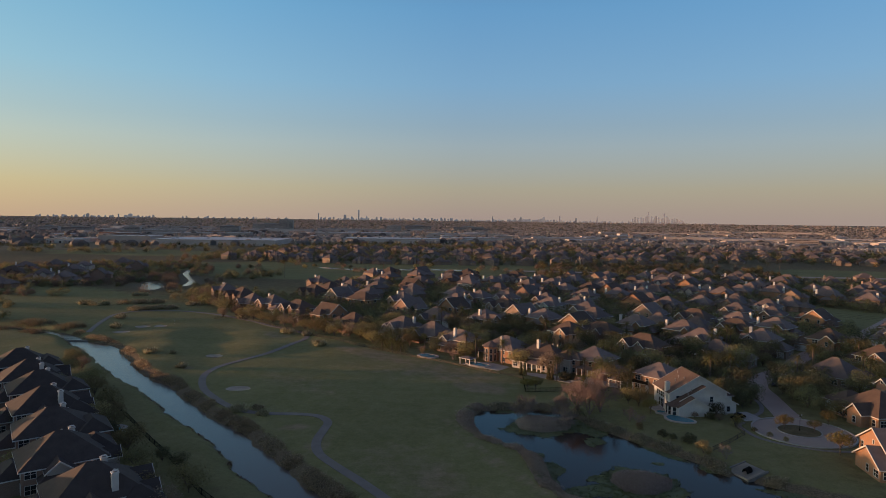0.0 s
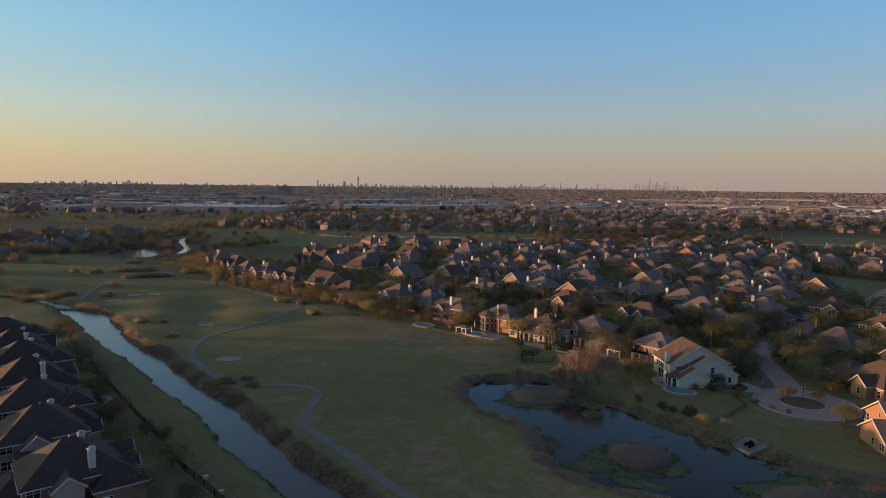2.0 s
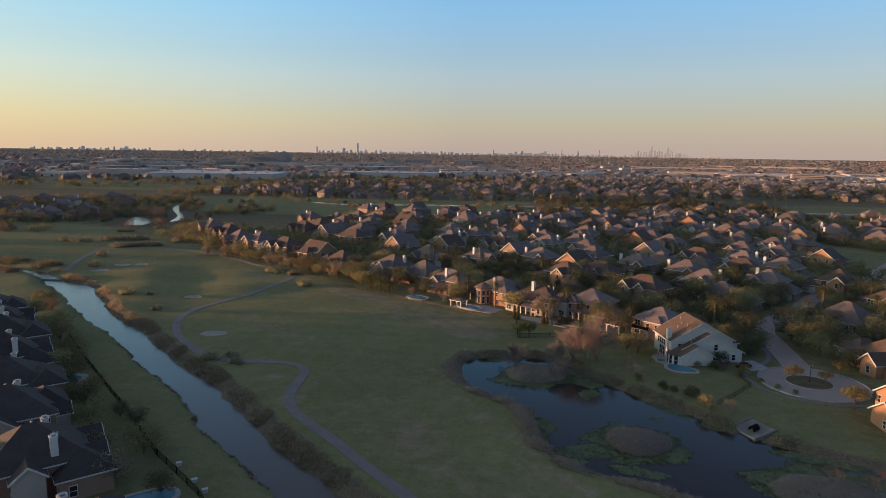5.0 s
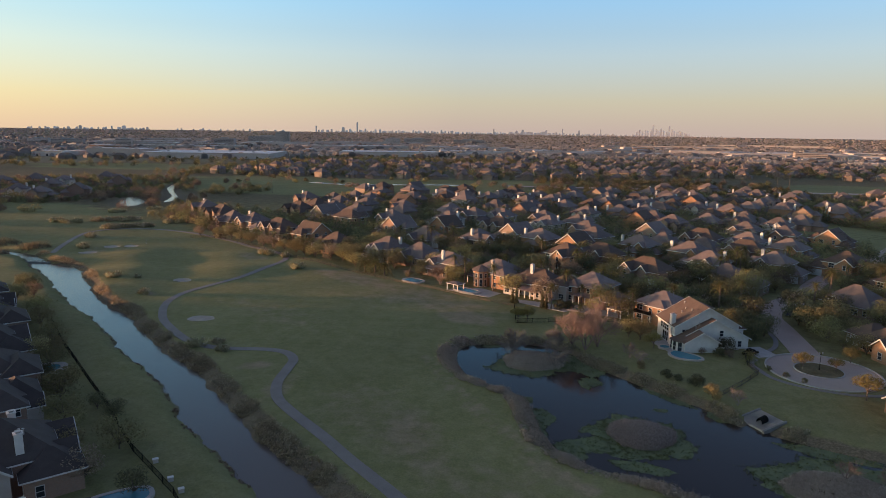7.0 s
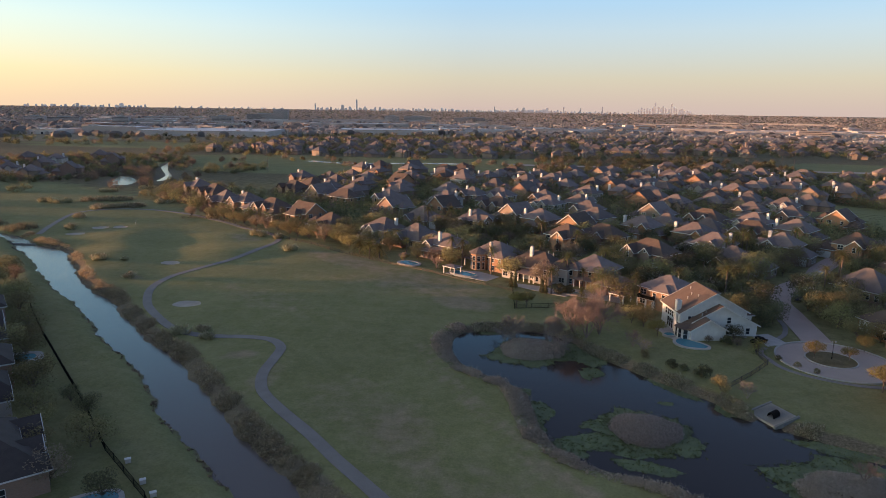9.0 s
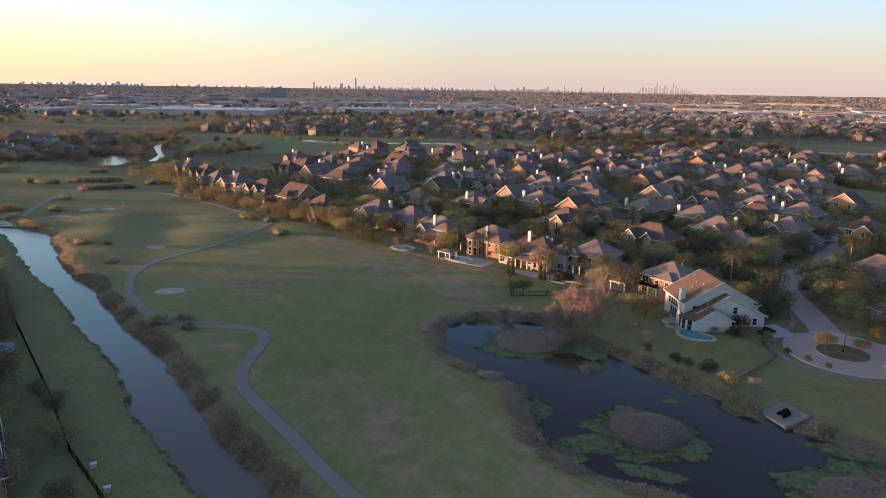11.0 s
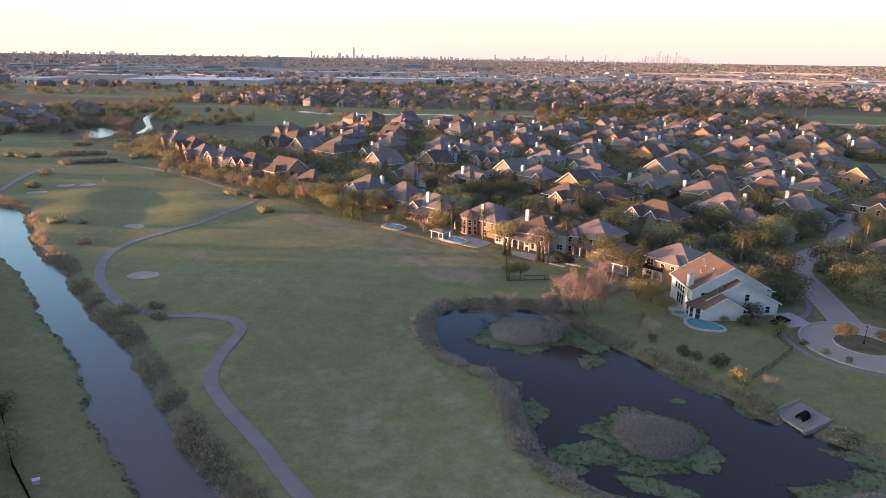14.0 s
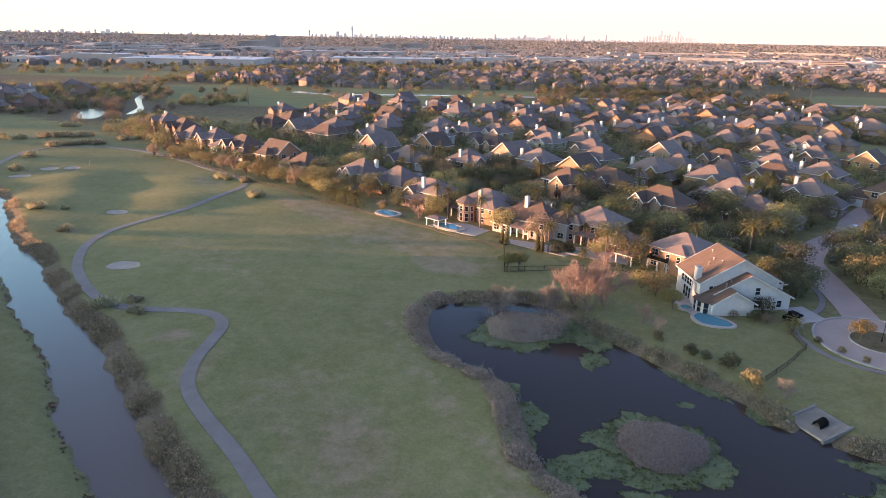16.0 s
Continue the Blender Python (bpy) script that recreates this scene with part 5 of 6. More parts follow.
def off_roads(x, y, d=6.0):
    return min(np.hypot(*(l - (x, y)).T).min() for l in (ROAD_LINE, STREET_LINE, STREET2_LINE)) > d and math.hypot(x - CENTRE[0], y - CENTRE[1]) > 19


def massed(rows_by_kind, name, label, quads, size, seed):
    """Trees too many to tell apart, one mesh for each kind of leaf."""
    for k, rows in rows_by_kind.items():
        s = Shape()
        rg = random.Random(seed + k)
        for x, y, z, q, w in rows:
            blobs = [(x + 2.6 * q * math.cos(w + a), y + 2.6 * q * math.sin(w + a), z + q * (2.5 + 0.9 * math.sin(3 * a + w)), 2.6 * q, 2.6 * q, 2.4 * q) for a in (0.0, 1.5, 3.0, 4.6)]
            leaf_quads(s, blobs + [(x, y, z + 4.3 * q, 2.7 * q, 2.7 * q, 2.5 * q)], quads, size, rg)
            s.tube([(x, y, z - 0.3), (x, y, z + 5 * q)], [0.25, 0.12], 4)
        single(name, s, (LEAF, LEAF_DARK, LEAF_RUST, LEAF_OLIVE)[k], label, "trees", "stuff")


n = 0
wood = {}
for i in range(9000):
    x, y = rng.uniform(-270, 260), rng.uniform(232, 640)
    if (x + 188) * -0.525 + (y - 349) * -0.851 > -9 or (x > 130 and y < 330) or math.hypot((x - 165) / 45, (y - 440) / 50) < 1:
        continue
    if (y > 620 - 0.1 * x and x < 20) or (x < -190 and y > 430 - (x + 190) * 0.5) or (x < 62 and x > 18 and y < 234) or (x < -60 and y > 575):
        continue
    near = math.hypot(x, y - 65) < 285
    if not clear(x, y, 4.4 if near else 4.4, 8.4 if near else 8.6) or not off_roads(x, y, 5.5 if near else 5.0):
        continue
    if near:
        plant(rng.choice(("oak", "oak", "dark", "dark", "oak2", "oak2", "oak", "rust", "oak2", "palm", "palm")), x, y, rng.uniform(0.75, 1.35), rng.uniform(0, 6.28))
    elif rng.random() < 0.05:
        plant("palm", x, y, rng.uniform(0.8, 1.1), rng.uniform(0, 6.28))
    else:
        wood.setdefault(rng.choice((0, 0, 1, 1, 0, 2, 3, 3)), []).append((x, y, zat(x, y), rng.uniform(0.75, 1.3), rng.uniform(0, 6.28)))
        TREE_SPOTS.append((x, y))
massed(wood, "yard_trees", "massed green and brown trees between the houses", 240, 0.46, 80)
# across the creek and at its edge
for k, (kind, x, y, size) in enumerate([("oak", -105, 141.5, 0.95), ("oak2", -108, 145, 0.8), ("dark", -98.5, 142.5, 0.55), ("dark", -94, 139, 0.5), ("oak", -90.5, 125.5, 0.75), ("oak2", -83, 127.5, 0.9),
                         ("oak", -78, 124.5, 0.8), ("dark", -87, 135, 0.6), ("oak2", -74, 119, 0.7), ("oak", -122, 158, 0.8), ("oak", -134, 172, 0.9), ("dark", -141, 180, 1.0), ("oak2", -150, 186, 0.9),
                         ("oak", -158, 194, 1.0), ("oak", -168, 204, 1.0), ("rust", -178, 214, 0.8), ("dark", -186, 220, 1.0), ("oak2", -196, 230, 1.0), 
                         ("oak", -150, 178, 0.8), ("oak2", -128, 166, 0.7), ("dark", -112, 150, 0.7), ("oak", -160, 182, 0.9), ("oak", -176, 204, 1.0), ("oak2", -190, 212, 0.9), ("oak2", -84.5, 118, 0.95), ("rust", -76, 113, 0.9), ("oak", -100, 133.5, 0.9), ("dark", -115, 147.5, 0.8), ("oak2", -130, 161.5, 0.9), ("oak", -70, 105, 0.9),
                         ("oak", -96, 132, 0.8), ("dark", -66, 112, 0.6)]):
    if k % 3 != 2:
        plant(kind, x, y, size * 1.05, x * 1.7)
for i in range(420):
    x, y = rng.uniform(-330, -60), rng.uniform(70, 265)
    w = (x + 103) * 0.66 + (y - 171.5) * 0.75
    if w < -44 and y < 190 and clear(x, y, 5, 9.0):
        plant(rng.choice(("oak", "dark", "oak2", "rust", "bush")), x, y, rng.uniform(0.6, 1.0), rng.uniform(0, 6.28))
# round the far pond and the creek's upper course
wood = {}
for i in range(3000):
    x, y = rng.uniform(-680, -215), rng.uniform(300, 780)
    d = min(signed([x], [y], FAR_POND_LINE)[0], signed([x], [y], FAR_ARM_LINE)[0])
    woods = math.hypot((x + 480) / 130, (y - 560) / 150) < 1 or (9 < d < 24 and rng.random() < 0.35) or math.hypot((x + 300) / 26, (y - 590) / 40) < 1 \
        or (x < -300 and 14 < line_distance([x], [y], CREEK_LINE)[0] < 24) or math.hypot((x + 420) / 70, (y - 405) / 10) < 1 or math.hypot((x + 420) / 90, (y - 350) / 6) < 1
    if woods and d > 2.5 and clear(x, y, 5.5, 10):
        kind = rng.choice((2, 2, 2, 1, 0)) if d < 30 else rng.choice((0, 1, 1, 2, 3))
        wood.setdefault(kind, []).append((x, y, zat(x, y), rng.uniform(0.5, 1.15), rng.uniform(0, 6.28)))
        TREE_SPOTS.append((x, y))
for x, y in ((-321, 491), (-326, 499), (-332, 505), (-337, 513), (-343, 521), (-347, 530), (-352, 538), (-344, 512), (-331, 497), (-350, 524)):
    wood.setdefault(2, []).append((x, y, zat(x, y), rng.uniform(1.1, 1.4), rng.uniform(0, 6.28)))
massed(wood, "pond_trees", "massed brown and green winter trees round the far pond", 230, 0.52, 60)
# estates behind the second fairway: the trees of the yards as one wood
n = 0
wood = {}
for i in range(6000):
    x, y = rng.uniform(-520, 520), rng.uniform(830, 1330)
    y += 0.12 * x
    if (x > 170 and y < 960) or not clear(x, y, 6.5, 9.5):
        continue
    wood.setdefault(rng.choice((0, 1, 1, 2, 3)), []).append((x, y, zat(x, y), rng.uniform(0.8, 1.35), rng.uniform(0, 6.28)))
    TREE_SPOTS.append((x, y))
    n += 1
    if n > 1150:
        break
massed(wood, "yard_trees", "massed yard trees of a distant estate", 130, 0.76, 50)
n = 0
wood = {}
for i in range(1500):
    x, y = rng.uniform(60, 470), rng.uniform(300, 735)
    if math.hypot((x - 165) / 48, (y - 440) / 53) < 1 or not clear(x, y, 8, 11) or not off_roads(x, y) or (x > 190 and y > 690) or (x < 240 and y < 640 and n > 60 and x < 120):
        continue
    wood.setdefault(rng.choice((0, 1, 2, 3)), []).append((x, y, zat(x, y), rng.uniform(0.6, 1.05), rng.uniform(0, 6.28)))
    TREE_SPOTS.append((x, y))
    n += 1
    if n > 230:
        break
massed(wood, "yard_trees", "massed trees along streets of a farther estate", 230, 0.58, 90)


# scattered trees on the far fairway
wood = {}
for i in range(300):
    x, y = rng.uniform(-480, 60), rng.uniform(640, 850)
    if math.sin(x / 31.0 + 1.0) * math.sin(y / 17.0) < 0.15 or min(signed([x], [y], FAR_ARM_LINE)[0], line_distance([x], [y], STREAM_LINE)[0] - 6) < 6 or not clear(x, y, 6, 10):
        continue
    wood.setdefault(rng.choice((2, 2, 0, 3, 1)), []).append((x, y, zat(x, y), rng.uniform(0.5, 1.1), rng.uniform(0, 6.28)))
    TREE_SPOTS.append((x, y))
massed(wood, "fairway_trees", "loose groups of winter trees on the far fairway", 220, 0.55, 150)
# trees along the avenue behind the estate
wood = {}
for i in range(700):
    x, y = rng.uniform(-30, 330), rng.uniform(640, 850)
    if abs(y - 742 - 0.06 * x) < 11 or (x > 240 and y > 700) or not clear(x, y, 5.5, 10) or math.sin(x / 23.0) * math.sin(y / 19.0) < -0.35:
        continue
    wood.setdefault(rng.choice((0, 1, 0, 2, 3)), []).append((x, y, zat(x, y), rng.uniform(0.6, 1.2), rng.uniform(0, 6.28)))
    TREE_SPOTS.append((x, y))
massed(wood, "avenue_trees", "massed trees along an avenue behind the estate", 200, 0.62, 130)
ribbon("avenue", smooth_line([(-60, 738), (60, 745), (180, 753), (300, 760), (430, 772)], 4), 15, 0.1, PAVING, "pale concrete avenue behind the estate", "road")


# ---- reeds, scrub and water weed ----
def bank_strip(name, label, line, lo, hi, count, tall, material, seed, side=1, size=0.5, around=None, shaggy=False, even=0.25):
    """Scrub along a bank: tufts and leaf clumps."""
    rg = random.Random(seed)
    s = Shape()
    d = np.gradient(line, axis=0)
    d /= np.linalg.norm(d, axis=1)[:, None]
    if around is not None:
        n0 = np.array((-d[9][1], d[9][0])) * 2
        side = 1 if signed(*(line[9] + n0)[:, None], around)[0] > 0 else -1
    for i in range(count):
        k = rg.uniform(0, len(line) - 1.01)
        j, f = int(k), k % 1
        p = line[j] * (1 - f) + line[j + 1] * f
        o = rg.uniform(lo, hi) * side
        x, y = p[0] - d[j][1] * o, p[1] + d[j][0] * o
        n = 0.5 + 0.5 * math.sin(k * 0.9 + 2 * math.sin(k * 0.31))
        if rg.random() > even + 1.1 * n or math.hypot(x - 44, y - 163.8) < 5:
            continue
        z = zat(x, y)
        h = tall * (0.4 + 0.9 * n) * rg.uniform(0.55, 1.25)
        if shaggy:
            tufts(s, x, y, z, h * rg.uniform(0.8, 1.2), rg, 9)
            continue
        blades(s, x, y, z, h, size, 7, rg, 0.07, 0.6)
        if rg.random() < 0.5:
            leaf_quads(s, [(x, y, z + h * 0.45, h * 0.5, h * 0.5, h * 0.45)], 9, 0.22, rg)
    return single(name, s, material, label, "scrub", "stuff")


def tufts(s, x, y, z, size, rg, count=12):
    """A low shaggy tuft: drooping leaves round a knot of dead ones."""
    leaf_quads(s, [(x, y, z + size * 0.30, size * 0.75, size * 0.75, size * 0.42)], int(count * 2.4), size * 0.16, rg)
    blades(s, x, y, z, size * 1.0, size * 0.45, 6, rg, 0.05, 0.9)


def reed_mound(cx, cy, a, b, turn, count, rise, seed):
    """A pond island under tufted reeds: a low dome closed by shaggy tufts."""
    rg = random.Random(seed)
    m = thing("reed_island", "low mound of grey-brown tufted reeds in the pond", "reeds")
    dome, s = Shape(), Shape()
    n, rings = 40, 6

    def at(q, w):
        k = 1 + 0.05 * math.sin(3 * w + seed) + 0.035 * math.sin(7 * w)
        u, v = a * k * q * math.cos(w), b * k * q * math.sin(w)
        return cx + u * math.cos(turn) - v * math.sin(turn), cy + u * math.sin(turn) + v * math.cos(turn), POND_LEVEL - 0.1 + (rise + 0.1) * (1 - q ** 3.0)
    dome.v = [at(1.0 - r / rings, 6.2832 * i / n) for r in range(rings) for i in range(n)] + [at(0, 0)]
    dome.f = [(r * n + i, r * n + (i + 1) % n, (r + 1) * n + (i + 1) % n, (r + 1) * n + i) for r in range(rings - 1) for i in range(n)]
    dome.f += [((rings - 1) * n + i, (rings - 1) * n + (i + 1) % n, rings * n) for i in range(n)]
    part("mound", dome, MOUND, m)
    for i in range(count):
        x, y, z = at(rg.uniform(0, 1) ** 0.5 * 0.99, rg.uniform(0, 6.283))
        tufts(s, x, y, z, rg.uniform(0.5, 0.95), rg)
    tagged(part("reeds", s, MOUND, m), kind="stuff")


reed_mound(18.3, 153.4, 6.7, 6.3, 0.2, 1300, 1.0, 1)
reed_mound(-5.2, 191.4, 8.0, 7.4, 0.1, 1300, 0.9, 2)
reed_mound(50, 138.5, 10.0, 6.0, 0.0, 1200, 0.9, 3)
bank_strip("creek_scrub", "brown and green scrub along the creek bank", CREEK_R[24:115], 0.2, 4.4, 2600, 0.85, SCRUB, 4, 1, 0.5, None, True, 0.45)
bank_strip("creek_grass", "short rough grass at the water's edge", CREEK_L[24:110], -0.2, 0.9, 420, 0.3, SCRUB, 5, -1, 0.4)
bank_strip("creek_scrub", "dark scrub along the upper creek", CREEK_LINE[2:26], 4.0, 15.0, 1300, 2.2, DARKSCRUB, 6, 1, 1.0)
bank_strip("creek_scrub", "dark scrub along the upper creek", CREEK_LINE[2:26], 4.0, 12.0, 900, 2.0, DARKSCRUB, 7, -1, 1.0)
near_edge = POND_LINE[0:72]
bank_strip("reed_belt", "tan-brown tufted reeds along the golf side of the pond", near_edge, 0.3, 4.6, 3200, 0.85, BELT, 8, 1, 0.5, POND_LINE, True, 0.7)
far_edge = POND_LINE[80:132]
bank_strip("bank_scrub", "brown scrub along the house side of the pond", far_edge, -0.2, 3.8, 1500, 0.85, BANK, 9, 1, 0.5, POND_LINE, True, 0.45)


def algae(cx, cy, a, b, turn, seed):
    """A ragged mat of weed on the water."""
    rg = random.Random(seed)
    m = thing("algae_mat", "ragged green water-weed mat on the pond", "water plants")
    s, t = Shape(), Shape()
    n = 180
    ph = [rg.uniform(0, 6.28) for _ in range(6)]

    def rim(w):
        return 1 + 0.12 * math.sin(2 * w + ph[0]) + 0.09 * math.sin(5 * w + ph[1]) + 0.05 * math.sin(11 * w + ph[2]) + 0.035 * math.sin(23 * w + ph[3]) + 0.02 * math.sin(47 * w + ph[4])

    def at(q, w):
        u, v = a * q * math.cos(w), b * q * math.sin(w)
        return cx + u * math.cos(turn) - v * math.sin(turn), cy + u * math.sin(turn) + v * math.cos(turn)
    s.add([(*at(rim(6.2832 * i / n), 6.2832 * i / n), POND_LEVEL + 0.02) for i in range(n)] + [(cx, cy, POND_LEVEL + 0.05)], [(i, (i + 1) % n, n) for i in range(n)])
    part("mat", s, ALGAE, m)
    spots = []
    for i in range(int(a * b * 7)):
        w = rg.uniform(0, 6.283)
        q = rim(w) * (rg.uniform(0, 1) ** 0.5 if i % 3 else rg.gauss(1.0, 0.06))
        spots.append((*at(q, w), POND_LEVEL + 0.07, 0.35, 0.35, 0.06))
    leaf_quads(t, spots, len(spots) * 4, 0.17, rg)
    part("leaves", t, LILY, m)


for k, (x, y, a, b, w) in enumerate([(18.5, 153.0, 8.8, 9.2, 0.2), (8.5, 147.0, 5.6, 3.6, 0.4), (-3.2, 152.5, 2.6, 5.5, 0.2), (16.5, 146.0, 6.5, 3.2, 0.0), (15.5, 191.5, 6.0, 3.2, -0.75), (9.5, 180.0, 2.2, 3.0, 0.2), (9.5, 154.5, 4.0, 1.6, 0.4), (-2, 158, 2.6, 4.5, 0.3), (4, 143.5, 3.8, 2.6, -0.6), (-5.0, 189.5, 10.0, 9.0, 0.1),
                                     (8.2, 191.5, 6.2, 7.2, 0.0), (7.8, 178.0, 1.0, 3.2, 0.3), (26.5, 174.5, 7.0, 1.7, -0.85), (35.5, 165.5, 2.0, 2.6, 0.2), (-16, 203, 4.5, 2.2, 0.3), (50, 141, 12.5, 9.5, 0),
                                     (53, 152.5, 9, 2.0, -0.35), (-6, 165.5, 2.0, 2.4, 0), (24, 166.5, 1.6, 0.9, 0.3), (17, 140, 5, 2.2, -0.2)]):
    algae(x, y, a, b, w, 40 + k)


def pampas(x, y, size, seed, stretch=1.0, turn=0.0):
    rg = random.Random(seed)
    p = tagged(new("pampas_clump", bpy.data.meshes.new("pampas_clump")), "clump of pale plumed ornamental grass on the turf", "grass clump")
    p.matrix_basis = Matrix.Translation((x, y, zat(x, y)))
    s, t = Shape(), Shape()
    for i in range(int(5 * stretch) + 2):
        ox, oy = rg.uniform(-1, 1) * size * stretch, rg.gauss(0, 0.55 if stretch < 2 else 0.9) * size
        ox, oy = ox * math.cos(turn) - oy * math.sin(turn), ox * math.sin(turn) + oy * math.cos(turn)
        own = rg.uniform(0.55, 1.15)
        blades(s, ox, oy, 0, size * 1.35 * own, size * 0.55 * own, 90, rg, 0.06, 1.0)
        for k in range(9):
            w = rg.uniform(0, 6.28)
            q = rg.uniform(0.1, 0.7) * size
            h = size * own * rg.uniform(1.1, 1.6)
            t.tube([(ox + q * math.cos(w), oy + q * math.sin(w), h * 0.7), (ox + 1.2 * q * math.cos(w), oy + 1.2 * q * math.sin(w), h)], [0.14 * size, 0.05], 4)
    s.add(t.v, t.f)
    p.data.from_pydata(s.v, [], s.f)
    p.data.materials.append(PAMPAS)


for k, (x, y, size, st, w) in enumerate([(-172, 247.5, 1.5, 1, 0), (-163, 249, 0.9, 1, 0), (-145, 228.5, 1.4, 1, 0), (-96, 180.5, 1.6, 1.2, 0), (-87.5, 178.5, 1.3, 1.1, 0), (-110.5, 281, 1.7, 1.6, 0.2), (-136, 307, 1.8, 1.8, 0),
                                         (-126, 303.5, 1.6, 1.4, 0.4), (-181, 345, 1.6, 1.5, 0), (-229, 301, 1.7, 1.5, 0.3), (-254, 361, 1.9, 5.0, 0.55), (-244, 368, 1.8, 3, 0.6), (-275, 386, 2.0, 7.0, 0.4),
                                         (-238, 386, 1.8, 2.5, 0), (-300, 372, 2.0, 5, 0.1), (-92, 184.5, 1.0, 1, 0), (-303, 423, 1.8, 3, 0.2), (-291, 447, 1.6, 2.5, 0.3), (-248, 328, 1.8, 1.5, 0)]):
    pampas(x, y, size, 70 + k, st, w)


# ---- culvert headwall ----
cul = thing("culvert_headwall", "weathered grey concrete culvert outfall on the pond bank", "culvert", pose(43.9, 163.9, -0.95, 0, 0, -59))
part("apron", Shape().add([(-3.4, -2.8, 0.15), (3.4, -2.8, 0.15), (3.4, 2.8, 1.35), (-3.4, 2.8, 1.35), (-3.4, -2.8, -0.8), (3.4, -2.8, -0.8), (3.4, 2.8, -0.5), (-3.4, 2.8, -0.5)],
                          [(3, 2, 1, 0), (0, 1, 2, 3), (4, 5, 1, 0), (5, 6, 2, 1), (6, 7, 3, 2), (7, 4, 0, 3)]), CONCRETE, cul, "sloping concrete apron")
for sx in (-3.6, 3.2):
    part("wing_wall", Shape().add([(sx, -3.2, -0.8), (sx + 0.4, -3.2, -0.8), (sx + 0.4, 3, -0.5), (sx, 3, -0.5), (sx, -3.2, 0.35), (sx + 0.4, -3.2, 0.35), (sx + 0.4, 3, 1.6), (sx, 3, 1.6)],
                                  [(0, 1, 5, 4), (1, 2, 6, 5), (2, 3, 7, 6), (3, 0, 4, 7), (4, 5, 6, 7)]), OLD_CONCRETE, cul)
pipe = Shape()
pn = 20
# short pipe lying along the slope, its open mouth towards the water
for r, d in ((0.62, 0.0), (0.8, 0.0), (0.8, 1.7), (0.62, 1.7), (0.62, 0.02)):
    pipe.v += [(0.5 + r * math.cos(6.283 * i / pn), -1.2 + d * 0.95, 0.72 + d * 0.25 + r * math.sin(6.283 * i / pn)) for i in range(pn)]
pipe.f = [(k * pn + i, k * pn + (i + 1) % pn, (k + 1) * pn + (i + 1) % pn, (k + 1) * pn + i) for k in range(3) for i in range(pn)] + [tuple(range(3 * pn, 4 * pn))]
part("pipe", pipe, IRON, cul, "dark round pipe mouth")


# ---- fences ----
def fence(line, label, tall, gap, material, slats, name="fence"):
    f = thing(name, label, "fence")
    post = Shape().box(-0.06, -0.06, -0.3, 0.06, 0.06, tall + 0.08).mesh("post", material)
    for a, b in zip(line[:-1], line[1:]):
        d = np.array(b) - np.array(a)
        n = max(1, int(np.hypot(*d) / gap))
        for i in range(n):
            p, q = a + d * i / n, a + d * (i + 1) / n
            zp, zq = zat(*p), zat(*q)
            part("post", post, None, f, "", Matrix.Translation((p[0], p[1], zp)))
            w = math.atan2(d[1], d[0])
            l = float(np.hypot(*(q - p)))
            s = Shape()
            if slats:
                k = max(3, int(l / 0.32))
                for j in range(k):
                    s.box(l * j / k, -0.02, 0.05, l * (j + 0.3) / k, 0.02, tall)
            else:
                k = max(3, int(l / 0.26))
                for j in range(k):
                    s.box(l * j / k, -0.015, 0.05, l * j / k + 0.035, 0.015, tall)
            s.box(0, -0.03, tall * 0.9, l, 0.03, tall * 0.95).box(0, -0.03, 0.15, l, 0.03, 0.22)
            tagged(part("panel", s, material, f, "", Matrix.Translation((p[0], p[1], zp)) @ Matrix.Rotation(w, 4, "Z")), kind="stuff")
    return f


fence([np.array(p) for p in FENCE_LINE[:26:2]], "dark iron fence between golf course and gardens", 1.2, 4.5, DARKRAIL, False)
fence([np.array(p) for p in FENCE_LINE[24::2]], "low weathered picket fence between golf course and gardens", 0.85, 3.6, FENCE, False)
fence([np.array(p) for p in ((-14.0, 240.5), (-12.0, 222.0), (3.0, 226.0), (18.0, 229.0), (26.0, 222.0))], "black iron picket fence behind the gardens", 1.5, 4.5, IRON, False)
fence([np.array(p) for p in ((50.6, 203.5), (49.6, 197.5), (50.4, 190.8), (44.5, 182.5), (38.5, 175.2))], "dark fence running down to the pond", 1.3, 3.6, DARKRAIL, False)
fence([np.array(p) for p in ((-150, 190), (-129, 171), (-110, 155), (-92, 139.6), (-74.6, 123.8), (-59.4, 112.8), (-45, 99))], "dark iron fence behind creek-side gardens", 1.5, 4.5, IRON, False)


# ---- pools ----
def pool(outline, deck, m, label):
    p = thing("swimming_pool", label, "pool", m)
    o = smooth_line(outline, 5, True)
    c = o.mean(0)
    big = c + (o - c) * (1 + deck / np.linalg.norm(o - c, axis=1))[:, None]
    n = len(o)
    s = Shape()
    for line, z in ((big, -0.6), (big, 0.22), (o, 0.22), (o, -0.3)):
        s.v += [(a, b, z) for a, b in line]
    s.f = [(k * n + i, k * n + (i + 1) % n, (k + 1) * n + (i + 1) % n, (k + 1) * n + i) for k in range(3) for i in range(n)]
    part("coping", s, CONCRETE, p, "pale stone coping")
    part("water", Shape().add([(a, b, 0.12) for a, b in o], [tuple(range(n))]), POOL, p, "clear blue-green water")


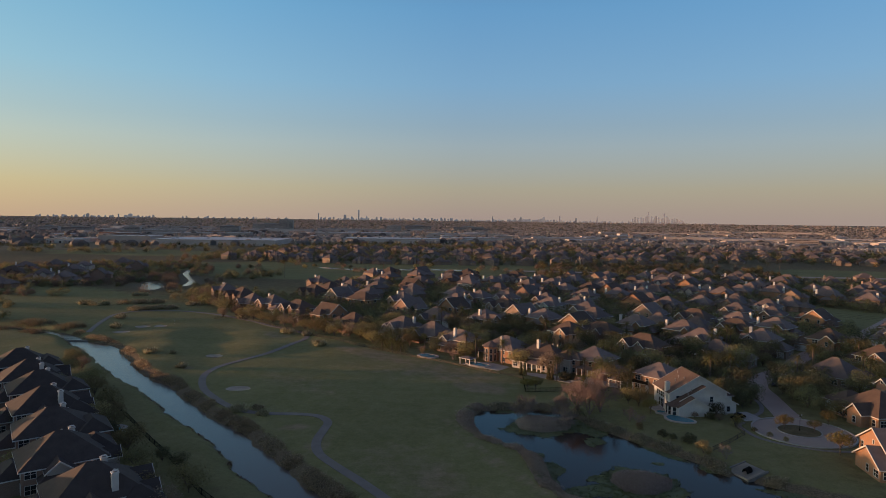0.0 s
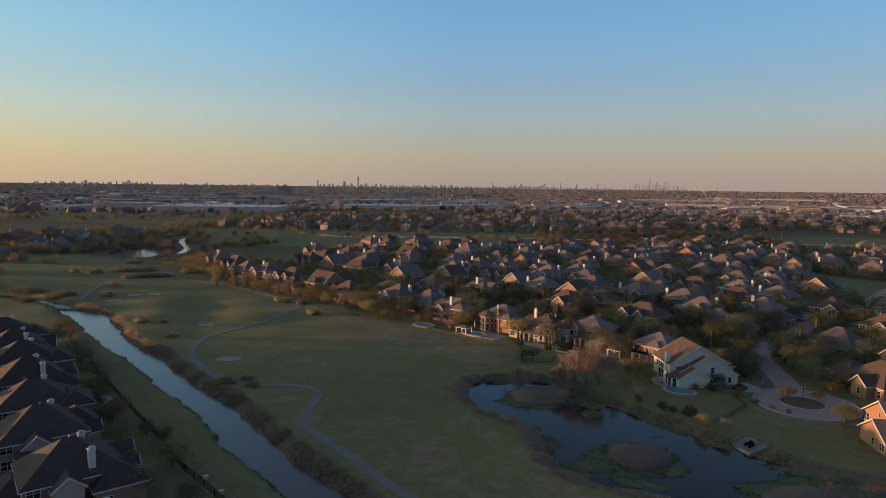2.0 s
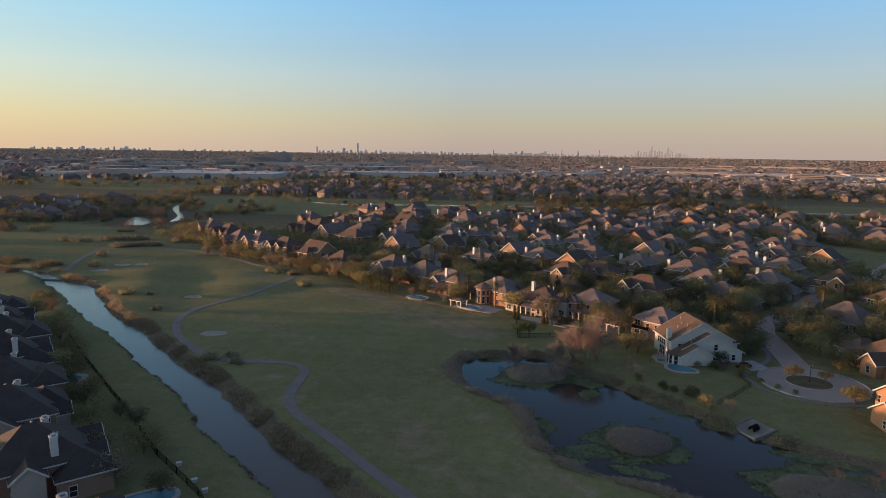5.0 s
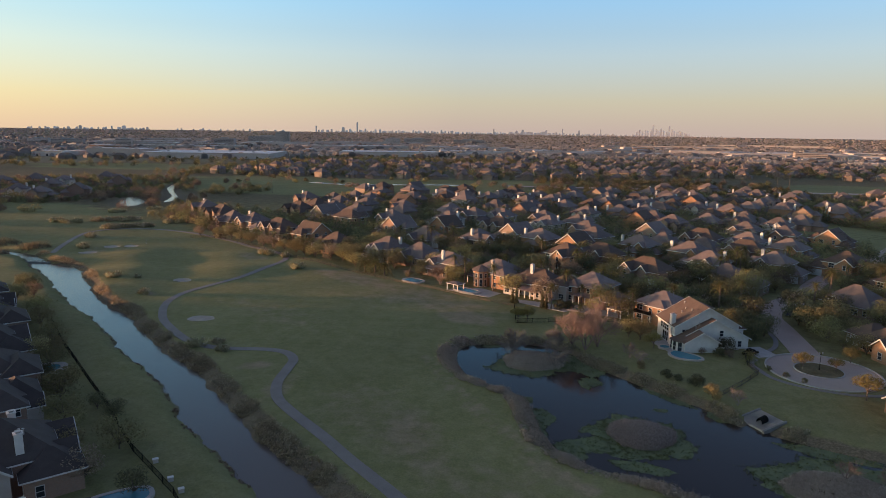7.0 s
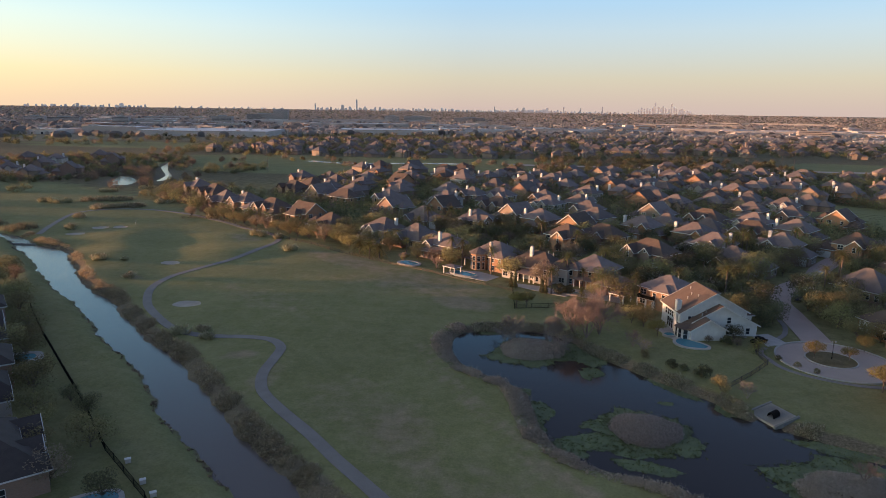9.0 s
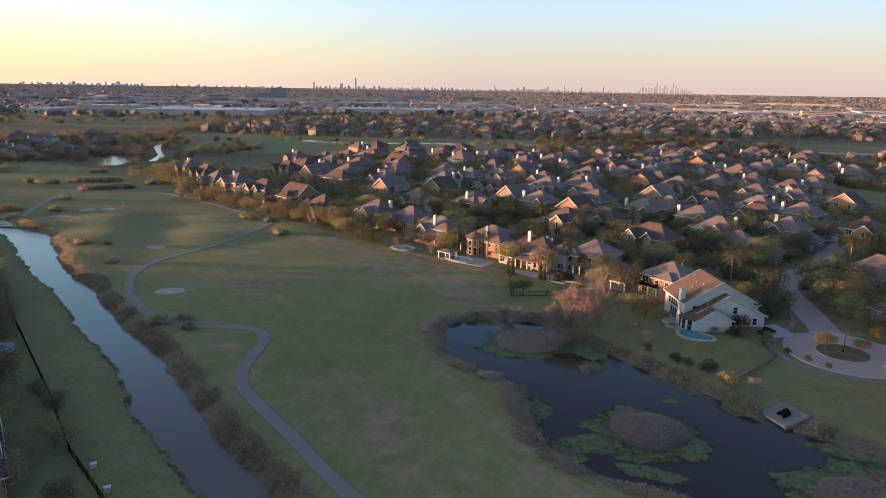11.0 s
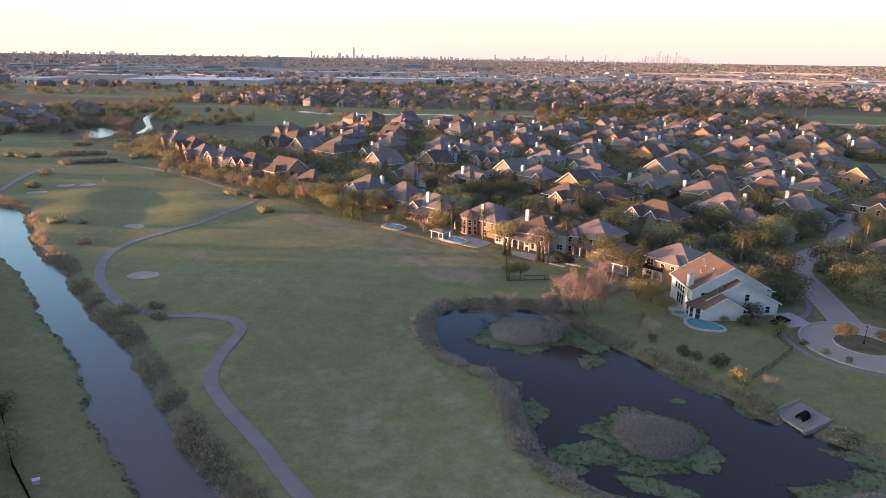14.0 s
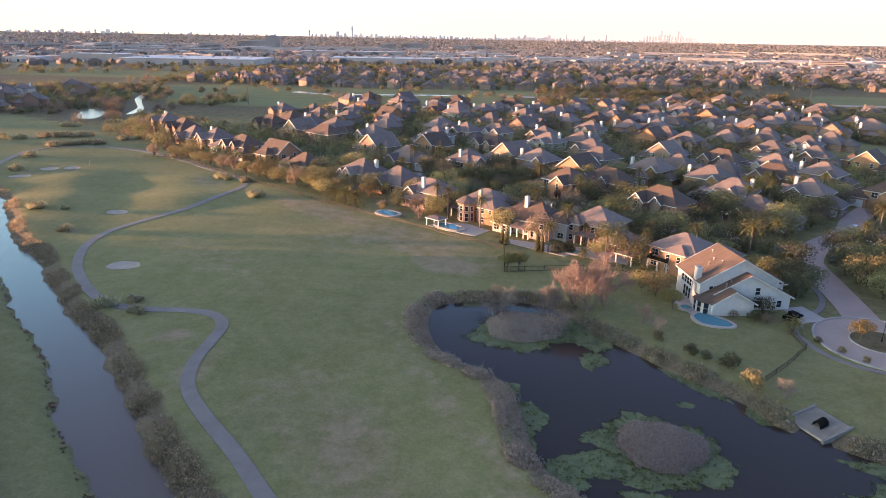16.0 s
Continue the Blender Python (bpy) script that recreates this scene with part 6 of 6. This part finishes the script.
pool([(-3.0, 2.3), (-1.4, 3.3), (0.8, 2.0), (3.3, -0.2), (3.9, -2.0), (2.4, -3.2), (-1.3, -2.9), (-3.0, -1.4), (-3.5, 0.6)], 0.75, pose(34.7, 200.9, 0.32, 0, 0, 0), "kidney-shaped garden pool behind the white house")
part_spa = [(1.3 * math.cos(w * 0.785), 1.3 * math.sin(w * 0.785)) for w in range(8)]
pool(part_spa, 0.5, pose(30.4, 207.0, 0.35, 0, 0, 0), "small raised round spa beside the pool")
pool([(-4, -1.5), (0, -2.2), (4, -1.4), (4, 1.4), (0, 1.0), (-4, 1.8)], 0.8, pose(4.2, 243.0, 0.3, 0, 0, -35), "curved garden pool behind a brick house")
pool([(-4, -1.8), (4, -1.8), (4, 1.8), (-4, 1.8)], 0.9, pose(-33.0, 258.5, 0.3, 0, 0, -31), "small garden pool beside the fence")
pool([(-3.2, -2), (3.2, -2), (3.2, 2), (-3.2, 2)], 1.0, pose(-56, 269.5, 0.3, 0, 0, -31), "round-edged garden pool beside the fence")
pool([(-4.5, -2), (4.5, -2), (4.5, 2), (-4.5, 2)], 0.8, pose(-67.5, 108.5, 0.3, 0, 0, 45), "garden pool beyond the creek")
pool([(-3, -2), (3, -2), (3, 2), (-3, 2)], 1.6, pose(-122, 155.5, 0.3, 0, 0, 45), "garden pool beyond the creek")


def slab(name, outline, z, label, material=None):
    h = max(zat(*p) for p in outline)
    return single(name, Shape().prism(outline, h - 0.5, h + z), material or CONCRETE, label, "paving", "structure")


slab("patio", [(27.5, 212), (31, 203.5), (36.5, 203.6), (34, 210), (31.5, 216), (29, 217)], 0.06, "pale concrete patio beside the white house")
slab("driveway", [(52, 212), (54, 204), (60, 207), (57, 214)], 0.08, "concrete driveway of the white house")
slab("patio", [(-16, 250.5), (-13, 246), (3, 237.5), (6, 241.5), (-4, 248)], 0.05, "pale paved garden terrace")
slab("patio", [(-38, 263.5), (-40, 259), (-24, 251), (-20, 258), (-28, 264)], 0.05, "pale paved garden terrace")
slab("patio", [(-1, 247), (8, 238), (20, 234), (22, 241), (10, 247)], 0.05, "pale paved garden terrace")
slab("driveway", [(26, 272), (32, 281), (38, 277), (30, 268)], 0.05, "concrete driveway beside a brick house")
slab("driveway", [(43.5, 281), (47, 284), (38, 272), (34, 266), (30, 268)], 0.05, "concrete driveway beside a brick house")


# ---- garden shelters ----
def pavilion(x, y, yaw, w, d, label, roof_mat):
    p = thing("pavilion", label, "pavilion", place(x, y, yaw))
    for sx in (-w / 2, w / 2):
        for sy in (-d / 2, d / 2):
            part("post", Shape().box(sx - 0.15, sy - 0.15, -0.3, sx + 0.15, sy + 0.15, 2.6), WHITE, p)
    r, g, t = roof_shape(-w / 2, -d / 2, w / 2, d / 2, 2.6, HIP, 0.22, 0.4, 0.18)
    part("roof", r, roof_mat, p)
    part("trim", t, WHITE, p)


pavilion(-37.5, 259.8, -31, 5.0, 3.6, "white-posted garden pavilion beside a pool", SHINGLE)
pavilion(20.0, 236.5, -35, 4.6, 4.6, "white-posted garden pavilion on a terrace", SHINGLE)


# ---- street lamp, vehicles ----
def street_lamp(x, y, tall, label, double=False):
    l = thing("street_lamp", label, "street lamp", place(x, y, 20))
    part("pole", Shape().tube([(0, 0, 0), (0, 0, 0.7), (0, 0, 0.75), (0, 0, tall)], [0.16, 0.14, 0.07, 0.05], 8), IRON, l)
    for sx in ((-0.45, 0.45) if double else (0.0,)):
        if sx:
            part("arm", Shape().tube([(0, 0, tall - 0.35), (sx, 0, tall - 0.25)], [0.04, 0.04], 6), IRON, l)
        head = part("lantern", Shape().tube([(sx, 0, tall - 0.25), (sx, 0, tall + 0.15), (sx, 0, tall + 0.3)], [0.10, 0.17, 0.04], 8), METAL, l, "grey glass lantern")


street_lamp(66.8, 197.6, 4.6, "twin-headed black street lamp on the planted island", True)
street_lamp(77.5, 232.0, 4.0, "black street lamp with a pale globe by the road")
street_lamp(83, 289, 4.0, "black street lamp with a pale globe by the road")


def vehicle(m, label, truck=False):
    c = thing("car", label, "car", m, "parked cars")
    prof = [(-2.5, 0.4), (2.4, 0.4), (2.5, 0.8), (1.4, 1.0), (0.7, 1.65), (-0.7, 1.7), (-0.9, 1.1), (-2.5, 1.1)] if truck else \
        [(-2.2, 0.35), (2.2, 0.35), (2.25, 0.75), (1.2, 0.95), (0.5, 1.45), (-1.1, 1.45), (-1.9, 0.95), (-2.25, 0.85)]
    k = len(prof)
    v = [(x, sy * (0.92 if z < 1.0 else 0.78), z) for sy in (-1, 1) for x, z in prof]
    part("body", Shape().add(v, [tuple(range(k)), tuple(range(2 * k - 1, k - 1, -1))] + [(i, k + i, k + (i + 1) % k, (i + 1) % k) for i in range(k)]), IRON if truck else CARPAINT, c)
    gl = Shape()
    gl.box(-1.0 if not truck else -0.65, -0.83, 1.0, 0.75, 0.83, 1.36)
    part("glasshouse", gl, GLASS, c, "dark side windows")
    for wx in (-1.45, 1.45):
        for wy in (-0.85, 0.85):
            w = part("wheel", Shape().tube([(wx, wy - 0.12, 0.34), (wx, wy + 0.12, 0.34)], [0.35, 0.35], 12), TYRE, c)
            if truck:
                part("rim", Shape().tube([(wx, wy - 0.13, 0.34), (wx, wy + 0.13, 0.34)], [0.2, 0.2], 8), METAL, w)
    return c


first_car = vehicle(place(52.6, 206.3, 40), "dark pickup truck parked beside the white house", True)
sedan = vehicle(place(10, 299, 150), "parked saloon car on the street")
for x, y, w in [(-8, 291, 150), (40, 297, 60), (96, 288, 55), (84, 263, 20), (-60, 333, 150), (76, 250, 70), (-120, 371, 150)]:
    again(sedan, place(x, y, w))
rng = random.Random(6)
for i in range(16):
    again(sedan, place(150 + (i % 8) * 8.5 + rng.uniform(-0.6, 0.6), 742 + (i // 8) * 16 + rng.uniform(-2, 2), 90))


# ---- estate, distance ----
def wire_pole(x, y, tall, label, arms=2):
    p = thing("utility_pole", label, "utility pole", place(x, y, -60))
    part("pole", Shape().tube([(0, 0, -0.5), (0, 0, tall)], [0.2, 0.12], 8), BARK, p)
    for k in range(arms):
        part("arm", Shape().box(-1.6, -0.08, tall - 1.0 - 2.2 * k, 1.6, 0.08, tall - 0.85 - 2.2 * k), BARK, p)


for x, y, h in [(244, 829, 22), (236, 764, 22), (329, 984, 22), (262, 900, 22), (-262, 581, 14), (-180, 640, 14), (-95, 690, 14), (60, 420, 11), (128, 395, 11), (-1238, 1550, 38), (-1030, 1460, 38), (-1300, 1900, 38), (-840, 1400, 34),
                (498, 1755, 30), (-200, 790, 14), (0, 730, 14)]:
    wire_pole(x, y, h, "grey utility pole with cross arms")
tower = thing("radio_mast", "slim lattice radio mast beyond the estates", "mast", place(-262, 1790, 0))
part("mast", Shape().tube([(0, 0, 0), (0, 0, 52)], [0.8, 0.4], 6), METAL, tower)
part("platform", Shape().box(-2, -2, 49, 2, 2, 53), METAL, tower)
wires = thing("power_line", "thin dark wires sagging between poles", "wires")
for k in range(3):
    for (a, b) in (((-150, 470), (60, 420)), ((60, 420), (128, 395)), ((128, 395), (260, 345))):
        pts = [(a[0] + (b[0] - a[0]) * t / 8, a[1] + (b[1] - a[1]) * t / 8 + k * 0.5, 10.2 - 0.9 * k - 1.2 * math.sin(math.pi * t / 8)) for t in range(9)]
        part("wire", Shape().tube(pts, [0.035] * 9, 4), IRON, wires)


def warehouse(x, y, w, d, h, yaw, label, walls=FARWALL, bays=12, roof=FLATROOF):
    b = thing("warehouse", label, "warehouse", place(x, y, yaw), "warehouses")
    part("wall", Shape().box(-w / 2, -d / 2, -1, w / 2, d / 2, h), walls, b)
    part("roof", Shape().box(-w / 2 + 0.5, -d / 2 + 0.5, h, w / 2 - 0.5, d / 2 - 0.5, h + 0.3), roof, b)
    part("parapet", Shape().box(-w / 2 - 0.2, -d / 2 - 0.2, h - 0.6, w / 2 + 0.2, -d / 2 + 0.3, h + 0.9), STUCCO, b)
    door = Shape().box(-2.0, -0.15, 0.2, 2.0, 0.1, 4.2).mesh("dock_door", GLASS)
    for i in range(bays):
        part("dock_door", door, None, b, "", Matrix.Translation((-w / 2 + (i + 0.5) * w / bays, -d / 2, 0)))
    for i in range(4):
        part("roof_unit", Shape().box(-2.5, -1.5, h + 0.3, 2.5, 1.5, h + 2.2), METAL, b, "", Matrix.Translation((-w / 2 + (i + 0.6) * w / 4.4, d * 0.1 * (i % 3 - 1), 0)))


for x, y, w, d, h, yaw in [(-700, 1255, 250, 170, 10, 12), (-395, 1480, 220, 110, 10, 14), (-230, 1660, 160, 70, 9, 14), (-620, 1960, 300, 90, 10, 14), (-900, 1230, 110, 60, 14, 8), (-985, 1150, 60, 50, 9, 5),
                           (15, 1780, 190, 60, 10, 8), (-120, 1900, 150, 50, 9, 10), (-1300, 1880, 200, 60, 10, 20), (-1080, 1700, 240, 60, 8, 15), (-1000, 2200, 220, 60, 12, 14), (-300, 2080, 260, 60, 9, 10),
                           (520, 1880, 220, 60, 11, -6), (640, 1980, 200, 60, 11, -6), (820, 1900, 260, 50, 9, -10), (380, 1990, 160, 50, 12, -4), (950, 2150, 240, 60, 10, -10), (-1500, 2150, 260, 70, 9, 22),
                           (-800, 2450, 300, 60, 12, 15), (-1700, 2500, 300, 70, 9, 22), (480, 2800, 400, 40, 9, -5), (900, 3100, 500, 40, 9, -10)]:
    warehouse(x, y, w, d, h, yaw, "long flat-roofed pale warehouse on the plain", bays=max(3, int(w / 40)))


rng = random.Random(31)
for i in range(64):
    x, y = rng.uniform(-1900, 1100), rng.uniform(1420, 2700)
    if -150 < x < 420 and y < 1700:
        continue
    w, d, h = rng.uniform(25, 80), rng.uniform(20, 40), rng.uniform(6, 11)
    b = thing("shop_block", "low pale commercial block on the plain", "building", place(x, y, rng.uniform(0, 25)), "commercial blocks")
    part("wall", Shape().box(-w / 2, -d / 2, -1, w / 2, d / 2, h), rng.choice((FARWALL, STUCCO, BRICK)), b)
    part("roof", Shape().box(-w / 2 + 0.4, -d / 2 + 0.4, h, w / 2 - 0.4, d / 2 - 0.4, h + 0.3), FLATROOF, b)
    part("shopfront", Shape().box(-w / 2 + 1, -d / 2 - 0.1, 0.4, w / 2 - 1, -d / 2 + 0.1, 3.2), GLASS, b)


def office(x, y, w, d, floors, yaw, label, walls):
    b = thing("office_building", label, "office building", place(x, y, yaw), "offices")
    part("wall", Shape().box(-w / 2, -d / 2, -1, w / 2, d / 2, floors * 4.0 + 1), walls, b)
    for k in range(floors):
        band = Shape().box(-w / 2 + 1, -d / 2 - 0.12, k * 4 + 1.9, w / 2 - 1, -d / 2 + 0.1, k * 4 + 2.9).box(-w / 2 - 0.12, -d / 2 + 1, k * 4 + 1.9, -w / 2 + 0.1, d / 2 - 1, k * 4 + 2.9)
        part("window_band", band, GLASS, b, "dark ribbon window")
    part("roof_unit", Shape().box(-w * 0.2, -d * 0.25, floors * 4 + 1, w * 0.2, d * 0.25, floors * 4 + 4), METAL, b)


for x, y, w, d, f, yaw in [(-1085, 1985, 62, 40, 6, 20), (-1240, 2620, 150, 50, 6, 18), (-1180, 2640, 60, 40, 11, 18), (-1335, 1830, 46, 30, 5, 25), (-700, 2650, 60, 40, 6, 15), (-650, 2900, 120, 40, 5, 12), (590, 1750, 70, 30, 4, -8),
                           (-430, 3000, 140, 40, 4, 8), (-1700, 1900, 60, 40, 4, 30), (-1550, 1850, 90, 30, 4, 28)]:
    office(x, y, w, d, f, yaw, "pale mid-rise office block beyond the trees", FARWALL)

# tree belt in front of the warehouses
rng = random.Random(77)
wood = {}
for i in range(620):
    a, r = radians(rng.uniform(-50, 30)), rng.uniform(1080, 1450)
    x, y = r * math.sin(a), 30 + r * math.cos(a)
    if (-1100 < x < -480 and 1060 < y < 1400 and not (-860 < x < -480 and y < 1160)) or (-520 < x < -250 and 1400 < y < 1560):
        continue
    wood.setdefault(rng.choice((0, 1, 1, 0, 1, 2, 3)), []).append((x, y, 0.0, rng.uniform(0.9, 1.5), rng.uniform(0, 6.28)))
massed(wood, "tree_belt", "belt of mixed trees before the warehouses", 130, 0.82, 110)
ribbon("far_stream", STREAM_LINE, 13, 0.12, CREEK, "pale strip of water on the far fairway", "water")
flag = thing("golf_flag", "thin golf flag on the green", "flag", place(-206, 316, 20))
part("pin", Shape().tube([(0, 0, 0), (0, 0, 2.3)], [0.03, 0.02], 5), WHITE, flag)
part("cloth", Shape().box(0.0, -0.012, 1.85, 0.5, 0.012, 2.25), SAND, flag)
for x, y in ((-68.4, 121.3), (-58.8, 114.0), (-62.4, 116.6)):
    u = thing("utility_box", "small pale utility box on the creek bank", "utility box", place(x, y, 40))
    part("box", Shape().box(-0.45, -0.3, -0.1, 0.45, 0.3, 0.7), STUCCO, u)
    part("lid", Shape().box(-0.5, -0.35, 0.7, 0.5, 0.35, 0.78), WHITE, u)

# skyline on the horizon
rng = random.Random(9)


def skyline(az, tall, wide, label="high-rise tower on the horizon, facade pale and glossy for haze"):
    r = 4780
    x, y = r * math.sin(radians(az)), 30 + r * math.cos(radians(az))
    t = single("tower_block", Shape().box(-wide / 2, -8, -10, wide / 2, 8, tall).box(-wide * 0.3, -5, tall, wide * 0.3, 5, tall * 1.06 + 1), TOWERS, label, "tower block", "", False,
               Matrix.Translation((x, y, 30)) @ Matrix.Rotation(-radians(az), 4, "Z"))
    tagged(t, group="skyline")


def cluster(az0, az1, count, lo, hi, wide):
    for k in range(count):
        u = (k + rng.random()) / count
        skyline(az0 + (az1 - az0) * u, 12 + 4.2 * rng.uniform(lo, hi) * (0.5 + 0.5 * rng.random()), rng.uniform(0.6, 1.5) * wide)


# low clusters, then single towers (azimuth, height over the horizon, width), then the far downtown
for band in ((-43, -34.5, 26, 1.5, 4.0, 13), (-33, -24, 16, 1.0, 2.6, 12), (-21.5, -16, 22, 1.5, 4.6, 11), (-16, -9, 34, 1.5, 4.4, 11), (-9, -5, 20, 1.0, 3.4, 10), (-4.8, -0.6, 34, 2.0, 5.4, 10),
             (-0.6, 4.5, 24, 1.0, 3.4, 9), (4.5, 12.5, 26, 0.8, 2.2, 9)):
    cluster(*band)
for az, px, wide in [(-21.5, 9, 9), (-19.2, 7, 20), (-18.0, 15.5, 11), (-17.3, 5, 12), (-6.1, 7.5, 8), (-3.6, 6.5, 17), (-1.6, 7, 18), (-0.2, 9, 8), (1.2, 7, 12), (3.0, 9, 8), (-36.5, 4.5, 26), (-39.5, 4, 20)]:
    skyline(az, 12 + 4.2 * px, wide)
for k, px in enumerate((6, 9, 7.5, 8.5, 7, 10, 16.5, 10, 8, 11.5, 8.5, 7, 15.5, 10.5, 8, 6.5, 8, 6, 4.5, 4)):
    skyline(6.0 + 0.21 * k + rng.uniform(-0.05, 0.05), 12 + 4.2 * px, rng.uniform(9, 15))


# far woods and roofs, in colours paled for haze
def far_field():
    rg = np.random.default_rng(5)
    n = 29000
    az = np.radians(rg.uniform(-56, 36, n))
    r = 1420 * np.exp(rg.uniform(0, 1, n) * math.log(4700 / 1420))
    x, y = r * np.sin(az), 30 + r * np.cos(az)
    keep = ~((np.abs(x + 640) < 220) & (np.abs(y - 1240) < 60)) & ~((x < -550) & (y < 1330) & (y > 1050) & (x > -1250) & (rg.uniform(0, 1, n) < 0.85))
    keep &= ~((x < -150) & (y > 1300) & (y < 2100) & (rg.uniform(0, 1, n) < 0.55))
    x, y, r = x[keep], y[keep], r[keep]
    n = len(x)
    z = height(x, y)
    w = rg.uniform(2.2, 4.6, n) * (0.7 + r / 3600)
    h = rg.uniform(4.5, 8.5, n)
    ring_n = 5
    v = np.zeros((n, 2 * ring_n + 1, 3))
    for k in range(ring_n):
        a = 2 * math.pi * k / ring_n + rg.uniform(0, 1, n)
        for lvl, (fr, fh) in enumerate(((1.0, 0.25), (0.75, 0.72))):
            q = w * fr * rg.uniform(0.7, 1.25, n)
            v[:, lvl * ring_n + k] = np.stack([x + q * np.cos(a), y + q * np.sin(a), z + h * fh * rg.uniform(0.8, 1.2, n)], 1)
    v[:, -1] = np.stack([x, y, z + h], 1)
    base = np.arange(n)[:, None] * (2 * ring_n + 1)
    tri = []
    for k in range(ring_n):
        j = (k + 1) % ring_n
        tri += [(k, j, ring_n + j), (k, ring_n + j, ring_n + k), (ring_n + k, ring_n + j, 2 * ring_n)]
    f = (base[:, :, None] + np.array(tri)[None]).reshape(-1, 3)
    me = bpy.data.meshes.new("far_woods")
    me.from_pydata(v.reshape(-1, 3).tolist(), [], f.tolist())
    me.materials.append(HAZED_WOODS)
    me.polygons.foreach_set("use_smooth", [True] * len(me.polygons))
    tagged(new("far_woods", me), "brown and green winter treetops, paled as by haze, to the horizon", "woods", "", "stuff")
    # far low buildings
    s = Shape()
    rg3 = random.Random(15)
    for i in range(300):
        a, q = radians(rg3.uniform(-52, 26)), 1500 * math.exp(rg3.random() ** 1.3 * math.log(2.3))
        px, py = q * math.sin(a), 30 + q * math.cos(a)
        m = Matrix.Translation((px, py, zat(px, py))) @ Matrix.Rotation(rg3.uniform(-0.2, 0.4), 4, "Z")
        w, d, e = rg3.uniform(8, 26), rg3.uniform(6, 14), rg3.uniform(5.0, 8.0)
        s.box(-w, -d, -1, w, d, e, m)
        s.box(-w * 0.3, -d * 0.3, e, w * 0.1, d * 0.2, e + 1.6, m)
    single("far_buildings", s, FARWALL, "low pale buildings scattered over the far plain", "buildings", "stuff")
    # far roofs, haze put into their pale colour
    s = Shape()
    rg2 = random.Random(12)
    for i in range(800):
        a = radians(rg2.uniform(-56, 36))
        q = 1300 * math.exp(rg2.random() * math.log(3600 / 1300))
        px, py = q * math.sin(a), 30 + q * math.cos(a)
        pz = zat(px, py) if q > 2600 else 0
        m = Matrix.Translation((px, py, pz)) @ Matrix.Rotation(rg2.uniform(0, 3), 4, "Z")
        w, d, e = rg2.uniform(7, 11), rg2.uniform(5, 7), rg2.uniform(5, 8)
        p = [m @ Vector(c) for c in ((-w, -d, 0), (w, -d, 0), (w, d, 0), (-w, d, 0), (-w, -d, e), (w, -d, e), (w, d, e), (-w, d, e), (-w * 0.5, 0, e + 4), (w * 0.5, 0, e + 4))]
        s.add(p, [(0, 1, 5, 4), (1, 2, 6, 5), (2, 3, 7, 6), (3, 0, 4, 7), (4, 5, 9, 8), (6, 7, 8, 9), (5, 6, 9), (7, 4, 8)])
    single("far_roofs", s, HAZED_ROOF, "small house roofs, paled as by haze, scattered among far trees", "houses", "stuff")


far_field()
